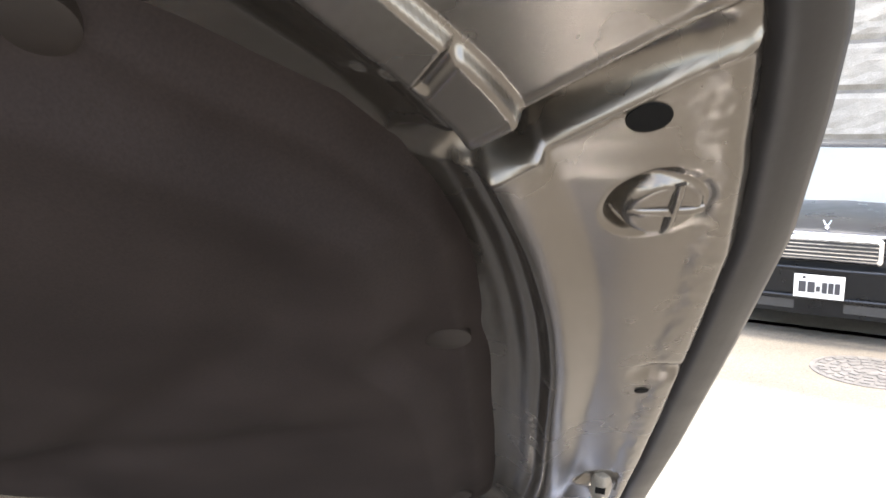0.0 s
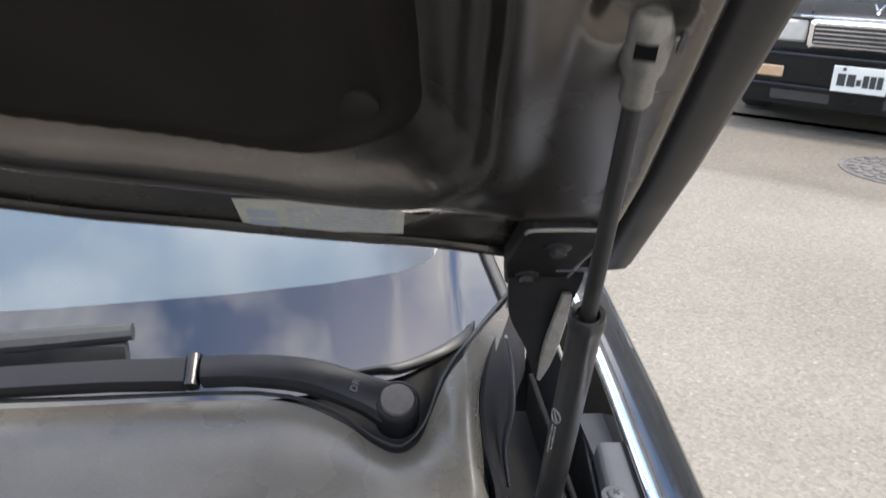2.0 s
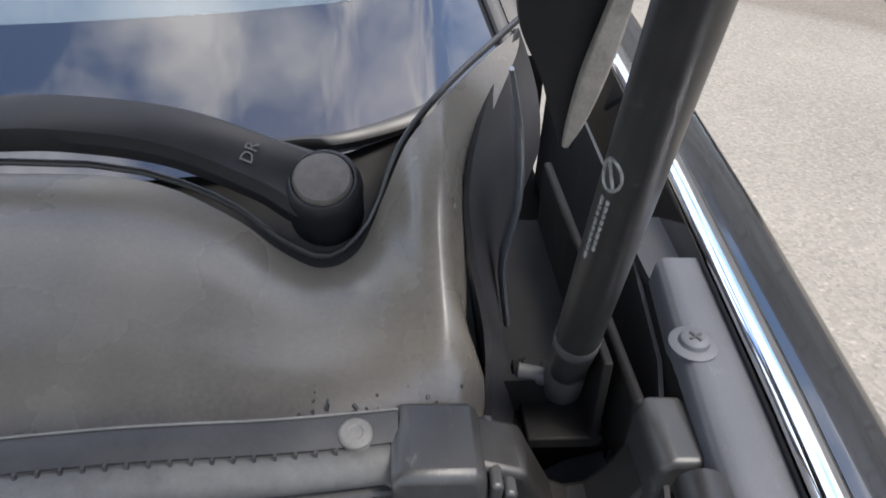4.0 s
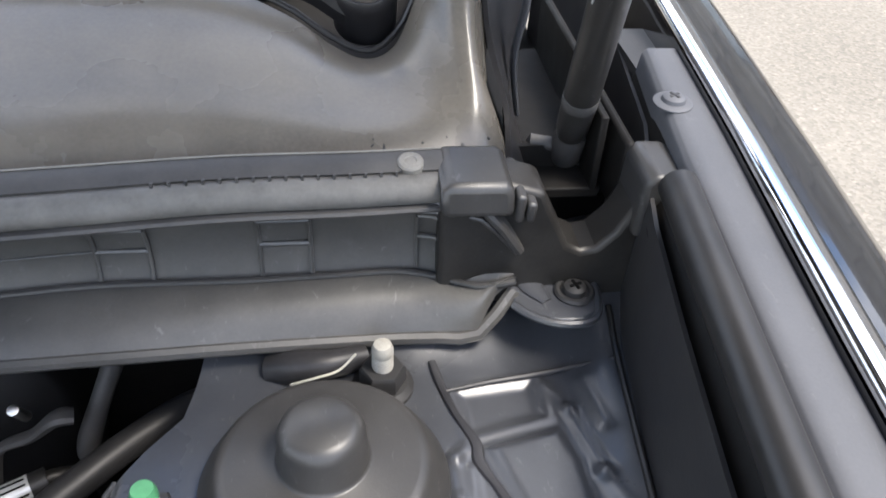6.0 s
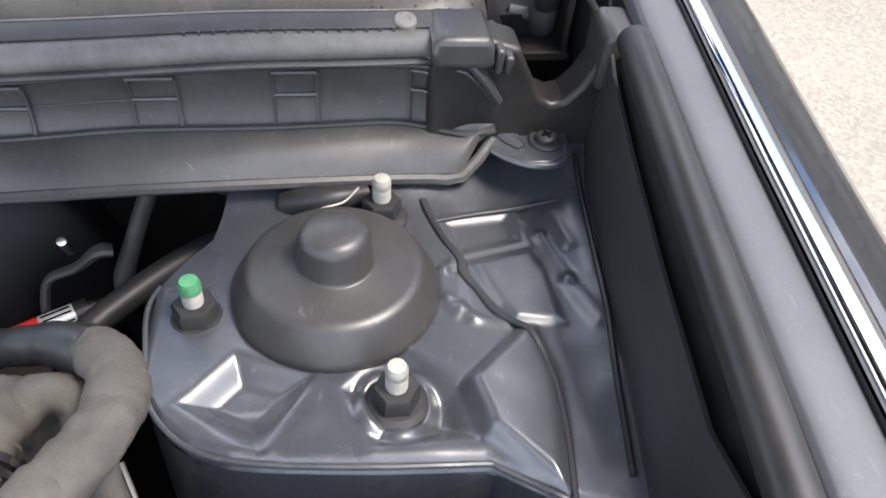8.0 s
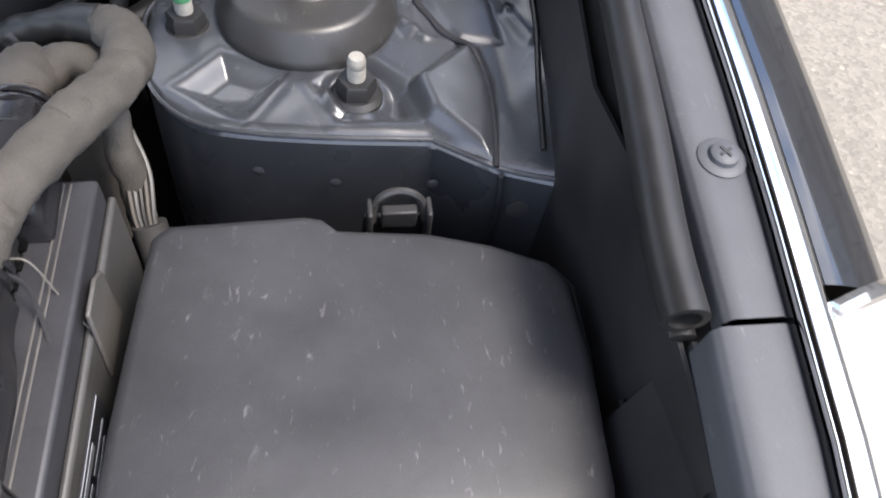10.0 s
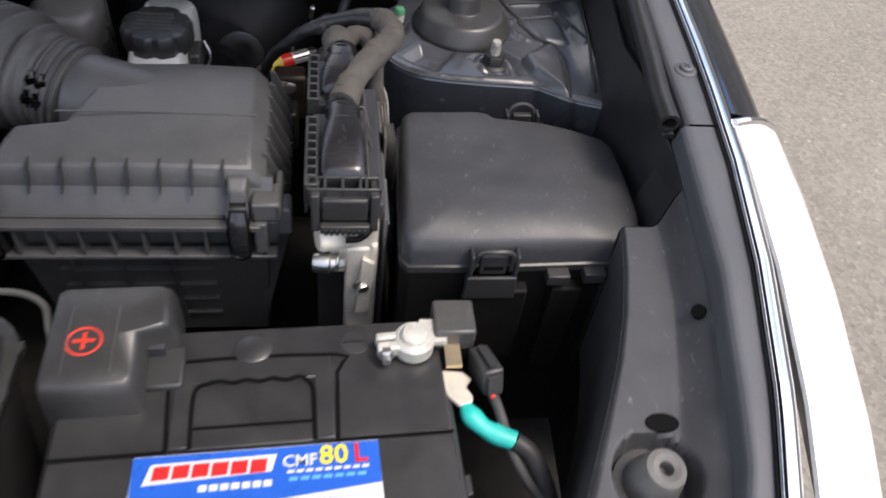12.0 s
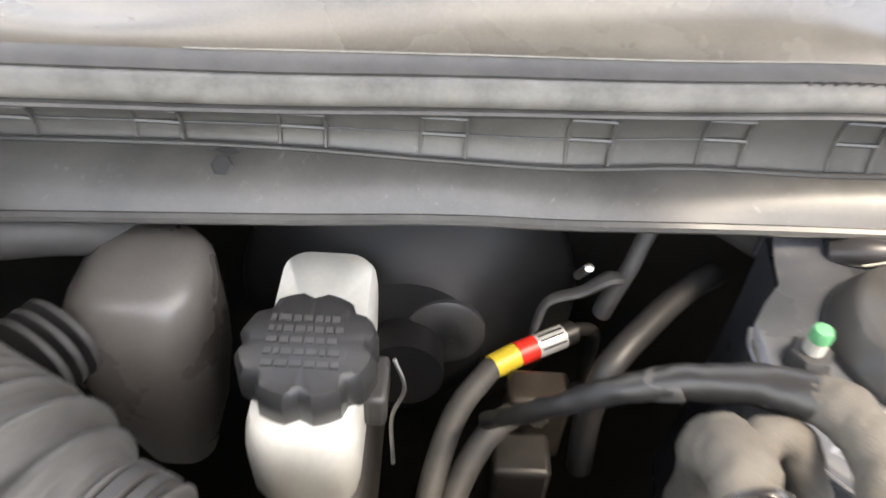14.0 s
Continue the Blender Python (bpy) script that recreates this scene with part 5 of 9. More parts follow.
def scuttle_tray():
    """Ribbed plastic tray that hangs in front of the cowl."""
    t = thing("scuttle_tray", "black ribbed plastic tray under the cowl edge", "plastic tray")
    top = [(0.178, 0.663, 0.858), (0.172, 0.663, 0.869), (0.165, 0.663, 0.8800), (0.160, 0.6635, 0.8820), (0.148, 0.666, 0.8820), (0.138, 0.672, 0.881), (0.12, 0.674, 0.880), (0.05, 0.670, 0.882), (-0.05, 0.658, 0.884), (-0.16, 0.646, 0.886), (-0.28, 0.634, 0.888), (-0.42, 0.624, 0.890), (-0.56, 0.620, 0.890), (-0.84, 0.634, 0.888)]
    bot = [(0.178, 0.664, 0.839), (0.160, 0.6645, 0.8365), (0.148, 0.667, 0.8350), (0.138, 0.675, 0.8365), (0.12, 0.678, 0.8365), (0.05, 0.673, 0.838), (-0.02, 0.668, 0.842), (-0.09, 0.656, 0.846), (-0.16, 0.648, 0.853), (-0.28, 0.642, 0.860), (-0.56, 0.628, 0.862), (-0.84, 0.642, 0.86)]
    lip = [(0.178, 0.6630, 0.8365), (0.170, 0.6610, 0.8340), (0.164, 0.6550, 0.8270), (0.158, 0.649, 0.821), (0.12, 0.650, 0.820), (0.05, 0.644, 0.824), (-0.02, 0.632, 0.832), (-0.09, 0.626, 0.834), (-0.16, 0.622, 0.836), (-0.28, 0.606, 0.842), (-0.56, 0.588, 0.845), (-0.84, 0.60, 0.842)]
    def set_back(p):
        k = ease(0.10, -0.26, p[0])
        return (p[0], p[1] + 0.010 + 0.016 * k, p[2] - 0.007 - 0.013 * k)

    top, bot, lip = ([set_back(p) for p in q] for q in (top, bot, lip))
    n = 220
    top, bot, lip = ([np.array([x, *(along([(p[0], p[i]) for p in q], x) for i in (1, 2))]) for x in np.linspace(0.178, -0.84, n + 1)] for q in (smooth_line(top, 10), smooth_line(bot, 10), smooth_line(lip, 10)))
    part("face", surface(lambda a, b: (lambda i: top[i] + (bot[i] - top[i]) * a + np.array([0, 0.006 * math.sin(a * math.pi), 0]))(round(b * n)), 8, n, -0.003), PLASTIC_GREY, t, smooth=50)
    part("flange", surface(lambda a, b: (lambda i: bot[i] + (lip[i] - bot[i]) * a + np.array([0, -0.002 * math.sin(a * 3), 0.005 * math.sin(a * math.pi)]))(round(b * n)), 6, n, -0.003), PLASTIC_GREY, t, smooth=50)
    part("flange_edge", tube([tuple(p - np.array([0, 0.001, 0.003])) for p in lip[::4]], 0.0035, 8, 2), PLASTIC_GREY, t)
    part("top_bead", tube([tuple(p + np.array([0, -0.002, 0.001])) for p in top[::4]], 0.0026, 8, 2), PLASTIC, t)
    part("fold_bead", tube([tuple(p + np.array([0, -0.003, 0.001])) for p in bot[::4]], 0.0016, 8, 2), PLASTIC, t)
    for x in (0.067, -0.007, -0.083, -0.158, -0.233, -0.308, -0.383):
        i = min(range(n + 1), key=lambda k: abs(top[k][0] - x))
        a, b = Vector(top[i]), Vector(bot[i])
        on = lambda k, off: a.lerp(b, k) + Vector((off, 0.006 * math.sin(k * math.pi) - 0.0012, 0))
        for off in (-0.011, 0.013):
            part("rib", tube([on(k, off) for k in (0.26, 0.5, 0.75, 0.97)], 0.0012, 6, 3), PLASTIC_GREY, t)
        for k in (0.26, 0.60):
            part("rib", tube([on(k, -0.011), on(k, 0.013)], 0.0013, 6, 2), PLASTIC_GREY, t)
    # right end: slanted frame and two cross ribs
    part("top_line", tube([tuple(p + (q - p) * 0.16 + np.array([0, 0.0015, 0])) for p, q in zip(top[::4], bot[::4])], 0.0014, 8, 2), PLASTIC, t)
    for z, x1 in ((0.8685, 0.166), (0.8565, 0.171)):
        part("rib", tube([set_back(p) for p in ((0.131, 0.6775, z + 0.001), (0.139, 0.6760, z + 0.0005), (0.146, 0.6712, z - 0.0012), (0.152, 0.6686, z - 0.0018), (x1, 0.6672, z - 0.0015))], 0.0013, 8, 5), PLASTIC_GREY, t)
    part("rib", tube([set_back(p) for p in ((0.131, 0.6770, 0.8695), (0.131, 0.6800, 0.856), (0.131, 0.6775, 0.838))], 0.0011, 6, 3), PLASTIC_GREY, t)
    part("mould_line", tube([tuple(p + (q - p) * 0.6 + np.array([0, 0.0050, 0])) for p, q in zip(top[40::4], bot[40::4])], 0.0006, 6, 2), PLASTIC, t)
    x = -0.005
    while x < 0.105:
        l = random.uniform(0.0015, 0.006)
        p, q = (np.array([u, along([(k[0], k[1]) for k in top[::-1]], u) - 0.0035, along([(k[0], k[2]) for k in top[::-1]], u) + 0.0025]) for u in (x, min(x + l, 0.108)))
        part("worn_line", tube([tuple(p), tuple((p + q) / 2), tuple(q)], [0.0004, random.uniform(0.0007, 0.0013), 0.0004], 6, 3), STICKER_PALE, t)
        x += l + random.uniform(-0.0005, 0.0012)
    hex_bolt("push_clip", set_back((-0.272, 0.6280, 0.8535)), (0.0, -0.5, 0.85), t, 0.006, 0.006, 0.012, PLASTIC_DEEP)


scuttle_tray()


def corner_support():
    """Moulded block that carries the seal's end and closes the corner to the wing."""
    t = thing("corner_bracket", "black moulded corner bracket at the cowl end", "bracket")
    side = Matrix(((1, 0, 0, 0), (0, 0, 1, 0), (0, 1, 0, 0), (0, 0, 0, 1)))
    o = [(0.140, 0.815), (0.140, 0.886), (0.172, 0.886), (0.188, 0.881), (0.192, 0.872), (0.197, 0.862), (0.203, 0.850), (0.210, 0.8465), (0.217, 0.848), (0.225, 0.857), (0.231, 0.870), (0.236, 0.884), (0.250, 0.884), (0.254, 0.815)]
    part("web", prism(o, 0.676, 0.702, m=side), STEEL_DARK, t, bevel=0.003, segs=3)
    part("block", prism([(0.1395, 0.874), (0.1395, 0.889), (0.142, 0.892), (0.168, 0.8915), (0.172, 0.889), (0.1735, 0.874)], 0.667, 0.704, m=side), PLASTIC, t, bevel=0.004, segs=3)
    for k in range(2):
        part("rib", prism([(0.1735 + 0.0052 * k, 0.870), (0.1735 + 0.0052 * k, 0.8850 - 0.0040 * k), (0.1785 + 0.0052 * k, 0.8840 - 0.0040 * k), (0.1775 + 0.0052 * k, 0.870)], 0.6685, 0.703, m=side), PLASTIC, t, bevel=0.0016)
    part("upstand", prism([(0.231, 0.858), (0.232, 0.8885), (0.236, 0.8925), (0.249, 0.8920), (0.2525, 0.888), (0.2535, 0.858)], 0.670, 0.704, m=side), PLASTIC, t, bevel=0.005, segs=3)


corner_support()


# ---- wing, bright strip, gutter ----
GUT_IN = [(0.90, 0.262), (0.783, 0.255), (0.677, 0.244), (0.565, 0.236), (0.423, 0.226), (0.324, 0.220), (0.186, 0.206), (0.052, 0.178), (-0.023, 0.150), (-0.12, 0.095)]
STRIP = [(1.15, 0.292), (1.0, 0.290), (0.836, 0.286), (0.69, 0.279), (0.565, 0.270), (0.427, 0.262), (0.365, 0.257), (0.279, 0.248), (0.185, 0.232), (0.087, 0.208), (-0.023, 0.176), (-0.12, 0.13)]
APRON_EDGE = [(-0.15, 0.10), (0.0, 0.150), (0.10, 0.180), (0.20, 0.198), (0.30, 0.204), (0.41, 0.207), (0.45, 0.200), (0.523, 0.206), (0.588, 0.213), (0.658, 0.222), (0.73, 0.240), (0.85, 0.252)]


def wing_z(y):
    return 0.883 + 0.073 * (y - 0.393) - 0.25 * max(0, 0.10 - y) ** 1.5


def wing():
    t = thing("front_wing", "glossy black front wing with bright moulding", "car wing")
    prof = [(0.0095, 0.0), (0.015, -0.0008), (0.026, -0.0038), (0.037, -0.0085), (0.0435, -0.0130), (0.048, -0.0190), (0.0510, -0.0270), (0.054, -0.045), (0.057, -0.075), (0.062, -0.13), (0.068, -0.20), (0.066, -0.28), (0.055, -0.36), (0.02, -0.55)]
    ys = np.linspace(0.335, 1.25, 50)

    def skin(a, b):
        y = ys[0] + (ys[-1] - ys[0]) * b
        k = a * (len(prof) - 1)
        i = min(len(prof) - 2, int(k))
        p = [prof[i][j] + (prof[i + 1][j] - prof[i][j]) * (k - i) for j in (0, 1)]
        return along(STRIP, y) + p[0], y, wing_z(y) + p[1]

    part("panel", surface(skin, 60, 60), PAINT, t, smooth=80)

    def strip(a, b):
        y = -0.11 + 1.25 * b
        x = along(STRIP, y)
        pr = [(-0.0036, -0.008), (-0.0034, 0.0018), (-0.0010, 0.0034), (0.0045, 0.0030), (0.0086, 0.0008), (0.0092, -0.008)]
        k = a * 5
        i = min(4, int(k))
        return x + pr[i][0] + (pr[i + 1][0] - pr[i][0]) * (k - i), y, wing_z(y) + pr[i][1] + (pr[i + 1][1] - pr[i][1]) * (k - i)

    part("bright_strip", surface(strip, 10, 80), CHROME, t, "bright chrome strip along the wing edge", smooth=60)
    part("inner_return", surface(lambda a, b: (along(STRIP, 1.14 - 1.25 * b) - 0.0045 - 0.006 * a, 1.14 - 1.25 * b, wing_z(1.14 - 1.25 * b) - 0.002 - 0.05 * a), 4, 60), PAINT, t)


wing()


def gutter():
    t = thing("wing_gutter_trim", "satin black plastic trim strip screwed along the wing", "trim strip")

    def flat(y0, y1, name, x_extra=0.0):
        def pt(a, b):
            y = y0 + (y1 - y0) * b
            xi, xo = along(GUT_IN, y) + x_extra, along(STRIP, y) - 0.0042
            pr = [(xi - 0.002, -0.020), (xi, -0.004), (xi + 0.003, -0.001), (xo - 0.002, -0.0012), (xo - 0.0004, -0.0022), (xo, -0.016)]
            k = a * 5
            i = min(4, int(k))
            x = pr[i][0] + (pr[i + 1][0] - pr[i][0]) * (k - i)
            return x, y, wing_z(y) + pr[i][1] + (pr[i + 1][1] - pr[i][1]) * (k - i) - 0.003
        return part(name, surface(pt, 15, 60), TRIM, t, smooth=50)

    flat(0.326, 0.775, "rear_strip", 0.005)
    flat(-0.11, 0.3235, "front_strip")
    # near-black flange stands in for the shaded gap below the strip
    part("inner_flange", surface(lambda a, b: (lambda y: (along(GUT_IN, y) + 0.005 + (along(APRON_EDGE, y) + 0.010 - along(GUT_IN, y) - 0.005) * a, y, wing_z(y) - 0.012 - 0.020 * a))(0.326 + 0.449 * b), 4, 50, -0.002), GRIME_SHADE_BLACK, t, "flange below the strip, the gap's shade put in as near-black", smooth=60)
    # black box stands in for the dark notch at the strip's end
    part("end_notch", boxes((0.258, 0.280, 0.775, 0.83, 0.84, 0.895)), PLASTIC_DEEP, t)
    for x, y in ((0.258, 0.720), (0.245, 0.394)):
        z = wing_z(y) - 0.004
        m = frame_at((x, y, z), (0, -0.07, 1))
        s = part("screw", lathe([(0.0098, 0), (0.0098, 0.0006), (0.0082, 0.0014), (0.0062, 0.0016), (0.0056, 0.0034), (0.0044, 0.0042), (0, 0.0044)], m, 28), TRIM, t, "dull cross-head plastic screw")
        part("cross_slot", merge(boxes((-0.0029, 0.0029, -0.0006, 0.0006, 0.0038, 0.0047), m=m @ pose(0, 0, 0, 0, 0, 30)), boxes((-0.0006, 0.0006, -0.0029, 0.0029, 0.0038, 0.0048), m=m @ pose(0, 0, 0, 0, 0, 30))), PLASTIC_DEEP, s)


gutter()


def bonnet_seal():
    t = thing("bonnet_seal", "black rubber tube seal along the wing", "rubber seal")
    pts = [(0.2400, 0.657, 0.8965), (0.2335, 0.60, 0.8950), (0.2270, 0.52, 0.8890), (0.2190, 0.42, 0.8810), (0.2130, 0.36, 0.8755), (0.2115, 0.327, 0.8730)]
    part("tube", tube(pts, 0.0086, 20, 10, wall=0.0028), SEAL_BLACK, t, smooth=50)
    part("carrier_lip", tube([(x + 0.0035, y, z - 0.0120) for x, y, z in pts], 0.0050, 10, 10, flat=0.5), SEAL_BLACK, t, "thin black carrier lip under the tube", smooth=50)


bonnet_seal()


def headlight():
    t = thing("headlight", "large clear headlight with chrome rim, white glare put into the lens colour", "headlight")
    prof = [(0.011, -0.002), (0.025, -0.004), (0.044, -0.012), (0.066, -0.03), (0.084, -0.06), (0.098, -0.11), (0.105, -0.17)]

    def pt(a, b):
        y = 0.325 - 0.50 * b
        k = a * (len(prof) - 1)
        i = min(len(prof) - 2, int(k))
        p = [prof[i][j] + (prof[i + 1][j] - prof[i][j]) * (k - i) for j in (0, 1)]
        yy = y + 0.030 * (p[0] - 0.01) / 0.07 * (1 - b)
        return along(STRIP, yy) + p[0] + 0.02 * b, yy, wing_z(yy) + p[1] - 0.01 * b

    part("lens", surface(pt, 24, 40, -0.004), LENS, t, smooth=80)
    part("lens_rim", tube([pt(k / 10, 0.0) for k in range(11)], 0.004, 8, 3), CHROME, t)


headlight()
# ---- engine bay: shell ----


def bay_shell():
    bm = surface(lambda a, b: (along(APRON_EDGE, -0.15 + 1.2 * b) + 0.012 * a, -0.15 + 1.2 * b, 0.45 + (wing_z(-0.15 + 1.2 * b) - 0.022 - 0.45) * a), 10, 60, -0.002)
    ob = part("inner_wing_wall", bm, INNER_WING, smooth=60)
    tagged(ob, "black inner wing wall of the engine bay", "inner wing", kind="structure")
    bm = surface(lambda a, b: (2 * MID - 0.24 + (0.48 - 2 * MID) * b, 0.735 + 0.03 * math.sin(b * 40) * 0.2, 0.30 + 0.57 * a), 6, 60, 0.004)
    # shade below the cowl is put into the firewall's colour
    ob = part("firewall", bm, GRIME_SHADE_BLACK, smooth=60)
    tagged(ob, "firewall behind the engine, deep shade put into its near-black colour", "firewall", kind="structure")
    # the hinge well is near-black in place of its shade
    ob = part("hinge_well", boxes((0.176, 0.262, 0.715, 1.08, 0.79, 0.800), (0.176, 0.182, 0.74, 1.08, 0.79, 0.862), (0.176, 0.262, 1.07, 1.08, 0.79, 0.90)), GRIME_SHADE_BLACK, bevel=0.002)
    tagged(ob, "well under the hinge, its shade put in as near-black", "hinge well", kind="structure")
    # shade at the bottom of the bay is put in as near-black
    ob = part("bay_floor", boxes((-1.36, 0.26, -0.15, 0.74, 0.28, 0.30)), GRIME_SHADE_BLACK)
    tagged(ob, "grimy undertray below the engine, the bay's deep shade put into its colour", "undertray", kind="structure")
    ob = part("bay_far_wall", boxes((-1.36, -1.33, -0.15, 0.74, 0.28, 0.86)), BAY_PAINT)
    tagged(ob, "dark far side of the engine bay", "inner wing", kind="structure")
    ob = part("bay_front_panel", boxes((-1.36, 0.10, -0.17, -0.15, 0.28, 0.72)), PLASTIC_DEEP)
    tagged(ob, "black radiator support panel", "panel", kind="structure")
    ob = part("bumper_face", merge(surface(lambda a, b: (MID + 0.95 * math.sin((2 * b - 1) * 1.2), -0.26 + 0.35 * abs(2 * b - 1) ** 2.4 - 0.04 * math.sin(a * 3.1), 0.18 + 0.50 * a), 8, 40, -0.01)), PAINT, smooth=80)
    tagged(ob, "glossy black front bumper of the open car", "bumper", kind="structure")


bay_shell()


def poly_depth(x, y, poly):
    """Distance inside a convex outline given anticlockwise (minus outside)."""
    d = 1e9
    for (ax, ay), (bx, by) in zip(poly, poly[1:] + poly[:1]):
        l = math.hypot(bx - ax, by - ay)
        d = min(d, ((bx - ax) * (y - ay) - (by - ay) * (x - ax)) / l)
    return d


TOWER_FRONT = [(-0.004, 0.566), (0.0, 0.545), (0.003, 0.526), (0.012, 0.510), (0.025, 0.498), (0.041, 0.491), (0.064, 0.487), (0.099, 0.4835), (0.126, 0.482), (0.147, 0.481), (0.151, 0.479), (0.163, 0.471), (0.179, 0.461), (0.206, 0.452), (0.235, 0.446)]
TOWER_BACK = [(-0.004, 0.568), (0.0, 0.592), (0.010, 0.608), (0.023, 0.625), (0.03, 0.668), (0.10, 0.70), (0.235, 0.735)]
POCKET_A = [(0.019, 0.522), (0.052, 0.496), (0.074, 0.533), (0.040, 0.546)]
POCKET_B = [(0.089, 0.524), (0.101, 0.496), (0.143, 0.496), (0.140, 0.521), (0.114, 0.547)]
PLATEAU = [(0.140, 0.522), (0.146, 0.494), (0.178, 0.462), (0.185, 0.50), (0.187, 0.523), (0.182, 0.554), (0.173, 0.555)]
SQUARE = [(0.149, 0.606), (0.185, 0.615), (0.184, 0.637), (0.145, 0.633)]
PANEL = [(0.166, 0.566), (0.172, 0.558), (0.196, 0.555), (0.195, 0.590), (0.190, 0.607), (0.156, 0.598)]
RIDGES = [((0.188, 0.632), (0.196, 0.616), 0.0016), ((0.196, 0.616), (0.203, 0.580), 0.0020), ((0.203, 0.580), (0.212, 0.550), 0.0020), ((0.205, 0.631), (0.209, 0.604), 0.0012), ((0.146, 0.599), (0.141, 0.594), 0.0016), ((0.141, 0.594), (0.141, 0.574), 0.0018), ((0.141, 0.574), (0.144, 0.564), 0.0014), ((0.147, 0.588), (0.147, 0.568), 0.0014), ((0.147, 0.568), (0.152, 0.561), 0.0014), ((0.152, 0.561), (0.167, 0.556), 0.0012)]


def tower_z(x, y):
    z = 0.800
    a, b = poly_depth(x, y, POCKET_A), poly_depth(x, y, POCKET_B)
    z -= 0.0085 * ease(-0.003, 0.0115, a) * (1 - 0.55 * ease(0.522, 0.500, y))
    z -= 0.0095 * ease(-0.003, 0.0115, b)
    z += 0.0005 * (math.exp(-((a + 0.0045) / 0.0035) ** 2) + math.exp(-((b + 0.0045) / 0.0035) ** 2))
    q = math.hypot(x - 0.111, y - 0.516)
    z += 0.0060 * (1 - ease(0.0145, 0.0215, q))
    k = ease(-0.002, 0.008, poly_depth(x, y, PLATEAU))
    z += k * (0.0035 + 0.20 * (0.185 - x))
    c = poly_depth(x, y, SQUARE)
    z -= 0.0020 * ease(-0.001, 0.0055, c)
    z += 0.0007 * math.exp(-((c + 0.002) / 0.0020) ** 2)
    c = poly_depth(x, y, PANEL)
    z += ease(-0.003, 0.004, c) * (0.0034 - 0.05 * (x - 0.175))
    for p0, p1, h in RIDGES:
        q, _ = segment(x, y, p0, p1)
        if q < 0.012:
            z += h * math.exp(-(q / 0.0034) ** 2)
    z += 0.010 * ease(0.19, 0.222, x) * ease(0.44, 0.52, y) + 0.016 * ease(0.640, 0.705, y)
    z += 0.004 * ease(0.20, 0.185, x) * ease(0.64, 0.68, y) * math.sin(x * 60)
    return z + 0.0003 * noise.noise(Vector((x * 60, y * 60, 0)))


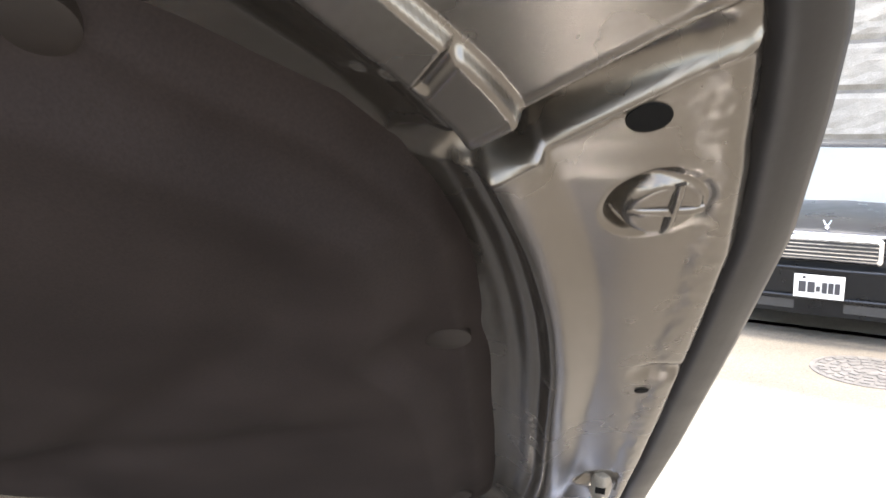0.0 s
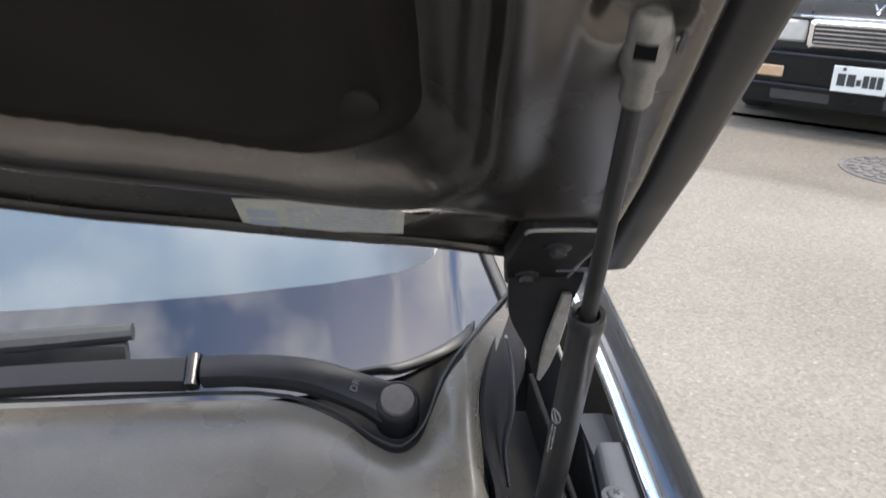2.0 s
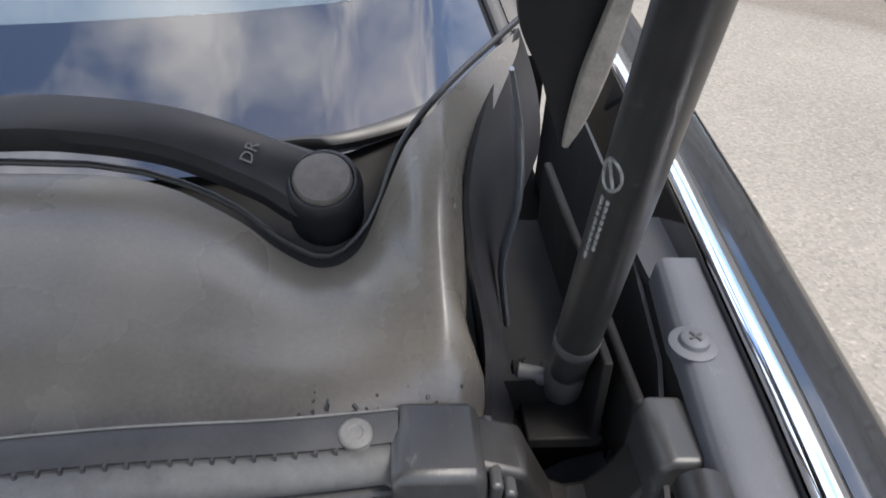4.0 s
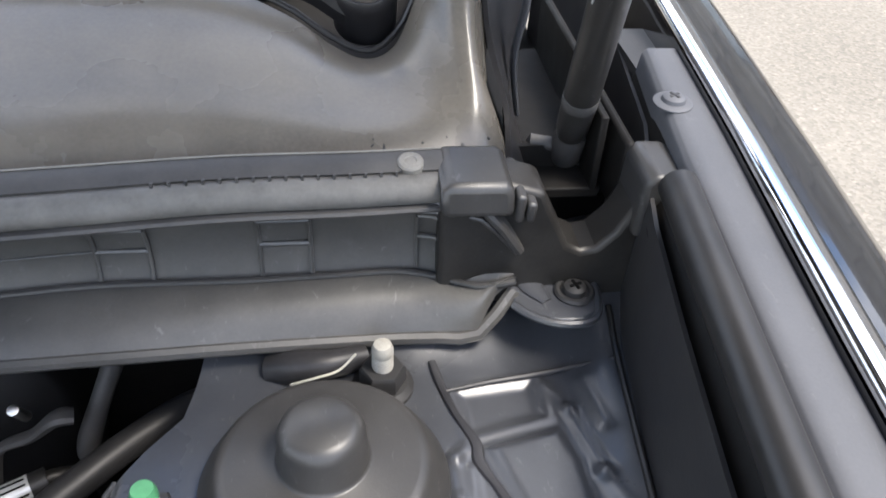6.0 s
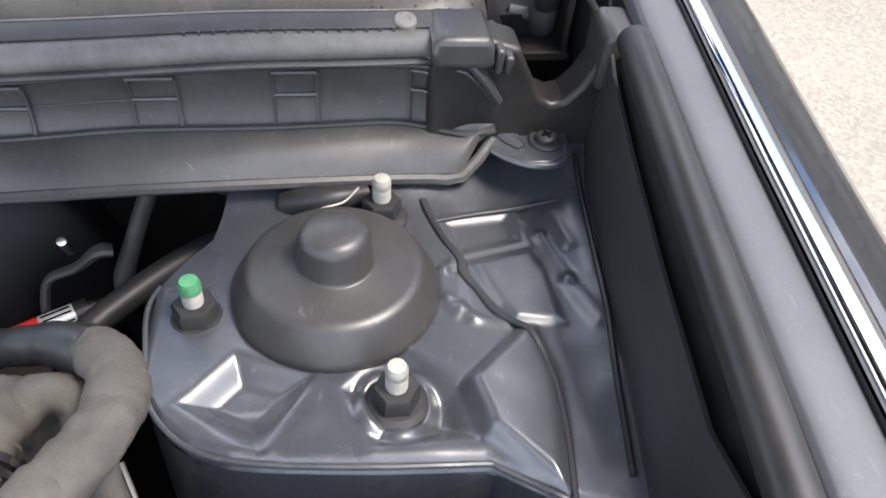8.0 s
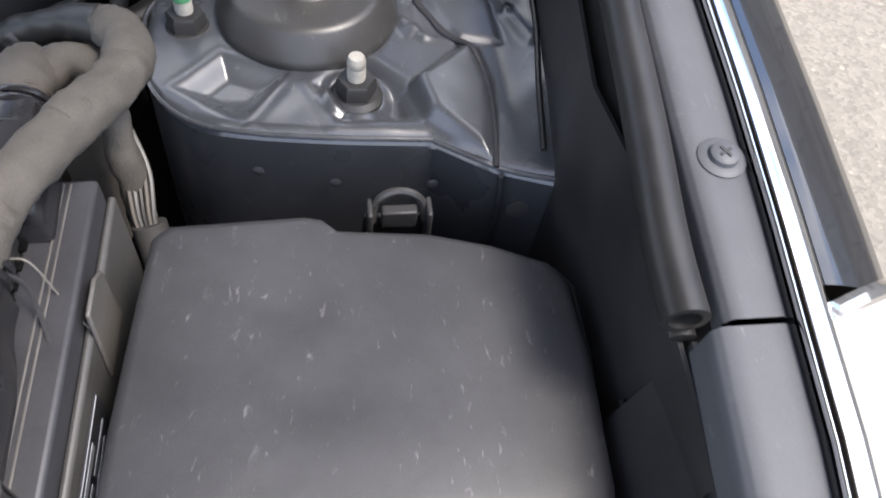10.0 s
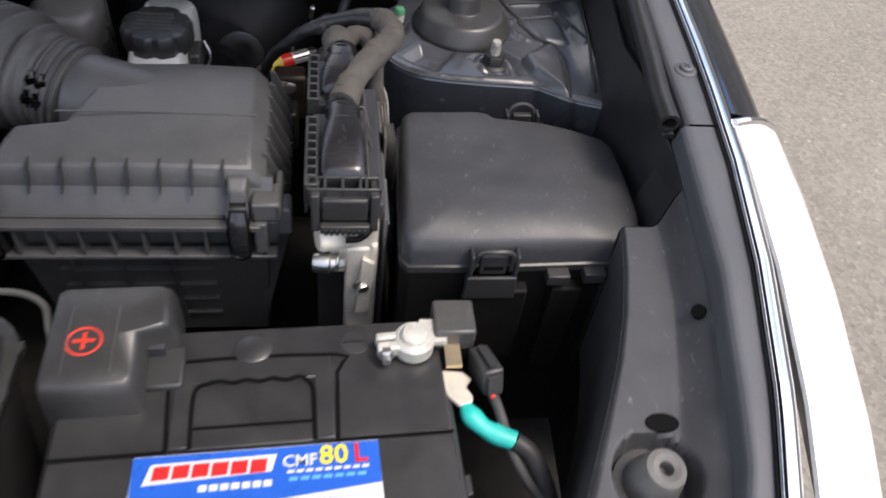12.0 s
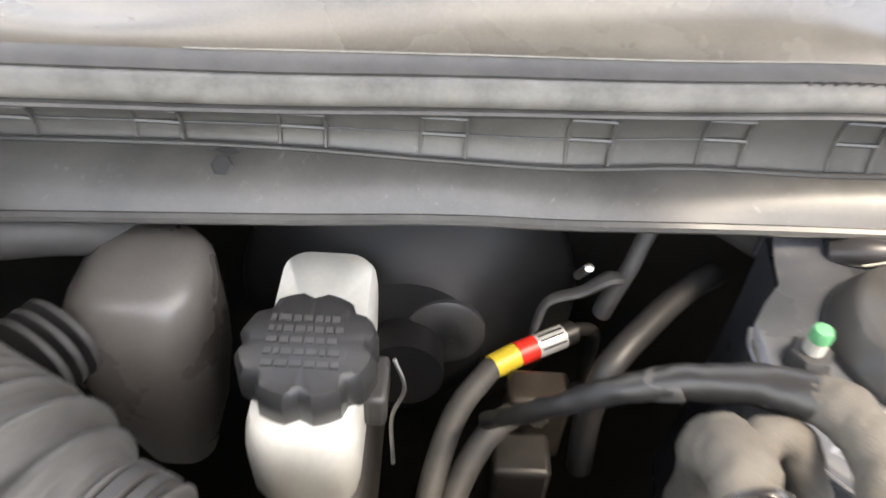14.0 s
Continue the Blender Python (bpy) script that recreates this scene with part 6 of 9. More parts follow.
def strut_tower():
    t = thing("strut_tower", "dark painted steel suspension tower with pressed pockets", "strut tower")

    def top(a, b):
        x = -0.004 + 0.241 * (a ** 1.25)
        f, k = along(TOWER_FRONT, x), along(TOWER_BACK, x)
        y = f + (k - f) * b
        e = min(1.0, min(b * (k - f), x + 0.004) / 0.008)
        return x, y, tower_z(x, y) - 0.006 * (1 - e) ** 2

    part("top_panel", surface(top, 190, 190), BAY_PAINT, t, smooth=70)
    rim = [(-0.004, 0.575)] + [(x, y) for x, y in TOWER_FRONT[1:]]
    rim = [(0.03, 0.668), (0.023, 0.625), (0.010, 0.608), (0.0, 0.592)] + rim
    rim = smooth_line(rim, 6)
    part("side_wall", surface(lambda a, b: (lambda p: (p[0] - 0.004 * a * (p[0] < 0.03), p[1] - 0.004 * math.sin(a * 1.5) + 0.02 * a * a, 0.795 - 0.25 * a))(rim[round(b * (len(rim) - 1))]), 14, len(rim) - 1), BAY_PAINT, t, smooth=70)
    lip = [(x, y + 0.002, tower_z(x, y + 0.004) - 0.002) for x, y in rim[18:]]
    part("rim_bead", tube(lip[::2], 0.0014, 8, 2), BAY_PAINT, t)
    seam = [(0.136, 0.650), (0.1395, 0.635), (0.144, 0.619), (0.151, 0.602), (0.1515, 0.592), (0.157, 0.580), (0.163, 0.567), (0.170, 0.558), (0.177, 0.548), (0.1815, 0.534), (0.1835, 0.515), (0.1825, 0.490), (0.1790, 0.461)]
    part("sealed_seam", tube([(x, y, tower_z(x, y) + 0.0005) for x, y in seam], [0.0020, 0.0022, 0.0018, 0.0026, 0.0028, 0.0020, 0.0027, 0.0022, 0.0018, 0.0016, 0.0016, 0.0016, 0.0015], 8, 6, flat=0.6), SEALER, t, "hand-laid seam sealer")
    part("sealed_seam", tube([(0.181, 0.457, 0.798), (0.182, 0.453, 0.775), (0.182, 0.455, 0.74)], 0.0018, 8, 4), SEALER, t)
    part("sealed_seam", tube([(x, y, tower_z(x, y) + 0.0005) for x, y in ((0.141, 0.632), (0.163, 0.636), (0.185, 0.639), (0.205, 0.640), (0.226, 0.640))], [0.0010, 0.0013, 0.0016, 0.0011, 0.0010], 8, 5), SEALER, t)
    for x, z in ((0.058, 0.776), (0.098, 0.770), (0.128, 0.764), (0.150, 0.772)):
        part("spot_weld", lathe([(0.0034, 0), (0.0026, -0.0003), (0.0, -0.0005)], frame_at((x, along(TOWER_FRONT, x) - 0.0046, z), (0, 1, -0.05)), 14), BAY_PAINT, t)
    part("edge_bead", tube([(x, y, tower_z(x, y) + 0.001) for x, y in ((0.2265, 0.668), (0.2245, 0.642), (0.2195, 0.592), (0.2155, 0.553), (0.2100, 0.516), (0.2050, 0.470))], 0.0017, 8, 8), SEAL_BLACK, t, "black rubber edge bead")
    part("rubber_plug", lathe([(0.006, 0), (0.006, 0.0012), (0, 0.002)], frame_at((0.193, 0.4545, 0.774), (0, -1, 0.1)), 18), RUBBER, t)
    # three studs with flanged nuts
    for (x, y), tip in (((0.020, 0.572), GREEN), ((0.112, 0.637), None), ((0.111, 0.516), None)):
        z = tower_z(x, y) - (0.005 if tip else 0.0)
        m = frame_at((x, y, z), (0, 0, 1))
        nut = part("flange_nut", merge(lathe([(0.0145, 0.0), (0.0145, 0.0026), (0.0118, 0.0052)], m, 26), lathe([(0.0108, 0.003), (0.0108, 0.0128), (0.0096, 0.0144), (0.0050, 0.0144)], m, 6)), PLASTIC_DEEP, t, "black flanged hexagon nut")
        prof = [(0.0048, 0.008)]
        for k in range(7):
            prof += [(0.0050, 0.0125 + k * 0.0015), (0.0046, 0.01325 + k * 0.0015)]
        prof += [(0.0050, 0.0232), (0.0050, 0.0262), (0.0040, 0.0288), (0.0018, 0.0292), (0, 0.0290)]
        st = part("stud", lathe(prof, m, 22), STUD_WHITE, t, "pale threaded stud")
        if tip:
            part("paint_mark", lathe([(0.0052, 0.0228), (0.0053, 0.0264), (0.0042, 0.0292), (0.0018, 0.0296), (0, 0.0294)], m, 22), tip, st, "green inspection paint")
    # brake pipe bracket behind the tower
    part("bracket_tab", boxes((0.028, 0.066, 0.668, 0.672, 0.780, 0.818)), BAY_PAINT, t, bevel=0.001)
    part("wrapped_pipe", tube([(0.060, 0.652, 0.800), (0.074, 0.647, 0.806), (0.088, 0.646, 0.808), (0.104, 0.652, 0.806)], [0.008, 0.0085, 0.007, 0.006], 12, 6), INNER_WING, t)
    part("pale_wire", tube([(0.070, 0.636, 0.806), (0.082, 0.634, 0.812), (0.092, 0.637, 0.813), (0.100, 0.640, 0.820)], 0.0006, 6, 6), STICKER, t)
    return t



def strut_cap(t):
    m = pose(0.0865, 0.584, 0.799)
    part("cap", lathe([(0.050, -0.002), (0.0515, 0.002), (0.0512, 0.005), (0.0505, 0.0065), (0.0435, 0.0185), (0.0415, 0.0205), (0.038, 0.0215), (0.0195, 0.0222), (0.0188, 0.0226), (0.0180, 0.0240), (0.0172, 0.037), (0.0155, 0.0412), (0.012, 0.0432), (0, 0.0438)], m, 56), PLASTIC, t, "domed black plastic cap", smooth=50)


strut_cap(strut_tower())


def wing_bracket():
    t = thing("cowl_corner_plate", "black steel corner plate with a cross-head screw", "bracket")
    part("plate", prism([(0.182, 0.657), (0.196, 0.6505), (0.209, 0.650), (0.217, 0.656), (0.220, 0.675), (0.220, 0.702), (0.176, 0.704), (0.1765, 0.664)], 0.8215, 0.8255), BAY_PAINT, t, bevel=0.0018)
    part("rolled_rim", tube([(0.1765, 0.664, 0.8245), (0.184, 0.6565, 0.8240), (0.196, 0.6505, 0.8235), (0.209, 0.6500, 0.8235), (0.2165, 0.6555, 0.8240), (0.2195, 0.670, 0.8245), (0.2195, 0.690, 0.8245)], 0.0021, 8, 6), BAY_PAINT, t)
    part("raised_tab", tube([(0.188, 0.690, 0.8262), (0.187, 0.677, 0.8262), (0.193, 0.664, 0.8262)], [0.006, 0.0065, 0.003], 10, 6, flat=0.22), BAY_PAINT, t)
    m = frame_at((0.2080, 0.6700, 0.8255), (0, -0.05, 1))
    s = part("screw", lathe([(0.0100, 0), (0.0102, 0.0012), (0.0090, 0.0022), (0.0076, 0.0022), (0.0068, 0.0010), (0.0060, 0.0012), (0.0056, 0.0042), (0.0040, 0.0052), (0, 0.0054)], m, 32), PLASTIC_DEEP, t, "black cross-head screw in a dished washer")
    part("cross_slot", merge(boxes((-0.0032, 0.0032, -0.0007, 0.0007, 0.0045, 0.0059), m=m @ pose(0, 0, 0, 0, 0, 20)), boxes((-0.0007, 0.0007, -0.0032, 0.0032, 0.0045, 0.0060), m=m @ pose(0, 0, 0, 0, 0, 20))), HOLE, s)


wing_bracket()


def corner_panel():
    """Plastic panel between battery and headlight."""
    t = thing("corner_cover_panel", "scuffed black plastic cover panel beside the headlight", "cover panel")
    edge = [(-0.14, -0.03), (-0.08, 0.012), (-0.01, 0.060), (0.04, 0.088), (0.091, 0.112), (0.14, 0.134), (0.178, 0.148), (0.22, 0.160), (0.258, 0.168)]

    def pt(a, b):
        y = -0.14 + 0.400 * b
        xl = along(edge, y)
        if b > 0.93:
            y += 0.014 * ease(0.5, 1.0, a) * (b - 0.93) / 0.07
        xr = along(GUT_IN, y) - 0.001
        x = xl + (xr - xl) * a
        zl = 0.823 + 0.02 * (y - 0.1)
        z = zl + (wing_z(y) - 0.022 - zl) * ease(0.64, 1.0, a) - 0.004 * (1 - ease(0, 0.06, a))
        dx, dy = x - 0.137, y - 0.062
        q = math.hypot(dx, dy)
        z -= 0.020 * (1 - ease(0.0225, 0.0265, q))
        return x, y, z

    part("panel", surface(pt, 70, 110), PLASTIC_SCUFFED, t, smooth=60)
    part("side_skirt", surface(lambda a, b: (along(edge, -0.14 + 0.4 * b) + 0.001, -0.14 + 0.4 * b, 0.819 + 0.02 * (-0.04 + 0.4 * b - 0.1) - 0.14 * a), 4, 50), PLASTIC_SCUFFED, t)
    part("rear_skirt", surface(lambda a, b: (lambda p: (p[0], p[1] + 0.002, p[2] - 0.001 - 0.11 * a))(pt(b, 1.0)), 4, 24), INNER_WING, t, smooth=60)
    # black stands for the shadow on this steep wall
    part("inner_wall", surface(lambda a, b: (lambda y: (along(GUT_IN, y) - 0.0015 - 0.013 * ease(0, 1, a), y, wing_z(y) - 0.019 - 0.075 * a))(0.230 + 0.096 * b), 8, 24, -0.002), INNER_WING, t, "steep wall below the trim strip, its shadow put in as black", smooth=60)
    part("wall_notch", tube([(0.2105, 0.330, 0.803), (0.2125, 0.322, 0.800), (0.2140, 0.312, 0.799)], 0.0018, 8, 5), GRIME_SHADE_BLACK, t, "moulded notch in the black wall")
    # black discs on the panel replace the shade in its slots
    for p, d, r, k in (((0.150, 0.095, 0.8232), (0, 0, 1), 0.0105, 0.62), ((0.1918, 0.1672, 0.8407), (-0.657, 0.107, 0.746), 0.0054, 0.9)):
        part("fixing_hole", lathe([(r * 1.04, -0.002), (r * 1.02, 0.0005), (r * 0.97, 0.0009), (0, 0.0009)], frame_at(p, d) @ Matrix.Diagonal((1, k, 1, 1)), 26), HOLE, t, "slot in the panel shown by a flat black disc of shade")
    c = thing("bonnet_buffer", "conical grey rubber bonnet buffer in its socket", "rubber buffer")
    m = frame_at((0.1375, 0.064, 0.803), (0.05, -0.12, 1))
    part("cone", lathe([(0.0168, 0), (0.0168, 0.006), (0.0158, 0.014), (0.0132, 0.026), (0.0118, 0.0302), (0.0085, 0.0315), (0.0045, 0.0300), (0.0038, 0.022), (0, 0.021)], m, 32), RUBBER_DUSTY, c)
    part("socket_ring", lathe([(0.0215, 0.0), (0.0225, 0.0035), (0.0200, 0.0045)], m, 32), RUBBER, c)
    f = thing("panel_clip_recess", "small rectangular clip pocket in the black panel", "clip")
    part("frame", merge(boxes((0.128, 0.152, -0.012, -0.009, 0.818, 0.8255), (0.128, 0.131, -0.04, -0.01, 0.816, 0.8245), (0.149, 0.152, -0.04, -0.01, 0.816, 0.827))), PLASTIC, f, bevel=0.001)


corner_panel()


# ---- fuse box ----
def fuse_box():
    t = thing("fuse_box", "black plastic fuse box with a scuffed domed lid", "fuse box")
    out = [(0.014, 0.424), (0.020, 0.430), (0.082, 0.433), (0.090, 0.431), (0.097, 0.424), (0.140, 0.422), (0.170, 0.416), (0.198, 0.406), (0.205, 0.395), (0.205, 0.36), (0.203, 0.33), (0.200, 0.295), (0.195, 0.262), (0.15, 0.262), (0.10, 0.260), (0.05, 0.259), (0.012, 0.259), (0.006, 0.268), (0.008, 0.33), (0.011, 0.39)]
    c = np.array([0.105, 0.345])

    def ring(k, z0, dz):
        rows = []
        for x, y in out:
            p = c + (np.array([x, y]) - c) * np.array([k, k])
            sl = 0.812 - 0.14 * max(0, p[0] - 0.11) ** 1.15 + 0.010 * ease(0.42, 0.27, p[1]) - 0.012 * ease(0.275, 0.255, p[1])
            rows.append((p[0], p[1], (sl - 0.008 + dz) if z0 is None else z0))
        return rows

    rings = [ring(1.018, 0.782, 0), ring(1.012, 0.789, 0), ring(1.005, None, -0.012), ring(0.995, None, -0.005), ring(0.975, None, -0.001), ring(0.93, None, 0.001), ring(0.6, None, 0.002), ring(0.25, None, 0.002)]
    lid = part("lid", loft(rings), PLASTIC_SCUFFED, t, "scuffed slightly domed lid", smooth=50)
    part("lid_lip", loft([[(p[0], p[1], z) for p in ring(k, 0.787, 0)] for k, z in ((1.01, 0.787), (1.036, 0.786), (1.036, 0.780), (1.01, 0.779))], caps=False), PLASTIC, lid)
    # near-black body and ribs carry the shade below the lid
    part("body", loft([ring(0.99, 0.55, 0), ring(1.005, 0.70, 0), ring(1.015, 0.782, 0)]), GRIME_SHADE_BLACK, t)
    part("rib_panel", boxes((0.055, 0.105, 0.248, 0.262, 0.68, 0.766), (0.125, 0.150, 0.250, 0.262, 0.66, 0.766), (0.165, 0.185, 0.252, 0.262, 0.66, 0.766)), GRIME_SHADE_BLACK, t, bevel=0.002)
    part("lid_tab", boxes((0.118, 0.136, 0.248, 0.262, 0.773, 0.783)), PLASTIC, t, bevel=0.001)
    part("lid_tab", boxes((0.148, 0.166, 0.250, 0.264, 0.773, 0.783)), PLASTIC, t, bevel=0.001)
    for y, s, x, w in ((0.2535, -1, 0.0735, 0.019), (0.440, 1, 0.128, 0.016)):
        top = 0.8095 if s < 0 else 0.8015
        la = part("latch", merge(boxes((x - w, x - w + 0.003, y - 0.006, y + 0.006, 0.766, top - 0.004), (x + w - 0.003, x + w, y - 0.006, y + 0.006, 0.766, top - 0.004)), prism([(x - w - 0.003, 0.760), (x + w + 0.001, 0.760), (x + w, 0.784), (x - w - 0.001, 0.784)], y + s * 0.004, y + s * 0.0075, m=Matrix(((1, 0, 0, 0), (0, 0, 1, 0), (0, 1, 0, 0), (0, 0, 0, 1))))), PLASTIC_DEEP, t, bevel=0.0012)
        arch = [(x - w * 0.8, y, 0.786), (x - w * 0.74, y + s * 0.003, top - 0.006), (x - w * 0.45, y + s * 0.004, top), (x, y + s * 0.005, top + 0.0015), (x + w * 0.45, y + s * 0.004, top), (x + w * 0.74, y + s * 0.003, top - 0.006), (x + w * 0.8, y, 0.786)]
        part("latch_bow", tube(arch, 0.0020, 8, 6), PLASTIC, la)
        part("latch_tongue", boxes((x - w * 0.55, x + w * 0.55, y - 0.003, y + 0.003, 0.784, top - 0.006)), PLASTIC_DEEP, la, bevel=0.001)
        part("latch_slot", boxes((x - w * 0.40, x + w * 0.40, y + s * 0.0030, y + s * 0.0036, 0.789, 0.793)), HOLE, la)


fuse_box()


# ---- engine control unit with its plugs ----
def control_unit():
    t = thing("engine_control_unit", "upright engine control unit with two large black plugs", "control unit")
    part("housing", boxes((-0.0345, -0.0085, 0.298, 0.450, 0.62, 0.8120)), UNIT_GREY, t, "dark grey aluminium housing", bevel=0.0022, segs=3)
    for x in (-0.0225, -0.0195):
        part("housing_groove", tube([(x, 0.302, 0.8122), (x, 0.37, 0.8122), (x, 0.447, 0.8122)], 0.00055, 6, 2), CLAMP_GREY, t, "pale groove line")
    bm = bmesh.new()
    for k in range(15):
        y = 0.303 + k * 0.0098
        box(bm, -0.0352, -0.0318, y, y + 0.0062, 0.8105, 0.8135)
    part("toothed_seam", bm, HOLE, t, "black toothed sealing edge", bevel=0.0006)
    part("side_cover", boxes((-0.0085, -0.0045, 0.296, 0.452, 0.60, 0.798)), PLASTIC_BOX, t, bevel=0.002)
    part("side_tab", prism([(0.372, 0.770), (0.404, 0.770), (0.404, 0.806), (0.396, 0.812), (0.378, 0.812)], -0.0045, -0.0025, m=Matrix(((0, 0, 1, 0), (1, 0, 0, 0), (0, 1, 0, 0), (0, 0, 0, 1)))), CLAMP_GREY, t, "bare metal mounting tab", bevel=0.0008)
    lb = part("maker_label", boxes((-0.0042, -0.0034, 0.300, 0.356, 0.752, 0.788)), LABEL_DARK, t, "black printed label with unreadable white lines")
    for k, (y0, y1, z0, z1) in enumerate(((0.301, 0.355, 0.7870, 0.7876), (0.301, 0.355, 0.7524, 0.7530), (0.304, 0.336, 0.7800, 0.7835), (0.304, 0.322, 0.7735, 0.7760), (0.326, 0.350, 0.7735, 0.7755), (0.304, 0.345, 0.7680, 0.7695), (0.304, 0.340, 0.7620, 0.7640))):
        part("print_bar", boxes((-0.0036, -0.0030, y0, y1, z0, z1)), LABEL_GREY, lb)
    part("plug_tray", boxes((-0.064, -0.0352, 0.296, 0.475, 0.800, 0.806)), PLASTIC_DEEP, t, bevel=0.001)
    for k, (y0, y1) in enumerate(((0.300, 0.392), (0.404, 0.470))):
        part("plug_body", boxes((-0.0635, -0.0350, y0, y1, 0.804, 0.826)), PLASTIC, t, bevel=0.0012)
    part("thin_wire", tube([(-0.030, 0.392, 0.834), (-0.021, 0.391, 0.8325), (-0.016, 0.389, 0.812), (-0.006, 0.380, 0.797)], 0.0004, 6, 5), CLIP_PALE, t)
    part("tie_tail", tube([(-0.028, 0.385, 0.834), (-0.022, 0.383, 0.826), (-0.016, 0.368, 0.812), (-0.012, 0.352, 0.808)], 0.0011, 6, 6), PLASTIC_DEEP, t)
    bm = bmesh.new()
    for y0, y1, z in ((0.292, 0.372, 0.838), (0.405, 0.470, 0.832)):
        n = int((y1 - y0) / 0.0095)
        box(bm, -0.0685, -0.0665, y0, y1, z - 0.03, z)
        box(bm, -0.0605, -0.0585, y0, y1, z - 0.03, z)
        for k in range(n + 1):
            y = y0 + (y1 - y0) * k / n
            box(bm, -0.0685, -0.0585, y - 0.0012, y + 0.0012, z - 0.016, z)
    part("ladder_rail", bm, PLASTIC, t, "ladder-like plastic lever rail", bevel=0.0006)
    for y0, y1, zt, h in ((0.300, 0.380, 0.842, 0.030), (0.415, 0.470, 0.838, 0.026)):
        rings = []
        for s, z, w in ((0, zt - 0.010, 0.0165), (0.03, zt - 0.004, 0.0178), (0.10, zt + 0.0005, 0.0180), (0.5, zt + 0.003, 0.0178), (0.66, zt + 0.004, 0.0160), (0.80, zt + 0.0045, 0.0130), (0.88, zt + 0.005, 0.0122), (1, zt + 0.005, 0.0122)):
            y, cx = y0 + (y1 - y0) * s, -0.0395
            row = []
            for k in range(15):
                a = math.pi * (1 - k / 14)
                row.append((cx + w * math.copysign(abs(math.cos(a)) ** 0.55, math.cos(a)), y, z - 0.014 + 0.014 * math.sin(a) ** 0.6))
            rings.append([(cx - w, y, z - h)] + row + [(cx + w, y, z - h)])
        pl = part("plug", loft(rings), PLUG, t, "smooth glossy black connector plug", smooth=60)
        part("plug_mark", tube([(-0.047, y0 + (y1 - y0) * 0.78, zt + 0.0040), (-0.040, y0 + (y1 - y0) * 0.78, zt + 0.0047), (-0.034, y0 + (y1 - y0) * 0.78, zt + 0.0040)], 0.0004, 6, 3), PLASTIC, pl)
        for k in range(2):
            m = frame_at((-0.0395, y1 + 0.002 + 0.0055 * k, zt - 0.008), (0, 1, 0.1))
            part("collar", lathe([(0.0115, -0.0020), (0.0140, -0.0016), (0.0144, 0.0), (0.0140, 0.0016), (0.0115, 0.0020)], m, 28), PLUG, pl)
    # slotted front frame of the nearer plug
    bm = bmesh.new()
    box(bm, -0.067, -0.012, 0.2875, 0.2895, 0.822, 0.8365)
    box(bm, -0.067, -0.012, 0.3005, 0.3025, 0.820, 0.8365)
    for x in (-0.067, -0.0545, -0.0415, -0.0285, -0.0240, -0.0142):
        box(bm, x, x + 0.0022, 0.2875, 0.3025, 0.820, 0.8365)
    part("slotted_frame", bm, PLASTIC, t, bevel=0.0007)
    part("frame_floor", boxes((-0.065, -0.014, 0.2890, 0.3010, 0.816, 0.824)), PLASTIC_DEEP, t)
    part("plug_nose", boxes((-0.056, -0.021, 0.283, 0.292, 0.808, 0.829)), PLASTIC_DEEP, t, bevel=0.002)
    part("nose_lip", boxes((-0.057, -0.020, 0.279, 0.286, 0.798, 0.806)), PLASTIC, t, bevel=0.001)
    bm = bmesh.new()
    for k in range(8):
        box(bm, -0.054 + k * 0.0042, -0.0515 + k * 0.0042, 0.2775, 0.280, 0.7985, 0.803)
    part("lip_teeth", bm, PLASTIC_DEEP, t)
    for sx in (-0.0605, -0.0165):
        part("lever_arm", boxes((sx - 0.003, sx + 0.003, 0.282, 0.305, 0.798, 0.834)), PLASTIC, t, bevel=0.001)
    br = part("mount_bracket", merge(boxes((-0.050, -0.012, 0.288, 0.302, 0.744, 0.800)), boxes((-0.038, -0.013, 0.286, 0.300, 0.66, 0.775)), boxes((-0.018, -0.012, 0.284, 0.300, 0.60, 0.78))), ALU, t, "bare cast aluminium bracket", bevel=0.005, segs=3)
    part("cast_boss", lathe([(0.0105, -0.016), (0.0112, -0.006), (0.0112, 0.010), (0.0095, 0.013), (0.006, 0.0135)], frame_at((-0.047, 0.291, 0.784), (-1, -0.3, 0.1)), 24), ALU, br)
    part("casting_web", prism([(-0.030, 0.70), (-0.016, 0.70), (-0.014, 0.762), (-0.024, 0.768)], 0.281, 0.286, m=Matrix(((1, 0, 0, 0), (0, 0, 1, 0), (0, 1, 0, 0), (0, 0, 0, 1)))), ALU, br, bevel=0.0015)
    part("black_lead", tube([(-0.018, 0.290, 0.812), (-0.019, 0.284, 0.800), (-0.027, 0.279, 0.794), (-0.038, 0.278, 0.793)], 0.0026, 10, 6), HOLE, t)
    part("bush", lathe([(0.0070, 0), (0.0080, 0.002), (0.0080, 0.013), (0.0066, 0.0145), (0.0066, 0.018), (0.0050, 0.019)], frame_at((-0.063, 0.282, 0.764), (1, -0.1, 0)), 24), ZINC, br)
    hex_bolt("bolt", (-0.044, 0.283, 0.764), (1, -0.1, 0), br, 0.0055, 0.007, 0.008, ZINC)
    hex_bolt("bolt", (-0.024, 0.283, 0.735), (0.3, -1, 0), br, 0.005, 0.006, 0.007, ZINC)
    part("carrier", boxes((-0.060, -0.036, 0.300, 0.318, 0.55, 0.750)), PLASTIC_DEEP, t, bevel=0.002)


control_unit()


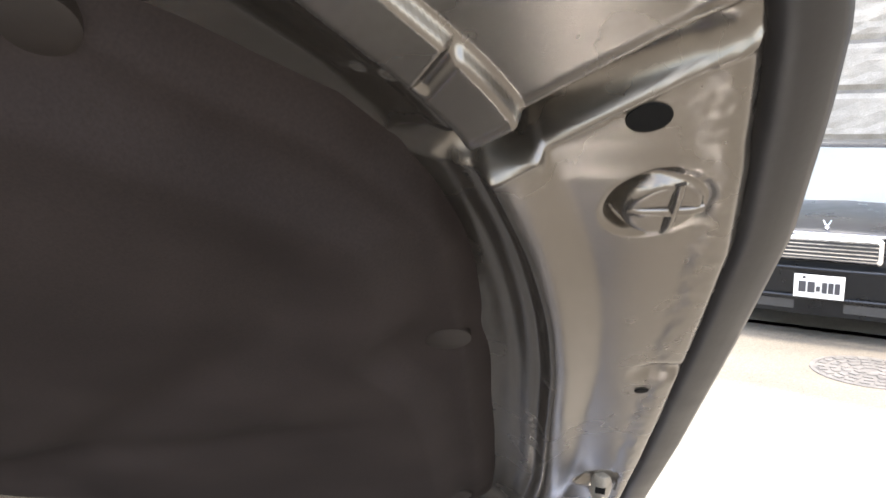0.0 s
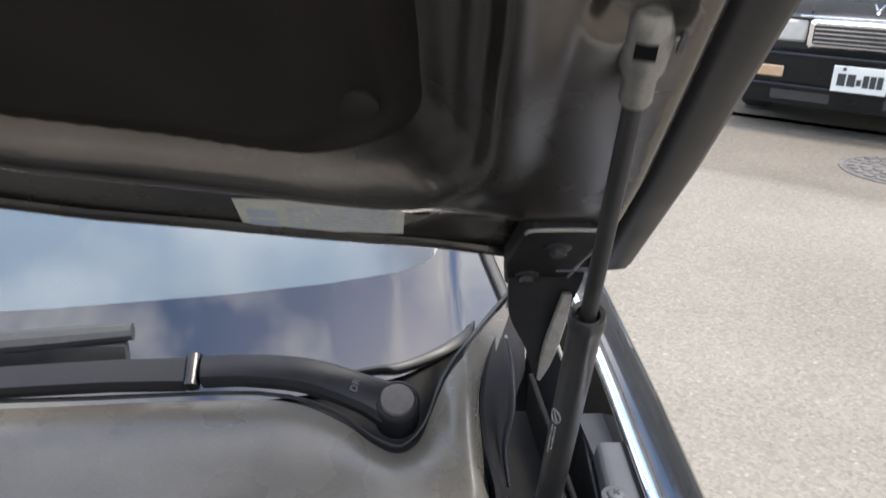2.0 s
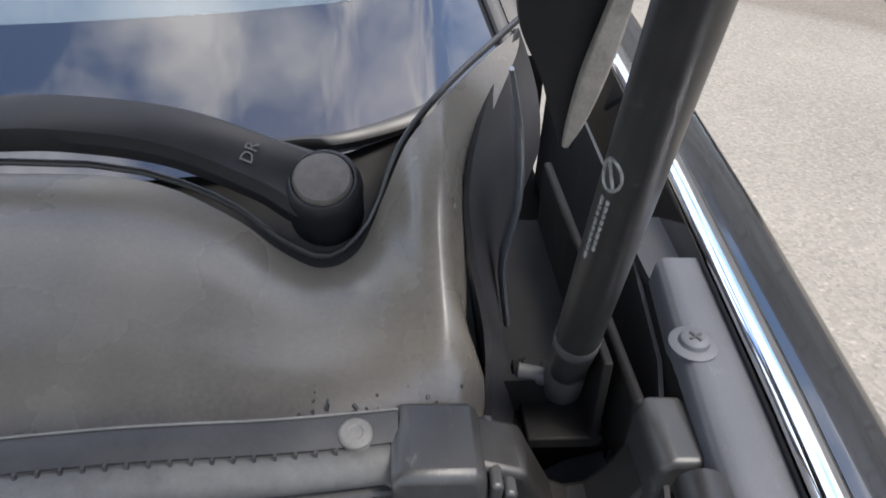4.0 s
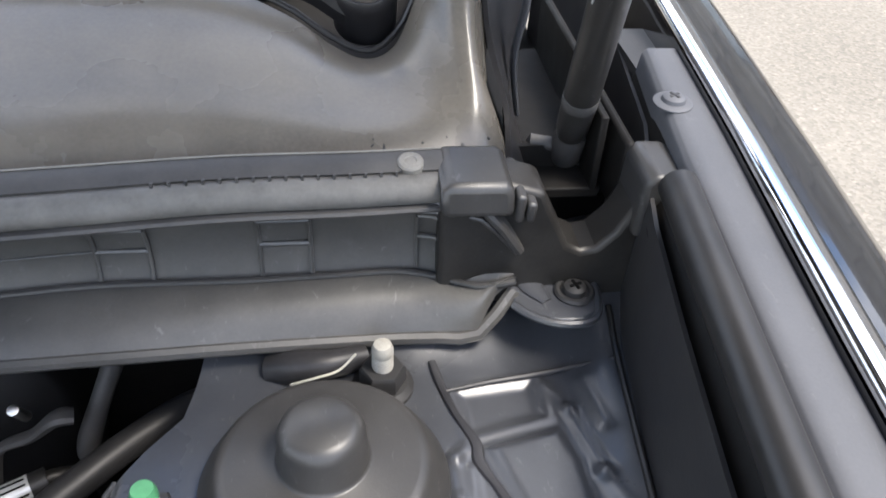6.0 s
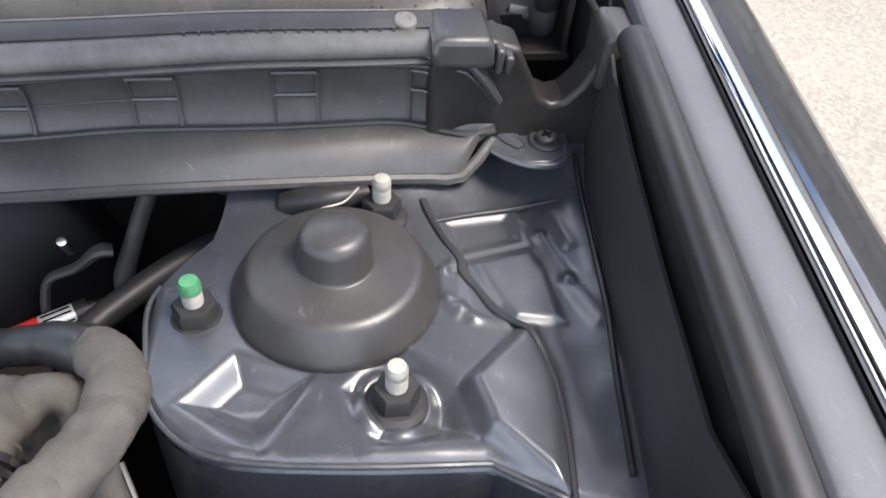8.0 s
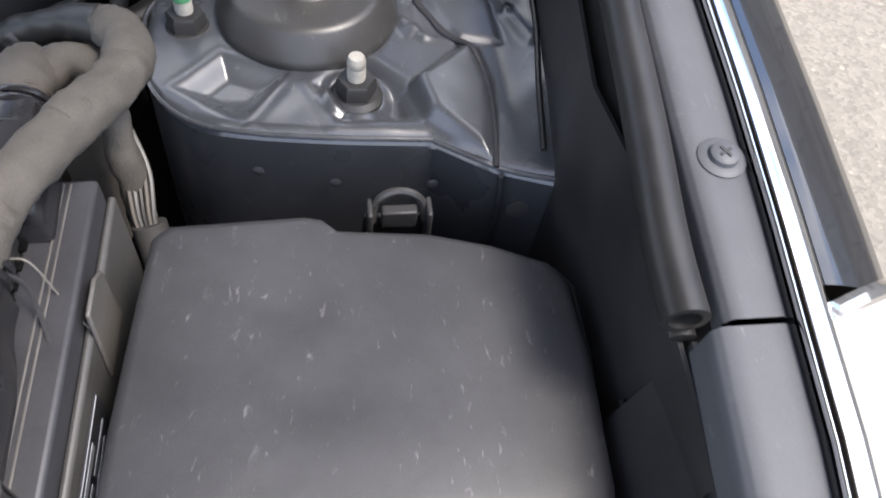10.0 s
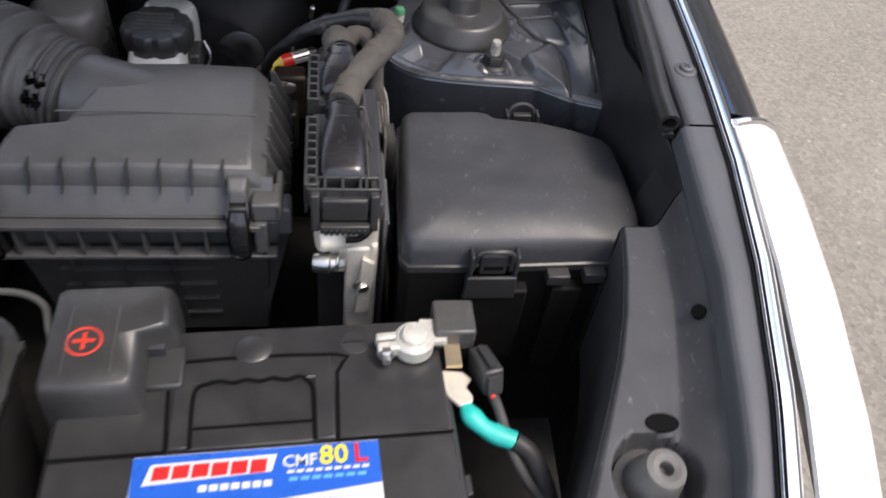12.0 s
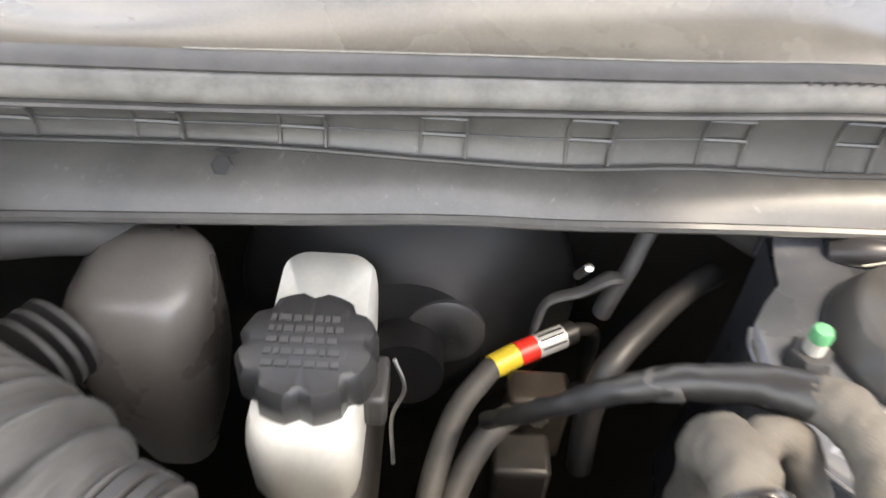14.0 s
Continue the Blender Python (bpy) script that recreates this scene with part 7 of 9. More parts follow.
def looms():
    t = thing("wiring_loom", "thick cloth-taped grey wiring loom arching over", "wiring loom")
    way = [(-0.0395, 0.386, 0.842), (-0.031, 0.410, 0.846), (-0.015, 0.444, 0.847), (0.000, 0.470, 0.844), (0.0065, 0.490, 0.842), (0.0045, 0.508, 0.842), (-0.006, 0.520, 0.841), (-0.030, 0.532, 0.832), (-0.060, 0.5404, 0.8186), (-0.086, 0.546, 0.800), (-0.110, 0.558, 0.768), (-0.125, 0.592, 0.71)]
    sleeve = tube(way[:8], [0.0115, 0.0112, 0.0108, 0.0112, 0.0112, 0.0108, 0.0098, 0.0082], 26, 14)
    part("sleeve", crumple(crumple(sleeve, 0.0024, 48), 0.0009, 150, 3.0), LOOM, t, smooth=75)
    tail = tube(way[6:], [0.0102, 0.0090, 0.0074, 0.0060, 0.0052, 0.0050], 22, 12)
    part("tape_tail", crumple(tail, 0.0010, 90, 1.0), SEAL_BLACK, t, "black vinyl tape over the loom's far end", smooth=75)
    for k, (p, d, r) in enumerate((((-0.0345, 0.400, 0.8448), (0.4, 1, 0.15), 0.0114), ((-0.010, 0.4535, 0.8465), (0.5, 0.85, -0.1), 0.0110), ((0.0062, 0.497, 0.842), (0.0, 1, 0.0), 0.0113), ((-0.058, 0.5398, 0.8194), (-0.9, 0.25, -0.4), 0.0074))):
        wrap = lathe([(r * 0.93, -0.008), (r, -0.0065), (r * 1.02, 0.004), (r * 0.95, 0.008)], frame_at(p, d), 26)
        part("tape_wrap", crumple(wrap, 0.0012, 120, k), LOOM if k < 3 else RUBBER, t, "frayed cloth tape", smooth=75)
    t2 = thing("wiring_loom", "short cloth-taped loom into the rear plug", "wiring loom")
    part("sleeve", crumple(crumple(tube([(-0.0405, 0.470, 0.828), (-0.042, 0.490, 0.831), (-0.042, 0.506, 0.825), (-0.040, 0.516, 0.806), (-0.036, 0.515, 0.77), (-0.036, 0.50, 0.70)], [0.0122, 0.0130, 0.0132, 0.0128, 0.012, 0.012], 22, 12), 0.0026, 50, 5.0), 0.0009, 150), LOOM, t2, smooth=75)
    part("branch", crumple(crumple(tube([(-0.038, 0.500, 0.826), (-0.026, 0.508, 0.830), (-0.014, 0.506, 0.826), (-0.008, 0.492, 0.812), (-0.006, 0.482, 0.785), (-0.004, 0.474, 0.74)], [0.0095, 0.0088, 0.0082, 0.0078, 0.0078, 0.007], 18, 10), 0.0020, 60, 2.0), 0.0008, 160), LOOM, t2, smooth=75)
    for k in range(3):
        part("tape_edge", crumple(lathe([(0.0118, -0.0012), (0.0134, -0.0009), (0.0134, 0.0009), (0.0118, 0.0012)], frame_at((-0.0412 - 0.0004 * k, 0.478 + 0.007 * k, 0.8293 - 0.001 * k), (-0.1, 1, 0.15)), 24), 0.0008, 90, k), LOOM, t2, smooth=75)
    t3 = thing("loose_wires", "bundle of thin bare coloured wires beside the loom", "wires")
    for k, m in enumerate((CAP_BROWN, PLASTIC_GREY, STEEL_DARK, CAP_BROWN, PLASTIC_GREY)):
        d = k * 0.003
        part("wire", tube([(-0.016 + d, 0.50, 0.792), (-0.008 + d, 0.482, 0.780), (-0.004 + d * 0.8, 0.462, 0.765), (0.002 + d * 0.5, 0.450, 0.745), (0.0 + d, 0.44, 0.70)], 0.0013, 6, 6), m, t3)
    part("wire_wrap", tube([(0.002, 0.462, 0.762), (0.006, 0.450, 0.742), (0.004, 0.44, 0.70)], 0.009, 12, 5), RUBBER, t3)


looms()


# ---- air cleaner ----
def air_cleaner():
    t = thing("air_cleaner", "square black plastic air cleaner box with clipped lid", "air cleaner")
    x0, x1 = -0.312, -0.096
    sec = []
    #     y,     top z, left x, right x
    for y, z, xl, xr in ((0.326, 0.808, x0 + 0.004, x1), (0.331, 0.819, x0 + 0.010, x1 - 0.003), (0.345, 0.823, x0 + 0.010, x1 - 0.004), (0.368, 0.826, x0 + 0.014, x1 - 0.004), (0.374, 0.827, -0.262, x1 - 0.004), (0.410, 0.828, -0.250, x1 - 0.004), (0.450, 0.824, -0.244, x1 - 0.006), (0.474, 0.814, -0.240, x1 - 0.010), (0.482, 0.800, -0.236, x1 - 0.012)):
        sec.append([(xl - 0.004, y, 0.775), (xl, y, z - 0.012), (xl + 0.010, y, z - 0.001), ((xl + xr) / 2, y, z + 0.001), (xr - 0.012, y, z), (xr, y, z - 0.012), (xr + 0.006, y, 0.775)])
    lid = part("lid", loft(sec), PLASTIC_BOX, t, "matt black lid with a raised step", smooth=30, bevel=0.002)
    part("lid_neck", tube([(-0.195, 0.432, 0.789), (-0.232, 0.440, 0.794), (-0.262, 0.449, 0.797)], [0.037, 0.038, 0.037], 32, 5), PLASTIC_BOX, lid)
    part("lid_step", tube([(x0 + 0.05, 0.384, 0.8282), ((x0 + x1) / 2, 0.385, 0.8288), (x1 - 0.012, 0.385, 0.8275)], 0.0007, 6, 6), PLASTIC_GREY, lid)
    # sloping front apron of the lid and its seam
    part("lid_apron", loft([[(x0 - 0.002, 0.330, 0.810), (x1 + 0.002, 0.330, 0.810), (x1 + 0.003, 0.322, 0.800), (x1 + 0.004, 0.314, 0.7781), (x1 + 0.004, 0.312, 0.7821), (x0 - 0.004, 0.312, 0.7821), (x0 - 0.004, 0.314, 0.7781), (x0 - 0.003, 0.322, 0.800)], [(x0, 0.345, 0.80), (x1, 0.345, 0.80), (x1, 0.34, 0.80), (x1, 0.335, 0.7781), (x1, 0.335, 0.7821), (x0, 0.335, 0.7821), (x0, 0.335, 0.7781), (x0, 0.34, 0.80)]]), PLASTIC_BOX, lid)
    for k in range(7):
        x = -0.272 + k * 0.0235
        part("lid_rib", prism([(0.324, 0.806), (0.3185, 0.800), (0.326, 0.8215), (0.336, 0.8225)], -0.0008, 0.0008, m=Matrix(((0, 0, 1, x), (1, 0, 0, 0), (0, 1, 0, 0), (0, 0, 0, 1)))), PLASTIC_DEEP, lid)
    base = part("base", loft([[(x0 - 0.002, 0.312, 0.7781), (x1 + 0.006, 0.312, 0.7781), (x1 + 0.006, 0.49, 0.7781), (x0 - 0.002, 0.40, 0.7781)], [(x0 - 0.002, 0.318, 0.7481), (x1 + 0.004, 0.318, 0.7481), (x1 + 0.004, 0.49, 0.7481), (x0 - 0.002, 0.40, 0.7481)], [(x0 + 0.008, 0.326, 0.7421), (x1 - 0.004, 0.326, 0.7421), (x1 - 0.004, 0.48, 0.7421), (x0 + 0.008, 0.40, 0.7421)], [(x0 + 0.02, 0.345, 0.60), (x1 - 0.012, 0.345, 0.60), (x1 - 0.012, 0.47, 0.60), (x0 + 0.02, 0.40, 0.60)]]), PLASTIC_BOX, t, bevel=0.0015)
    part("base_flange", boxes((x0 + 0.01, x1 - 0.008, 0.303, 0.314, 0.7755, 0.7805), (x0, x1 + 0.004, 0.304, 0.316, 0.7431, 0.7471)), PLASTIC_BOX, base, bevel=0.0008)
    for k in range(9):
        x = -0.288 + k * 0.0235
        part("base_rib", boxes((x - 0.0009, x + 0.0009, 0.305, 0.318, 0.7461, 0.7771)), PLASTIC_BOX, base)
    for x in (-0.305, -0.120):
        cl = part("clip", boxes((x - 0.0085, x + 0.0085, 0.306, 0.318, 0.7480, 0.7980)), SEAL_BLACK, t, "black lever clip", bevel=0.002)
        part("clip_lever", tube([(x, 0.3035, 0.7500), (x, 0.2995, 0.7580), (x, 0.2985, 0.7720), (x, 0.3010, 0.7860), (x, 0.3060, 0.7945)], [0.0060, 0.0070, 0.0072, 0.0068, 0.0050], 12, 6, flat=0.4, up=(0, 1, 0), square=0.4), PLUG, cl, "glossy curved lever")
        for e in (-0.0078, 0.0078):
            part("clip_wire", tube([(x + e, 0.3000, 0.7530), (x + e, 0.2980, 0.7700), (x + e, 0.3020, 0.7920), (x + e * 0.8, 0.3150, 0.8060)], 0.0009, 8, 6), PIN_DARK, cl, "thin steel wire")
        part("clip_foot", tube([(x - 0.0075, 0.3000, 0.7520), (x, 0.2985, 0.7500), (x + 0.0075, 0.3000, 0.7520)], 0.0016, 8, 5), PIN_DARK, cl)
        part("hook", loft([[(x - 0.008, 0.330, 0.812), (x + 0.008, 0.330, 0.812), (x + 0.008, 0.330, 0.800), (x - 0.008, 0.330, 0.800)], [(x - 0.0075, 0.322, 0.816), (x + 0.0075, 0.322, 0.816), (x + 0.008, 0.318, 0.799), (x - 0.008, 0.318, 0.799)], [(x - 0.006, 0.313, 0.811), (x + 0.006, 0.313, 0.811), (x + 0.007, 0.310, 0.799), (x - 0.007, 0.310, 0.799)]]), PLASTIC_BOX, cl, bevel=0.002)
    part("side_tab", boxes((x1 + 0.004, x1 + 0.016, 0.316, 0.336, 0.760, 0.788)), PLASTIC_BOX, t, bevel=0.002)
    # strap round the corner, fins down the side and a grille on the base
    part("corner_strap", merge(boxes((-0.110, x1 + 0.008, 0.3085, 0.335, 0.782, 0.800)), boxes((x1 + 0.003, x1 + 0.009, 0.3085, 0.352, 0.784, 0.799))), PLASTIC_BOX, t, "black plastic corner strap", bevel=0.002)
    part("corner_post", boxes((-0.109, -0.099, 0.3045, 0.318, 0.750, 0.782)), PLASTIC_BOX, t, bevel=0.0015)
    turn = Matrix(((1, 0, 0, 0), (0, 0, 1, 0), (0, 1, 0, 0), (0, 0, 0, 1)))
    for k in range(7):
        y = 0.350 + k * 0.019
        part("side_fin", prism([(x1 - 0.006, 0.772), (x1 + 0.013, 0.772), (x1 + 0.011, 0.785), (x1 - 0.002, 0.816), (x1 - 0.006, 0.818)], y - 0.001, y + 0.001, m=turn), PLASTIC_BOX, lid)
        part("side_fin", prism([(x1 - 0.016, 0.640), (x1 - 0.010, 0.640), (x1 + 0.012, 0.7421), (x1 + 0.012, 0.7471), (x1 - 0.010, 0.7471)], y - 0.014, y - 0.012, m=turn), PLASTIC_BOX, base)
    for k in range(4):
        z = 0.705 - k * 0.024
        y = 0.326 + 0.019 * (0.7421 - z) / 0.128
        part("grille_bar", boxes((-0.275, -0.150, y - 0.005, y + 0.004, z - 0.0012, z + 0.0012)), PLASTIC_BOX, base)
    for x in (-0.262, -0.222, -0.182):
        part("grille_bar", loft([[(x - 0.001, 0.3225, 0.722), (x + 0.001, 0.3225, 0.722), (x + 0.001, 0.331, 0.722), (x - 0.001, 0.331, 0.722)], [(x - 0.001, 0.3375, 0.622), (x + 0.001, 0.3375, 0.622), (x + 0.001, 0.346, 0.622), (x - 0.001, 0.346, 0.622)]]), PLASTIC_BOX, base)
    part("side_tab", boxes((x0 - 0.018, x0 - 0.004, 0.310, 0.340, 0.762, 0.788)), PLASTIC_BOX, t, bevel=0.002)


air_cleaner()


def bellows_hose():
    t = thing("intake_hose", "ribbed black rubber intake hose with clamps", "intake hose")
    a, b = Vector((-0.264, 0.450, 0.797)), Vector((-0.416, 0.532, 0.782))
    ctrl = smooth_line([tuple(a), (-0.300, 0.464, 0.804), (-0.337, 0.482, 0.806), (-0.377, 0.506, 0.800), tuple(b)], 60)
    n = len(ctrl)
    rings = []
    for i, c in enumerate(ctrl):
        s = i / (n - 1)
        d = (Vector(ctrl[min(i + 1, n - 1)]) - Vector(ctrl[max(i - 1, 0)])).normalized()
        x = Vector((0, 0, 1)).cross(d).normalized()
        z = d.cross(x)
        r = 0.0405 + 0.0095 * ease(0.12, 0.36, s) - 0.007 * ease(0.86, 1.0, s)
        if 0.40 < s < 0.86:
            r += 0.0076 * (abs(math.sin((s - 0.40) / 0.46 * 9 * math.pi)) ** 0.5 - 0.62)
        elif 0.20 < s < 0.40:
            r += 0.0036 * math.sin((s - 0.20) / 0.20 * 2 * 2 * math.pi)
        elif s < 0.17:
            r += 0.0016 * math.sin(s / 0.17 * 4 * 2 * math.pi)
        elif s > 0.88:
            r += 0.0022 * math.sin((s - 0.88) / 0.12 * 3 * 2 * math.pi)
        rings.append([Vector(c) + x * (r * math.cos(k / 40 * 2 * math.pi)) + z * (r * math.sin(k / 40 * 2 * math.pi)) for k in range(40)])
    part("bellows", loft(rings), BELLOWS, t, smooth=70)
    for s in (14, 26, 234):
        c = Vector(ctrl[s])
        d = (Vector(ctrl[s + 1]) - Vector(ctrl[s - 1])).normalized()
        m = frame_at(c, d)
        cl = part("hose_clamp", lathe([(0.0405, -0.0025), (0.0424, -0.0022), (0.0424, 0.0022), (0.0405, 0.0025)], m, 44), RUBBER if s < 200 else STEEL_DARK, t, "dark hose clamp band")
        if s < 200:
            for q, dz in ((Vector((-0.016, -0.036, 0.012)), 0.0), (Vector((-0.010, -0.030, 0.026)), 1.0)):
                p = c + q
                part("clamp_screw", merge(lathe([(0.0022, -0.007), (0.0022, 0.008), (0, 0.0085)], frame_at(p, (0.2, 0.4, 1) if dz else (0.1, 0.1, 1)), 10), boxes((-0.0045, 0.0045, -0.003, 0.003, -0.003, 0.003), m=Matrix.Translation(p))), PIN_DARK, cl)
    part("breather_spigot", tube([(-0.376, 0.492, 0.832), (-0.382, 0.486, 0.846), (-0.390, 0.496, 0.852), (-0.397, 0.510, 0.850)], [0.010, 0.009, 0.009, 0.010], 14, 5), RUBBER, t)
    part("spigot_boot", tube([(-0.366, 0.498, 0.818), (-0.374, 0.493, 0.831), (-0.378, 0.488, 0.840)], [0.016, 0.014, 0.0125], 16, 5), BELLOWS, t)


bellows_hose()


def engine_parts():
    t = thing("throttle_body", "bare cast aluminium throttle body and intake manifold", "intake manifold")
    m = frame_at((-0.418, 0.548, 0.775), (-0.86, 0.48, 0.0))
    part("flange", lathe([(0.034, -0.004), (0.044, -0.002), (0.050, 0.002), (0.050, 0.012), (0.040, 0.016), (0.040, 0.055), (0.046, 0.060), (0.046, 0.07), (0, 0.07)], m, 40), ALU, t, bevel=0.001)
    part("runner", tube([(-0.47, 0.58, 0.775), (-0.53, 0.60, 0.775), (-0.60, 0.59, 0.765), (-0.70, 0.56, 0.75)], [0.044, 0.052, 0.05, 0.045], 24, 6), ALU, t)
    part("plenum", boxes((-0.85, -0.47, 0.55, 0.66, 0.74, 0.812)), ALU, t, bevel=0.022, segs=4)
    part("machined_ring", lathe([(0.048, 0.016), (0.060, 0.016), (0.0635, 0.019), (0.0635, 0.024), (0.060, 0.028), (0.048, 0.030)], m, 48), ALU, t, "machined ring", smooth=40)
    # rim of the flange with its bolt lugs
    arc = [m @ Vector((0.047 * math.cos(a), 0.047 * math.sin(a), -0.001)) for a in (k / 24 * 2 * math.pi for k in range(25))]
    part("flange_rim", tube(arc, 0.0035, 8, 2), ALU, t, "machined rim")
    for a in (0.6, 2.2, 3.75, 5.3):
        p = m @ Vector((0.056 * math.cos(a), 0.056 * math.sin(a), 0.004))
        d = m.to_3x3() @ Vector((0, 0, -1))
        lug = part("flange_lug", lathe([(0.011, -0.008), (0.012, 0.0), (0.0105, 0.004), (0.007, 0.0045)], frame_at(p, d), 18), ALU, t)
        part("lug_bolt", merge(lathe([(0.0072, 0.004), (0.0072, 0.006), (0.0055, 0.006)], frame_at(p, d), 18), lathe([(0.0052, 0.005), (0.0052, 0.012), (0.0044, 0.013), (0, 0.013)], frame_at(p, d), 6)), ZINC, lug)
    part("boss", lathe([(0.026, -0.07), (0.024, 0.0), (0.021, 0.004), (0, 0.005)], frame_at((-0.525, 0.530, 0.812), (0, -0.1, 1)), 28), ALU, t)
    mo = part("throttle_motor", boxes((-0.462, -0.428, 0.486, 0.516, 0.722, 0.762)), STEEL_DARK, t, "dark throttle motor housing", bevel=0.006, segs=3)
    for k in range(5):
        part("cooling_fin", boxes((-0.466 + 0.008 * k, -0.463 + 0.008 * k, 0.482, 0.487, 0.726, 0.764)), ZINC if k % 2 else STEEL_DARK, mo)
    part("motor_plug", boxes((-0.500, -0.470, 0.490, 0.512, 0.752, 0.772), m=pose(0, 0, 0)), PLASTIC, mo, bevel=0.002)
    for x in (-0.50, -0.545, -0.60, -0.66):
        part("casting_rib", tube([(x, 0.545, 0.80), (x - 0.008, 0.60, 0.818), (x - 0.012, 0.655, 0.815)], 0.009, 10, 5), ALU, t)
    for x, y, z in ((-0.436, 0.512, 0.800), (-0.412, 0.592, 0.796), (-0.440, 0.52, 0.74)):
        hex_bolt("bolt", (x, y, z), (0.5, -0.4, 0.6), t, 0.006, 0.010, 0.009, ZINC)
    s = thing("intake_sensor", "small black sensor plug with a yellow mark", "sensor")
    part("plug", boxes((-0.532, -0.497, 0.519, 0.549, 0.815, 0.835)), PLASTIC, s, bevel=0.002)
    part("lock_tab", boxes((-0.510, -0.502, 0.521, 0.529, 0.8345, 0.838)), LABEL_YELLOW, s)
    part("wire_boot", tube([(-0.520, 0.521, 0.825), (-0.55, 0.500, 0.822), (-0.60, 0.475, 0.80)], 0.006, 10, 5), RUBBER, s)
    # vacuum hose looping over
    h = thing("vacuum_hose", "grey-black rubber vacuum hose bent over the manifold", "rubber hose")
    part("hose", tube([(-0.62, 0.562, 0.838), (-0.563, 0.562, 0.843), (-0.533, 0.563, 0.846), (-0.499, 0.570, 0.848), (-0.471, 0.592, 0.850), (-0.441, 0.614, 0.850), (-0.412, 0.612, 0.850), (-0.392, 0.583, 0.849), (-0.392, 0.548, 0.845), (-0.402, 0.528, 0.836), (-0.406, 0.520, 0.818)], [0.011, 0.011, 0.011, 0.0115, 0.012, 0.012, 0.012, 0.0118, 0.0112, 0.0108, 0.0108], 20, 8), BELLOWS, h, smooth=70)
    part("hose_clip", lathe([(0.0112, -0.004), (0.0126, -0.004), (0.0126, 0.004), (0.0112, 0.004)], frame_at((-0.3955, 0.540, 0.8425), (-0.35, -0.85, -0.3)), 24), STEEL_DARK, h)
    h2 = thing("vacuum_hose", "black rubber servo hose behind the intake", "rubber hose")
    part("hose", tube([(-0.44, 0.640, 0.800), (-0.40, 0.628, 0.802), (-0.365, 0.64, 0.796), (-0.33, 0.665, 0.775)], 0.014, 16, 6), RUBBER, h2, smooth=70)
    # coolant hose
    c = thing("radiator_hose", "thick black rubber radiator hose with an elbow", "radiator hose")
    part("hose", tube([(-0.428, 0.512, 0.742), (-0.420, 0.478, 0.755), (-0.400, 0.452, 0.760), (-0.380, 0.430, 0.759), (-0.371, 0.395, 0.756), (-0.373, 0.345, 0.755), (-0.381, 0.305, 0.755), (-0.395, 0.268, 0.755), (-0.418, 0.238, 0.753), (-0.45, 0.224, 0.748), (-0.54, 0.215, 0.72)], [0.0165, 0.0165, 0.017, 0.0185, 0.019, 0.0188, 0.0188, 0.019, 0.019, 0.019, 0.019], 24, 9), BELLOWS, c, smooth=70)
    part("hose_clip", merge(lathe([(0.0165, -0.0035), (0.0186, -0.0035), (0.0186, 0.0035), (0.0165, 0.0035)], frame_at((-0.410, 0.464, 0.758), (0.65, -0.75, 0.15)), 24), boxes((-0.006, 0.006, -0.002, 0.002, 0.016, 0.025), m=Matrix.Translation((-0.410, 0.464, 0.758)))), ZINC, c)
    w = thing("water_outlet", "dark cast thermostat housing below the manifold", "thermostat housing")
    part("housing", merge(lathe([(0.026, -0.05), (0.028, 0.0), (0.026, 0.01), (0.017, 0.012), (0.015, -0.01), (0, -0.01)], frame_at((-0.455, 0.462, 0.752), (0.2, -0.5, 0.8)), 28), tube([(-0.45, 0.50, 0.745), (-0.42, 0.515, 0.738)], 0.022, 16, 4)), STEEL_DARK, w)
    e = thing("engine_block", "dark grimy engine block deep in the bay", "engine")
    part("block", boxes((-0.95, -0.40, 0.18, 0.56, 0.32, 0.66)), STEEL_DARK, e, bevel=0.02)
    part("cover", boxes((-0.95, -0.52, 0.26, 0.50, 0.66, 0.70)), PLASTIC_DEEP, e, bevel=0.02)
    # gearbox coloured near-black in place of shade beside the battery
    part("gearbox", boxes((-0.40, 0.02, 0.12, 0.56, 0.32, 0.56)), GRIME_SHADE_BLACK, e, bevel=0.03)
    f = thing("filler_cap", "round dark oil filler cap on its neck", "filler cap")
    m = frame_at((-0.470, 0.345, 0.690), (0.1, -0.2, 1))
    part("neck", lathe([(0.052, -0.04), (0.050, 0.0), (0.040, 0.012), (0.028, 0.016), (0, 0.016)], m, 32), PLASTIC_GREY, f)
    part("cap", lathe([(0.026, 0.014), (0.027, 0.024), (0.022, 0.028), (0, 0.029)], m, 8), PLASTIC_GREY, f)
    p = thing("coolant_pipe", "thin black coolant pipe with yellow clips", "pipe")
    pipe = part("pipe", tube([(-0.56, 0.40, 0.735), (-0.48, 0.385, 0.742), (-0.42, 0.365, 0.735), (-0.37, 0.345, 0.715)], 0.008, 12, 6), RUBBER, p)
    for x, y in ((-0.50, 0.3905), (-0.468, 0.382)):
        part("clip", lathe([(0.0083, -0.003), (0.0098, -0.003), (0.0098, 0.003), (0.0083, 0.003)], frame_at((x, y, 0.742), (1, -0.2, 0)), 16), YELLOW, p, "yellow spring clip")
    g = thing("thin_wires", "spray of thin pale wires by the hose", "wires")
    for k in range(4):
        part("wire", tube([(-0.405 + 0.004 * k, 0.402, 0.70), (-0.398 + 0.004 * k, 0.405, 0.73), (-0.402 + 0.005 * k, 0.412, 0.748 - 0.004 * k)], 0.0011, 6, 5), PLASTIC_GREY if k % 2 else STICKER, g)


engine_parts()


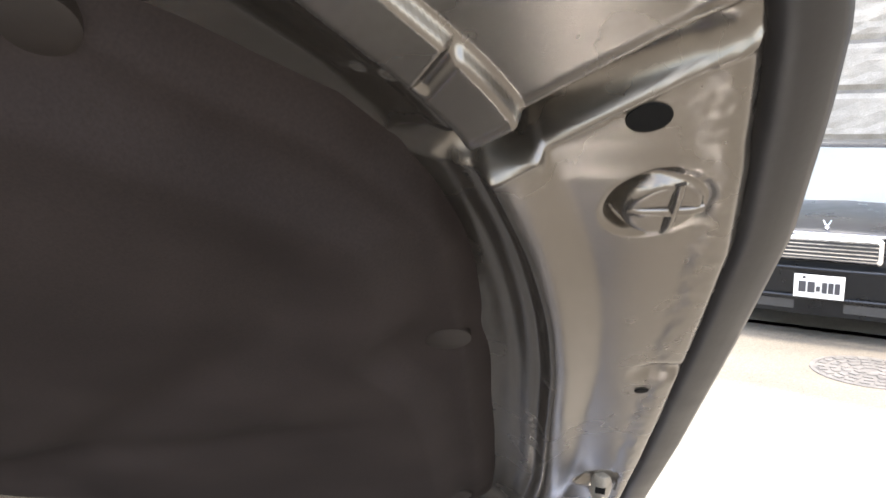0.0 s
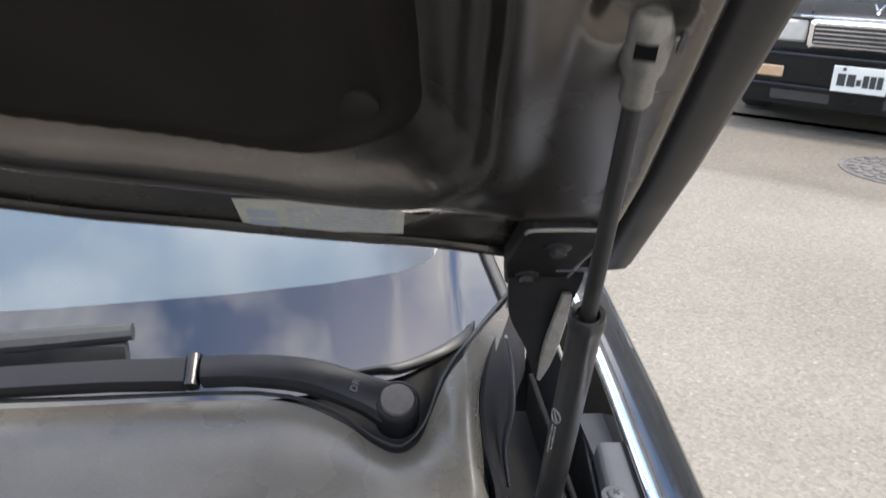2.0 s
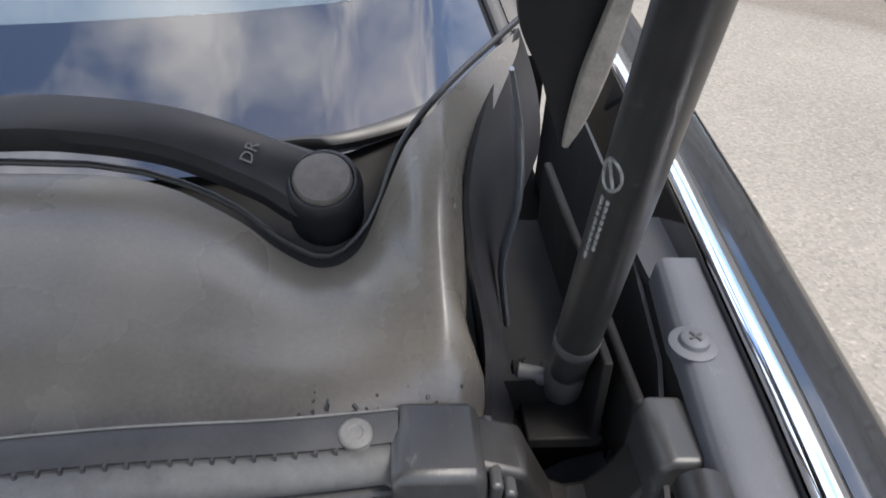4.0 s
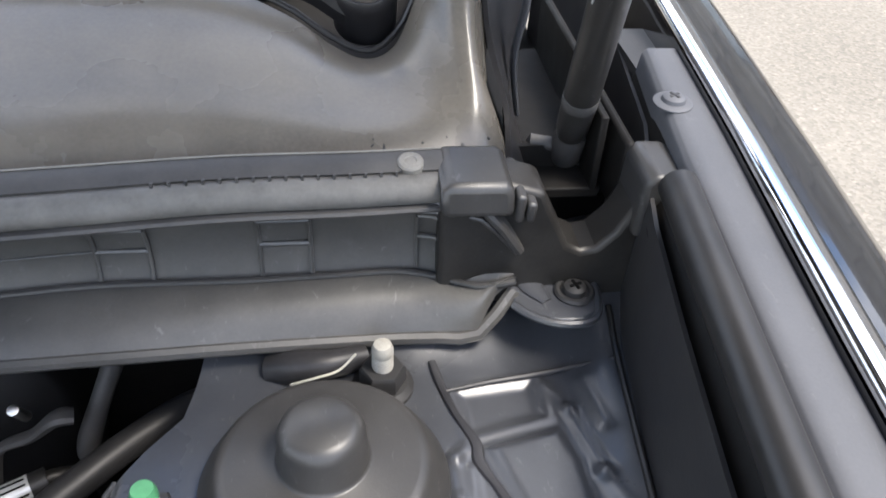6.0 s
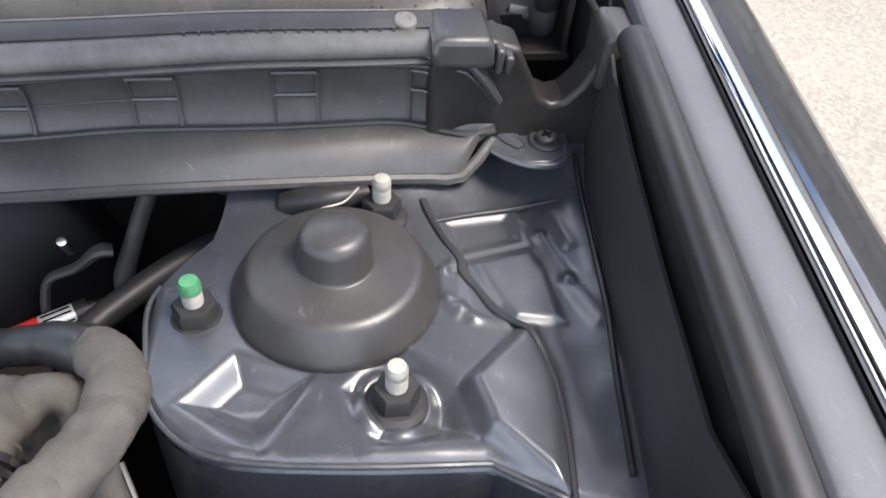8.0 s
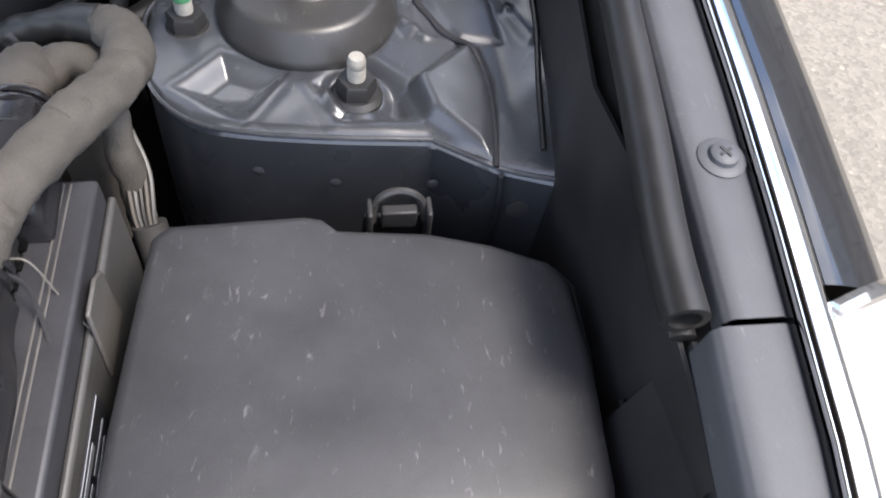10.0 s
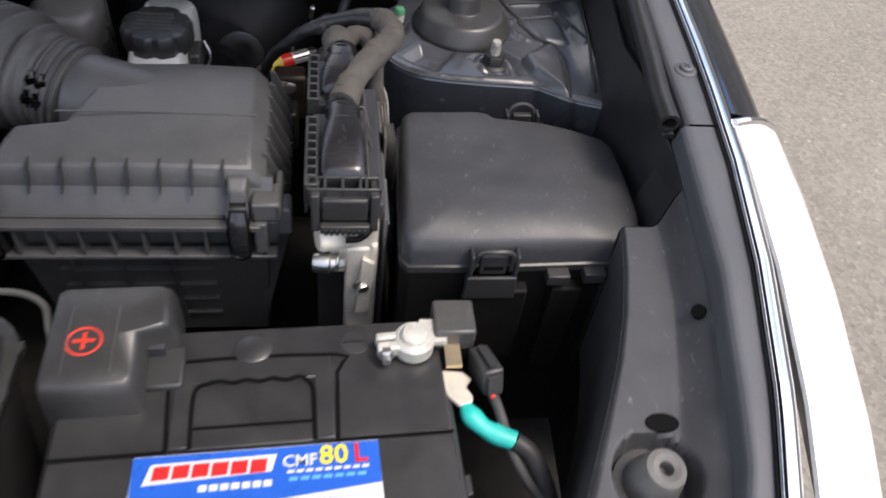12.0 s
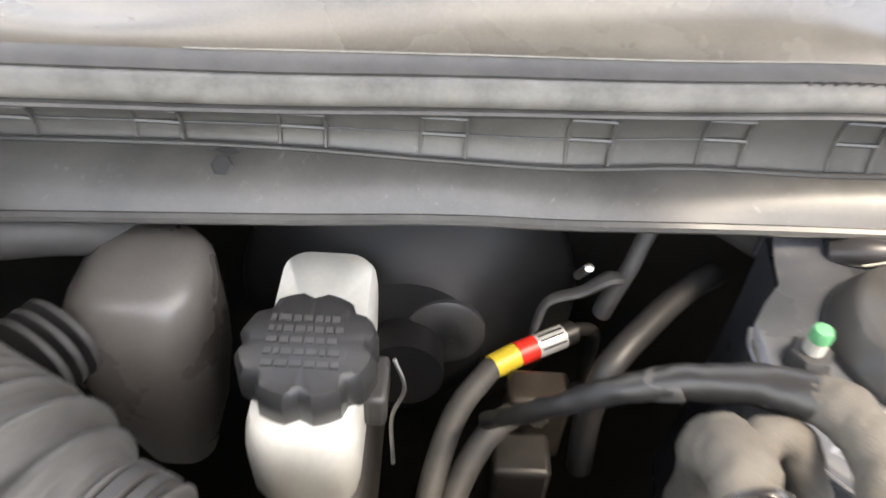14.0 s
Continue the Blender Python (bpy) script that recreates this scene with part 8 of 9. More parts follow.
def brake_parts():
    t = thing("brake_fluid_reservoir", "milky white plastic brake fluid reservoir", "fluid reservoir")
    out = rounded(-0.247, -0.191, 0.526, 0.664, 0.016)
    c = np.array([-0.22, 0.59])
    rings = []
    for k, z, dy in ((0.74, 0.706, 0.0), (0.90, 0.712, 0), (0.97, 0.726, 0), (0.985, 0.750, 0), (0.98, 0.760, 0), (0.95, 0.769, 0), (0.88, 0.776, 0), (0.3, 0.777, 0)):
        rings.append([(c[0] + (x - c[0]) * k, c[1] + (y - c[1]) * k, z) for x, y in out])
    part("tank", loft(rings), TANK, t, smooth=60)
    part("cap_neck", lathe([(0.028, 0.76), (0.028, 0.785)], pose(-0.219, 0.572, 0), 30), TANK, t)
    cap = part("cap", lathe([(0.031, 0.772), (0.0335, 0.776), (0.0335, 0.792), (0.031, 0.7965), (0.027, 0.798), (0, 0.7985)], pose(-0.219, 0.572, 0), 64, wobble=lambda a, r, h: r * (1.03 - 0.12 * max(0, math.cos(a * 8)) ** 1.5) if r > 0.03 else r), PLASTIC, t, "grey scalloped screw cap")
    bm = bmesh.new()
    for row in range(5):
        x = -0.238
        while x < -0.204:
            w = random.uniform(0.002, 0.006)
            box(bm, x, min(x + w, -0.202), 0.583 - row * 0.007, 0.5865 - row * 0.007, 0.798, 0.7991)
            x += w + 0.0012
    part("moulded_print", bm, PLASTIC_GREY, cap, "rows of raised moulded lettering")
    part("level_switch", boxes((-0.192, -0.180, 0.56, 0.59, 0.745, 0.768)), PLASTIC_GREY, t, bevel=0.003)
    part("outlet", lathe([(0.013, -0.03), (0.013, 0.0), (0.010, 0.002)], frame_at((-0.222, 0.517, 0.700), (0, -1, -0.2)), 18), TANK, t)
    b = thing("brake_servo", "round black brake servo drum on the firewall", "brake servo")
    m = frame_at((-0.175, 0.735, 0.690), (0.0, -1, 0.12))
    part("drum", lathe([(0.115, 0), (0.115, 0.03), (0.112, 0.036), (0.085, 0.055), (0.055, 0.075), (0.05, 0.082), (0.025, 0.085), (0.025, 0.11), (0, 0.11)], m, 56), SERVO_BLACK, b, smooth=45)
    part("servo_valve", merge(*[lathe([(r, 0.078), (r + 0.003, 0.080), (r + 0.003, 0.084), (r, 0.086)], frame_at((-0.150, 0.735, 0.705), (0.0, -1, 0.12)), 28) for r in (0.015, 0.022)]), PLASTIC, b)
    y = thing("master_cylinder", "dark master cylinder under the reservoir", "master cylinder")
    part("cylinder", lathe([(0.02, 0), (0.02, 0.14), (0.014, 0.15), (0, 0.15)], frame_at((-0.205, 0.68, 0.665), (0, -1, 0)), 24), STEEL_DARK, y)
    part("wire_clip", tube([(-0.178, 0.585, 0.77), (-0.172, 0.578, 0.755), (-0.178, 0.57, 0.74), (-0.176, 0.555, 0.72)], 0.0012, 6, 5), ZINC, y)
    # resonator
    r = thing("intake_resonator", "dark brown-black moulded plastic resonator box", "resonator")
    out = rounded(-0.364, -0.282, 0.584, 0.672, 0.030)
    c = np.array([-0.322, 0.636])
    rings = [[(c[0] + (x - c[0]) * k + dx, c[1] + (yy - c[1]) * k, z) for x, yy in out] for k, z, dx in ((0.55, 0.62, 0), (0.75, 0.66, 0.002), (0.92, 0.70, 0.002), (1.0, 0.73, 0), (0.98, 0.755, 0), (0.88, 0.776, 0.004), (0.66, 0.788, 0.008), (0.3, 0.792, 0.010))]
    part("body", loft(rings), RESONATOR, r, smooth=70)
    for k in range(3):
        part("neck_ring", lathe([(0.022, -0.002), (0.025, -0.0018), (0.025, 0.0018), (0.022, 0.002)], frame_at((-0.352 - 0.004 * k, 0.592 - 0.008 * k, 0.765 + 0.001 * k), (0.4, 0.85, 0)), 28), RUBBER, r)
    # refrigerant pipes with coloured marks
    a = thing("refrigerant_pipe", "grey hose with yellow, red and silver bands", "refrigerant pipe")
    pts = [(-0.160, 0.531, 0.673), (-0.153, 0.566, 0.695), (-0.141, 0.601, 0.706), (-0.1205, 0.631, 0.7094)]
    part("hose", tube(pts, 0.0075, 16, 7), HOSE_GREY, a)
    q = [Vector((-0.1205, 0.631, 0.7094)), Vector((-0.1055, 0.641, 0.7104)), Vector((-0.0935, 0.6475, 0.7109)), Vector((-0.0755, 0.657, 0.7114))]
    for (p0, p1), mt, nm in zip(zip(q, q[1:]), (YELLOW, RED, SILVER), ("yellow_band", "red_band", "silver_ferrule")):
        part(nm, tube([p0, p1], 0.0080, 18, 3), mt, a)
    part("pipe", tube([q[3], Vector((-0.0635, 0.664, 0.7114)), Vector((-0.050, 0.673, 0.695)), Vector((-0.048, 0.682, 0.64))], 0.0045, 12, 5), STEEL_DARK, a)
    part("end_sleeve", tube([q[3], Vector((-0.0680, 0.6610, 0.7116))], 0.0078, 18, 3), SEAL_BLACK, a, "black rubber sleeve")
    for k in range(9):
        c, r = 2 * math.pi * k / 9, 0.0081
        off = Vector((-0.30 * math.cos(c), 0.55 * math.cos(c), math.sin(c))).normalized() * r
        part("crimp_line", tube([q[2].lerp(q[3], 0.08) + off, q[2].lerp(q[3], 0.92) + off], 0.0006, 6, 2), PIN_DARK, a)
    a2 = thing("refrigerant_pipe", "grey hose with a silver crimp", "refrigerant pipe")
    part("hose", tube([(-0.150, 0.521, 0.663), (-0.140, 0.561, 0.688), (-0.120, 0.591, 0.703), (-0.0935, 0.609, 0.708)], 0.0078, 16, 7), HOSE_GREY, a2)
    part("silver_ferrule", tube([(-0.0935, 0.609, 0.708), (-0.0775, 0.616, 0.709)], 0.0082, 18, 3), SILVER, a2)
    part("pipe", tube([(-0.0775, 0.616, 0.709), (-0.0605, 0.623, 0.703), (-0.0505, 0.631, 0.663)], 0.004, 12, 5), STEEL_DARK, a2)
    v = thing("expansion_valve", "brown metal pipe block behind the hoses", "valve")
    part("block", boxes((-0.112, -0.075, 0.60, 0.625, 0.66, 0.718)), VALVE, v, bevel=0.004)
    part("lower_block", boxes((-0.12, -0.085, 0.57, 0.60, 0.64, 0.69)), STEEL_DARK, v, bevel=0.004)
    hex_bolt("bolt", (-0.094, 0.60, 0.705), (0, -1, 0.3), v, 0.005, 0.006, 0.007, ZINC)
    # thin pipes and cable strap on the firewall
    k = thing("firewall_pipe", "thin dark pipe bent along the firewall", "pipe")
    part("pipe", tube([(-0.096, 0.652, 0.690), (-0.092, 0.662, 0.721), (-0.086, 0.665, 0.736), (-0.068, 0.665, 0.745), (-0.054, 0.666, 0.756), (-0.046, 0.668, 0.755)], [0.004, 0.0045, 0.0045, 0.005, 0.0065, 0.006], 10, 7, flat=0.6), HOSE_GREY, k)
    s = thing("cable_strap", "grey flat cable strap hanging behind the tower", "cable")
    part("strap", tube([(-0.049, 0.675, 0.716), (-0.0465, 0.676, 0.727), (-0.037, 0.682, 0.750), (-0.028, 0.694, 0.770), (-0.013, 0.710, 0.80)], [0.0072, 0.0074, 0.0064, 0.0064, 0.0064], 12, 6, flat=0.85), HOSE_GREY, s)
    h = thing("heater_hose", "dull black rubber hose running behind the strut tower", "rubber hose")
    part("hose", tube([(-0.060, 0.602, 0.650), (-0.064, 0.602, 0.705), (-0.060, 0.608, 0.734), (-0.050, 0.619, 0.744), (-0.032, 0.639, 0.746), (-0.0145, 0.658, 0.746), (0.006, 0.678, 0.744), (0.024, 0.696, 0.735)], 0.0082, 18, 8), PLASTIC_DEEP, h, smooth=70)
    n = thing("firewall_loom", "black wiring harness clipped along the firewall", "wiring loom")
    part("harness", tube([(-0.50, 0.72, 0.80), (-0.30, 0.722, 0.795), (-0.17, 0.715, 0.775), (-0.08, 0.712, 0.772), (0.0, 0.715, 0.775), (0.05, 0.70, 0.76)], 0.010, 12, 8), RUBBER, n)
    for x, y, z in ((-0.350, 0.655, 0.805), (-0.070, 0.666, 0.761)):
        part("stud", lathe([(0.0028, -0.01), (0.0028, 0.012), (0, 0.013)], frame_at((x, y, z), (0.1, -0.5, 0.8)), 12), ZINC, n)


brake_parts()


# ---- battery ----
BAT = pose(-0.0935, 0.1235, 0.783, 0, 0, 2.6)


def battery():
    t = thing("car_battery", "black sealed car battery with blue and white label", "battery")
    t.matrix_world = BAT
    W, D = 0.126, 0.084
    part("case", prism(rounded(-W + 0.003, W - 0.003, -D + 0.003, D - 0.003, 0.006), -0.215, -0.020), BATTERY_CASE, t)
    lid = part("lid", boxes((-W, W, -D, D, -0.022, -0.006)), BATTERY_CASE, t, bevel=0.003)
    part("lid_front", boxes((-W + 0.004, W - 0.004, -D + 0.004, -0.012, -0.008, 0.0)), BATTERY_CASE, lid, bevel=0.0015)
    part("lid_rear", boxes((-W + 0.004, W - 0.004, -0.0105, D - 0.004, -0.008, -0.0012)), BATTERY_CASE, lid, bevel=0.0015)
    part("front_ledge", boxes((-W - 0.001, W + 0.001, -D - 0.0035, -D + 0.004, -0.030, -0.014)), BATTERY_CASE, lid, bevel=0.002)
    for sx in (-1, 1):
        part("end_lug", boxes((sx * (W + 0.001) - 0.0025, sx * (W + 0.001) + 0.0025, -0.052, -0.038, -0.02, -0.008)), BATTERY_CASE, lid, bevel=0.001)
    # fold-down handle lying in its recess
    hd = part("handle", merge(boxes((-0.054, 0.047, 0.036, 0.053, -0.003, 0.0005), (-0.054, -0.042, -0.010, 0.038, -0.003, 0.0005), (0.035, 0.047, -0.010, 0.038, -0.003, 0.0005))), BATTERY_CASE, t, bevel=0.001)
    outline = [(-0.0555, -0.010), (-0.0575, 0.040), (-0.0575, 0.0545), (0.0505, 0.0545), (0.0505, 0.040), (0.0485, -0.010)]
    # black tubes stand for the shade in the handle's gaps
    part("handle_gap", tube([(x, y, -0.0012) for x, y in outline], 0.0014, 6, 3), HOLE, hd)
    inner = [(-0.0415, -0.010), (-0.0415, 0.025), (-0.038, 0.034)] + [(-0.034 + 0.0085 * k, 0.0355 + 0.0018 * (k % 2)) for k in range(8)] + [(0.031, 0.034), (0.0345, 0.025), (0.0345, -0.010)]
    part("grip_edge", tube([(x, y, 0.0004) for x, y in inner], 0.0014, 6, 4), HOLE, hd)
    part("panel_line", tube([(-0.040, 0.004, -0.0006), (0.033, 0.004, -0.0006)], 0.0011, 6, 2), HOLE, t)
    for x0, x1 in ((-W + 0.004, -0.056), (0.049, W - 0.004)):
        part("lid_joint", tube([(x0, -0.011, -0.0003), (x1, -0.011, -0.0003)], 0.0013, 6, 2), HOLE, lid)
    part("vent_plug", lathe([(0.0125, -0.003), (0.0125, 0.0010), (0.0105, 0.0024), (0, 0.0026)], pose(-0.005, 0.062, -0.001), 28), BATTERY_CASE, t)
    for x in (0.064,):
        v = part("vent_plug", lathe([(0.0105, -0.003), (0.0105, -0.0006), (0.0095, 0.0002), (0, 0.0004)], pose(x, 0.064, -0.001), 28), PLASTIC_DEEP, t)
        part("plug_slot", boxes((x - 0.008, x + 0.008, 0.0635, 0.0645, -0.0008, 0.0008)), BATTERY_CASE, v)
    # label
    lab = part("label", prism([(-0.0735, -0.0690), (0.0735, -0.0665), (0.0728, -0.0140), (-0.0725, -0.0140)], 0.0004, 0.0010), LABEL_WHITE, t, "glossy blue and white battery label")
    part("blue_field", surface(lambda a, b: (-0.0725 + 0.1455 * b, -0.0145 - a * (0.0305 + 0.004 * math.sin(b * 3.4 + 0.4)), 0.0014), 4, 30, 0.0002), LABEL_BLUE, lab)
    part("brand_bar", prism([(-0.066, -0.033), (0.008, -0.030), (0.011, -0.019), (-0.062, -0.020)], 0.0016, 0.0019), LABEL_WHITE, lab)
    for k in range(6):
        x = -0.060 + k * 0.0112
        part("brand_shape", prism([(x - 0.001, -0.0305), (x + 0.0085, -0.0300), (x + 0.0095, -0.0215), (x, -0.0218)], 0.0020, 0.0023), LABEL_RED, lab)
    for k in range(7):
        x = -0.034 + k * 0.0062
        part("print_bar", boxes((x, x + 0.0048, -0.0395, -0.0355, 0.0016, 0.0019)), LABEL_WHITE, lab)

    def text(body, x, y, size, mat):
        cu = bpy.data.curves.new("type_mark", "FONT")
        cu.body, cu.size, cu.extrude, cu.resolution_u = body, size, 0.0001, 2
        cu.offset = size * 0.018
        tmp = bpy.data.objects.new("tmp", cu)
        me = bpy.data.meshes.new_from_object(tmp)
        bpy.data.objects.remove(tmp)
        bpy.data.curves.remove(cu)
        me.materials.append(mat)
        ob = new("type_mark", me)
        ob.parent = lab
        ob.matrix_local = pose(x, y, 0.0018)
        return ob

    text("CMF", 0.0140, -0.0280, 0.0108, LABEL_WHITE)
    text("80", 0.0362, -0.0280, 0.0178, LABEL_YELLOW)
    text("L", 0.0570, -0.0280, 0.0178, LABEL_RED)
    for k in range(9):
        part("print_bar", boxes((0.017 + k * 0.0056, 0.0212 + k * 0.0056, -0.0322, -0.0304, 0.0016, 0.0019)), LABEL_WHITE, lab)
        if k < 7:
            part("print_bar", boxes((0.018 + k * 0.0068, 0.0232 + k * 0.0068, -0.0372, -0.0350, 0.0016, 0.0019)), LABEL_SKY, lab)
    for row, (m1, m2) in enumerate(((LABEL_SKY, LABEL_SKY), (LABEL_RED, LABEL_GREY))):
        for k in range(13):
            part("print_mark", boxes((-0.058 + k * 0.0042, -0.0560 + k * 0.0042, -0.0490 - row * 0.0040, -0.0472 - row * 0.0040, 0.0012, 0.0014)), m1 if k % 3 else m2, lab)
    for k, mt in enumerate((LABEL_DARK, LABEL_GREY, LABEL_RED, LABEL_SKY, LABEL_RED, LABEL_YELLOW, LABEL_SKY, LABEL_YELLOW)):
        x = -0.068 + k * 0.0082
        tri = k in (5, 7)
        o = [(x - 0.0030, -0.0640), (x + 0.0030, -0.0640), (x, -0.0585)] if tri else [(x + 0.0028 * math.cos(a / 10 * 2 * math.pi), -0.0615 + 0.0028 * math.sin(a / 10 * 2 * math.pi)) for a in range(10)]
        ic = part("pictogram", prism(o, 0.0011, 0.0014), mt, lab)
        if not tri and k:
            part("pictogram_face", prism([(x + 0.0020 * math.cos(a / 10 * 2 * math.pi), -0.0615 + 0.0020 * math.sin(a / 10 * 2 * math.pi)) for a in range(10)], 0.0014, 0.0016), LABEL_WHITE, ic)
    for row in range(4):
        for k in range(3):
            part("print_mark", boxes((-0.002 + k * 0.0070, 0.0025 + k * 0.0065, -0.0500 - row * 0.0046, -0.0484 - row * 0.0046, 0.0012, 0.0014)), LABEL_GREY, lab)
        part("print_bar", boxes((0.027, 0.068 - 0.004 * (row % 2), -0.0500 - row * 0.0046, -0.0492 - row * 0.0046, 0.0012, 0.0014)), LABEL_GREY, lab)
    part("print_bar", boxes((0.0215, 0.0240, -0.0530, -0.0480, 0.0012, 0.0014)), LABEL_YELLOW, lab)
    front = part("front_label", boxes((-0.060, 0.083, -0.0820, -0.0812, -0.12, -0.042)), LABEL_WHITE, t, "second blue label on the front face")
    part("blue_field", boxes((-0.058, 0.081, -0.0826, -0.0821, -0.118, -0.045)), LABEL_BLUE, front)


battery()


def terminals():
    t = thing("positive_terminal_cover", "black plastic positive terminal cover with red plus", "terminal cover")
    t.matrix_world = pose(-0.196, 0.172, 0.783, 0, 0, 2.6)
    o = [(-0.026, -0.036), (0.026, -0.036), (0.029, -0.030), (0.029, 0.006), (0.045, 0.010), (0.048, 0.014), (0.046, 0.044), (0.040, 0.047), (-0.024, 0.047), (-0.028, 0.043), (-0.029, -0.030)]
    body = part("body", loft([[(x * k, y * k2, z) for x, y in o] for k, k2, z in ((1.02, 1.0, -0.014), (1.02, 1.0, -0.004), (1.0, 0.99, 0.014), (0.985, 0.98, 0.021), (0.955, 0.955, 0.0262), (0.91, 0.92, 0.0292), (0.84, 0.87, 0.0305), (0.4, 0.4, 0.031))]), PLASTIC, t, smooth=80)
    ring = [(-0.004 + 0.0102 * math.cos(k / 24 * 2 * math.pi), -0.001 + 0.0102 * math.sin(k / 24 * 2 * math.pi), 0.0308) for k in range(25)]
    part("red_ring", tube(ring, 0.0010, 6, 2), RED_MARK, body, "red painted ring")
    part("red_plus", boxes((-0.0105, 0.0025, -0.0022, 0.0002, 0.0300, 0.0318), (-0.0052, -0.0028, -0.0075, 0.0055, 0.0300, 0.0317)), RED_MARK, body, "red plus sign")
    for x in (-0.014, 0.014):
        part("mould_line", tube([(x, -0.034, 0.027), (x, -0.02, 0.0312), (x, 0.02, 0.0312), (x, 0.044, 0.027)], 0.0005, 6, 4), PLASTIC_GREY, body)
    part("strap_lug", boxes((0.028, 0.052, -0.020, 0.012, -0.012, 0.004)), PLASTIC_DEEP, t, bevel=0.002)
    part("latch_hole", boxes((0.030, 0.040, 0.004, 0.0095, -0.004, 0.012)), LABEL_DARK, t)
    n = thing("negative_terminal", "dull metal negative battery clamp and current sensor", "battery clamp")
    m = pose(0.0075, 0.183, 0.784)
    part("clamp_ring", lathe([(0.0125, 0.0), (0.0140, 0.001), (0.0140, 0.011), (0.0118, 0.0135), (0.0095, 0.0135)], m, 28), LEAD, n)
    part("post", lathe([(0.0095, 0.004), (0.0092, 0.0165), (0.0080, 0.0180), (0, 0.0184)], m, 26), LEAD, n)
    for y0, y1 in ((-0.008, -0.001), (0.001, 0.007)):
        part("clamp_ear", boxes((-0.026, -0.010, y0, y1, 0.002, 0.012), m=m @ pose(0, 0, 0, 0, 0, 5)), LEAD, n, bevel=0.0015)
    part("clamp_bolt", merge(lathe([(0.0058, 0), (0.0058, 0.004), (0.0045, 0.005)], m @ frame_at((-0.0195, -0.008, 0.007), (0, -1, 0)), 6), lathe([(0.0030, 0), (0.003, 0.009), (0, 0.009)], m @ frame_at((-0.0195, -0.008, 0.007), (0, -1, 0)), 12)), ZINC, n)
    se = part("current_sensor", boxes((0.022, 0.051, 0.184, 0.214, 0.779, 0.799)), PLASTIC_GREY, n, "dark grey current sensor block", bevel=0.002)
    part("bus_tab", boxes((0.012, 0.030, 0.180, 0.200, 0.790, 0.794)), LEAD, n)
    part("copper_tab", boxes((0.029, 0.040, 0.166, 0.186, 0.783, 0.786)), BRASS, n, "copper coloured tab")
    lug = [(0.026, 0.168), (0.041, 0.166), (0.047, 0.160), (0.042, 0.154), (0.046, 0.146), (0.045, 0.141), (0.036, 0.139), (0.029, 0.146), (0.025, 0.156)]
    part("cable_lug", prism(lug, 0.775, 0.7785, m=pose(0, 0, 0)), CREAM, n, "pale tinned cable lug", bevel=0.001)
    pg = part("sensor_plug", boxes((-0.0075, 0.0075, -0.016, 0.016, -0.010, 0.010), m=pose(0.057, 0.166, 0.780, -20, 0, 12)), PLASTIC, n, "grey sensor plug", bevel=0.002)
    part("plug_mouth", boxes((-0.005, 0.005, -0.0185, -0.0155, -0.008, 0.006), m=pose(0.057, 0.166, 0.780, -20, 0, 12)), RUBBER, pg)
    part("plug_ridge", boxes((-0.002, 0.002, -0.014, 0.012, 0.010, 0.013), m=pose(0.057, 0.166, 0.780, -20, 0, 12)), PLASTIC, pg)
    c = thing("earth_cable", "black earth cable with a teal shrink sleeve", "cable")
    part("teal_sleeve", tube([(0.040, 0.142, 0.775), (0.044, 0.134, 0.773), (0.052, 0.126, 0.771), (0.060, 0.122, 0.769), (0.072, 0.117, 0.768)], [0.004, 0.0072, 0.0062, 0.0072, 0.0066], 18, 6, flat=0.8), TEAL, c, "teal heat-shrink sleeve")
    part("cable", tube([(0.071, 0.1173, 0.768), (0.083, 0.110, 0.761), (0.093, 0.095, 0.745), (0.098, 0.085, 0.725), (0.095, 0.07, 0.69), (0.075, 0.05, 0.64)], 0.0066, 16, 8), PLASTIC_DEEP, c)
    s = thing("sensor_wire", "thin black sheathed sensor wire", "wire")
    part("sheath", tube([(0.060, 0.151, 0.775), (0.064, 0.135, 0.772), (0.068, 0.118, 0.765), (0.076, 0.102, 0.755), (0.088, 0.088, 0.745), (0.105, 0.080, 0.738), (0.125, 0.078, 0.73)], 0.0038, 12, 8), RUBBER, s)
    part("bare_wire", tube([(0.057, 0.153, 0.780), (0.060, 0.145, 0.777)], 0.0022, 8, 3), RED_MARK, s)
    b = thing("cable_hose", "black convoluted cable hose beside the battery", "cable")
    part("sleeve", tube([(0.036, 0.055, 0.760), (0.055, 0.045, 0.755), (0.08, 0.05, 0.742), (0.10, 0.07, 0.72), (0.105, 0.10, 0.68)], 0.0070, 14, 8), PLASTIC_DEEP, b)
    k = thing("battery_hold_down", "small metal catch beside the battery tray", "catch")
    part("catch", boxes((0.050, 0.066, 0.030, 0.038, 0.690, 0.700), m=pose(0, 0, 0.02, 0, 15, 20)), ZINC, k, bevel=0.002)
    y = thing("battery_tray", "black plastic tray under the battery", "tray")
    # near-black puts the shade under the battery into the tray
    part("tray", boxes((-0.235, 0.05, 0.025, 0.225, 0.54, 0.568)), GRIME_SHADE_BLACK, y, bevel=0.004)
    g = thing("grey_relay_tab", "torn pale grey tape tab below the fuse box", "tape")
    part("tab", surface(lambda a, b: (0.088 + 0.018 * b, 0.030 + 0.012 * a, 0.70 + 0.008 * math.sin(b * 4) - 0.01 * a), 4, 8, 0.001), PLASTIC_GREY, g)


terminals()


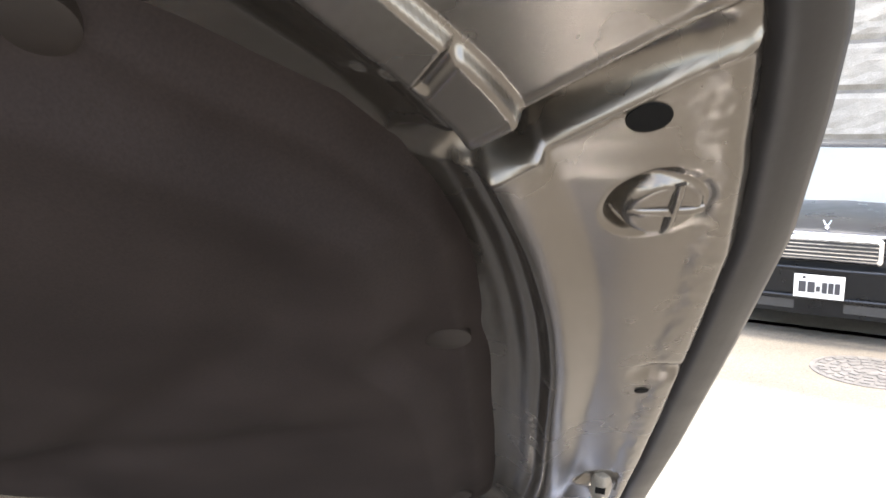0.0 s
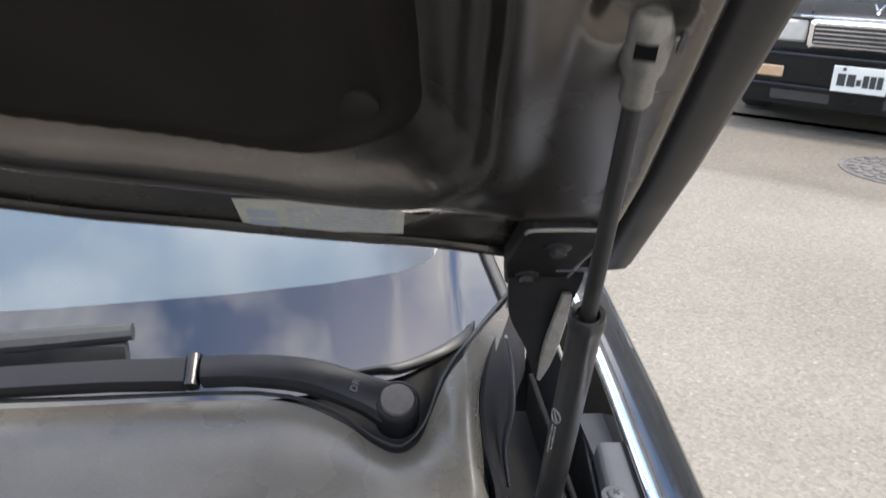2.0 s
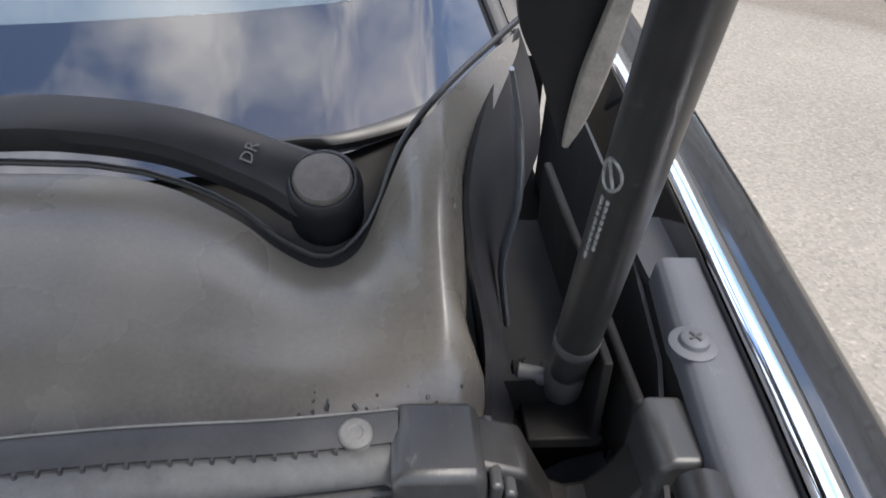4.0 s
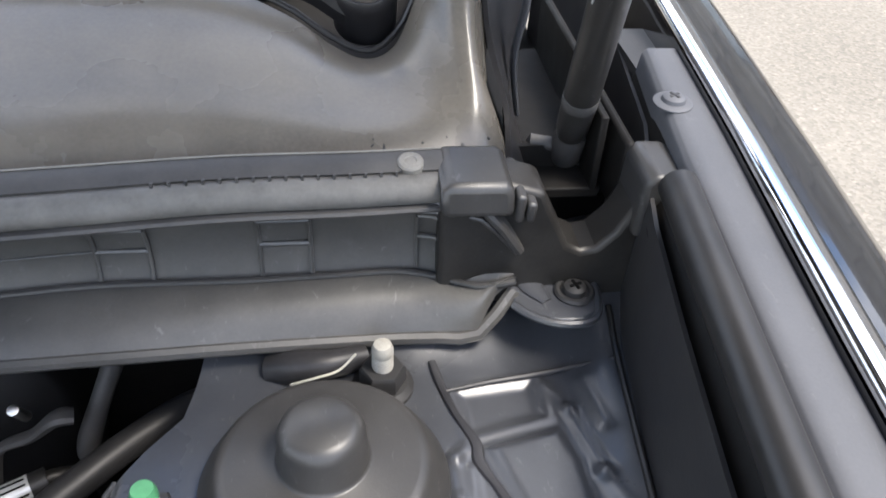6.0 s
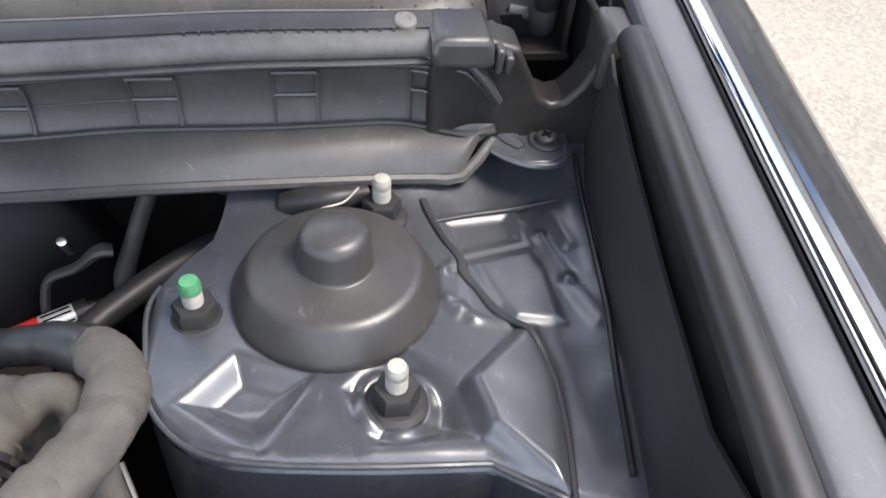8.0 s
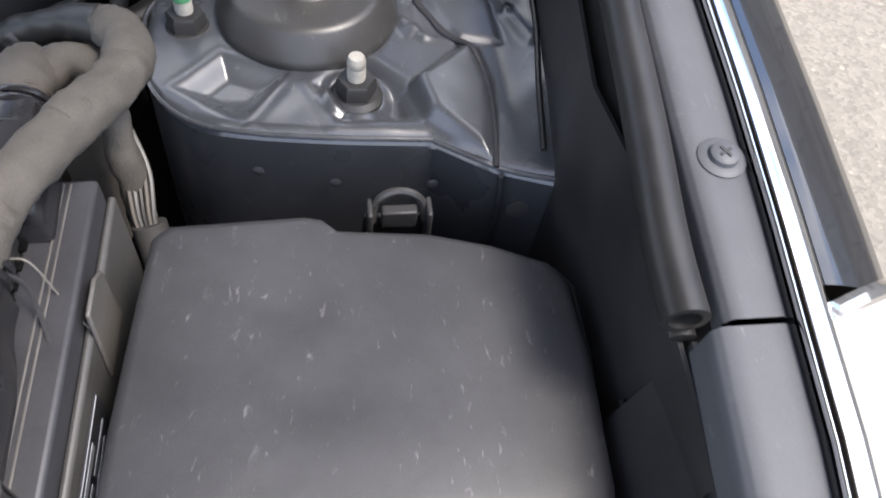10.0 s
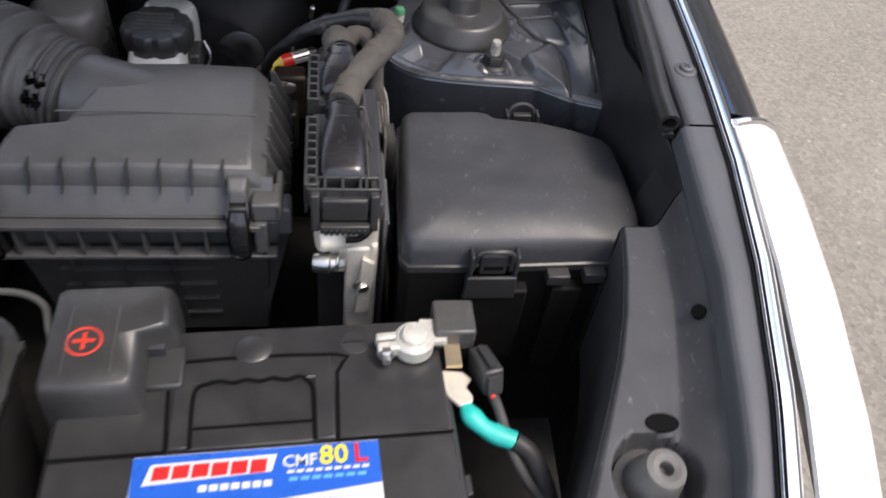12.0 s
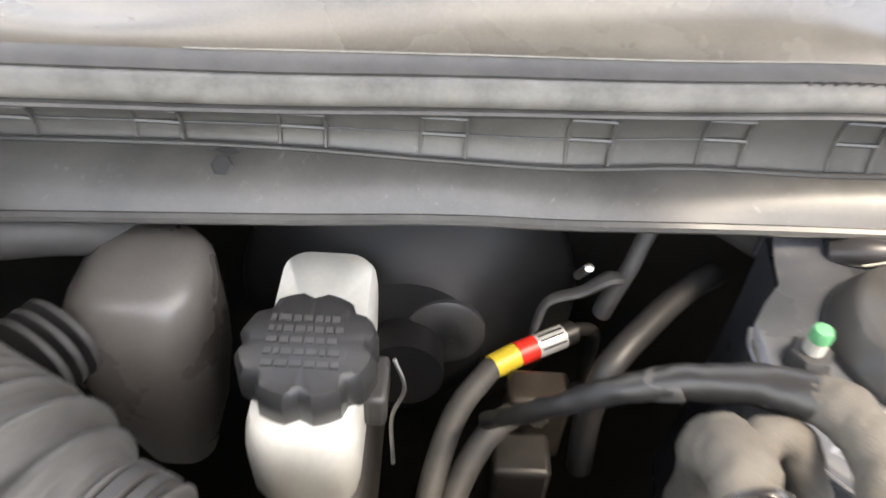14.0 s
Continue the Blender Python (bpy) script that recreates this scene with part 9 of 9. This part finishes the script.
def snorkel():
    t = thing("air_intake_snorkel", "black moulded air intake snorkel box", "intake duct")
    # rings from the brim up to the flat top, right-hand corners rounded
    def ring(x0, x1, y0, y1, z, r, rr):
        o = [(x0, y0)]
        o += [(x1 - r + r * math.cos(k), y0 + r + r * math.sin(k)) for k in np.linspace(-math.pi / 2, 0, 8)]
        o += [(x1 - rr + rr * math.cos(k), y1 - rr + rr * math.sin(k)) for k in np.linspace(0, math.pi / 2, 8)]
        return [(x, y, z) for x, y in o + [(x0, y1)]]
    part("brim", loft([ring(-0.60, -0.247, 0.060, 0.206, 0.790, 0.026, 0.04), ring(-0.60, -0.243, 0.056, 0.210, 0.793, 0.028, 0.04), ring(-0.60, -0.243, 0.056, 0.210, 0.798, 0.028, 0.04), ring(-0.60, -0.247, 0.060, 0.206, 0.801, 0.026, 0.04)]), SNORKEL, t, smooth=40)
    part("hood", loft([ring(-0.60, -0.249, 0.062, 0.205, 0.800, 0.024, 0.04), ring(-0.60, -0.255, 0.067, 0.205, 0.814, 0.020, 0.036), ring(-0.60, -0.263, 0.074, 0.204, 0.829, 0.014, 0.03), ring(-0.60, -0.2655, 0.0765, 0.203, 0.8318, 0.012, 0.028), ring(-0.60, -0.269, 0.080, 0.201, 0.8332, 0.010, 0.026), ring(-0.60, -0.30, 0.10, 0.19, 0.8335, 0.008, 0.02)]), SNORKEL, t, smooth=50)
    part("seam_line", tube([(x + 0.0012, y - 0.0006, 0.7945) for x, y, z in ring(-0.60, -0.243, 0.056, 0.210, 0.7945, 0.028, 0.04)[1:-1]], 0.0010, 6, 1), HOLE, t)
    part("box", loft([ring(-0.60, -0.265, 0.058, 0.19, 0.60, 0.02, 0.03), ring(-0.60, -0.250, 0.062, 0.204, 0.792, 0.024, 0.04)]), PLASTIC_DEEP, t)
    for x, y in ((-0.2435, 0.175), (-0.2435, 0.140), (-0.2435, 0.105)):
        part("clip_notch", boxes((x - 0.003, x + 0.0012, y, y + 0.009, 0.7915, 0.7975)), PLASTIC_DEEP, t)
    for x in (-0.290, -0.340):
        part("clip_notch", boxes((x, x + 0.009, 0.0550, 0.0590, 0.7915, 0.7975)), PLASTIC_DEEP, t)
    part("rear_lip", tube([(-0.285, 0.222, 0.802), (-0.255, 0.222, 0.800), (-0.238, 0.214, 0.797), (-0.232, 0.198, 0.792), (-0.230, 0.185, 0.775)], 0.0025, 8, 6), PLASTIC_GREY, t)
    b = thing("front_duct", "black plastic duct in front of the snorkel", "duct")
    part("duct", loft([[(-0.55, 0.046, 0.60), (-0.262, 0.046, 0.60), (-0.262, -0.10, 0.60), (-0.55, -0.10, 0.60)], [(-0.55, 0.050, 0.742), (-0.258, 0.050, 0.742), (-0.256, -0.10, 0.742), (-0.55, -0.10, 0.742)], [(-0.55, 0.042, 0.756), (-0.266, 0.042, 0.756), (-0.264, -0.10, 0.754), (-0.55, -0.10, 0.754)]]), SNORKEL, b, bevel=0.004)
    part("duct_lip", tube([(-0.345, 0.040, 0.762), (-0.318, 0.044, 0.764), (-0.285, 0.045, 0.764), (-0.262, 0.040, 0.762), (-0.259, 0.0, 0.760), (-0.259, -0.06, 0.758)], 0.0035, 10, 6), SNORKEL, b)


snorkel()
stone_wall()
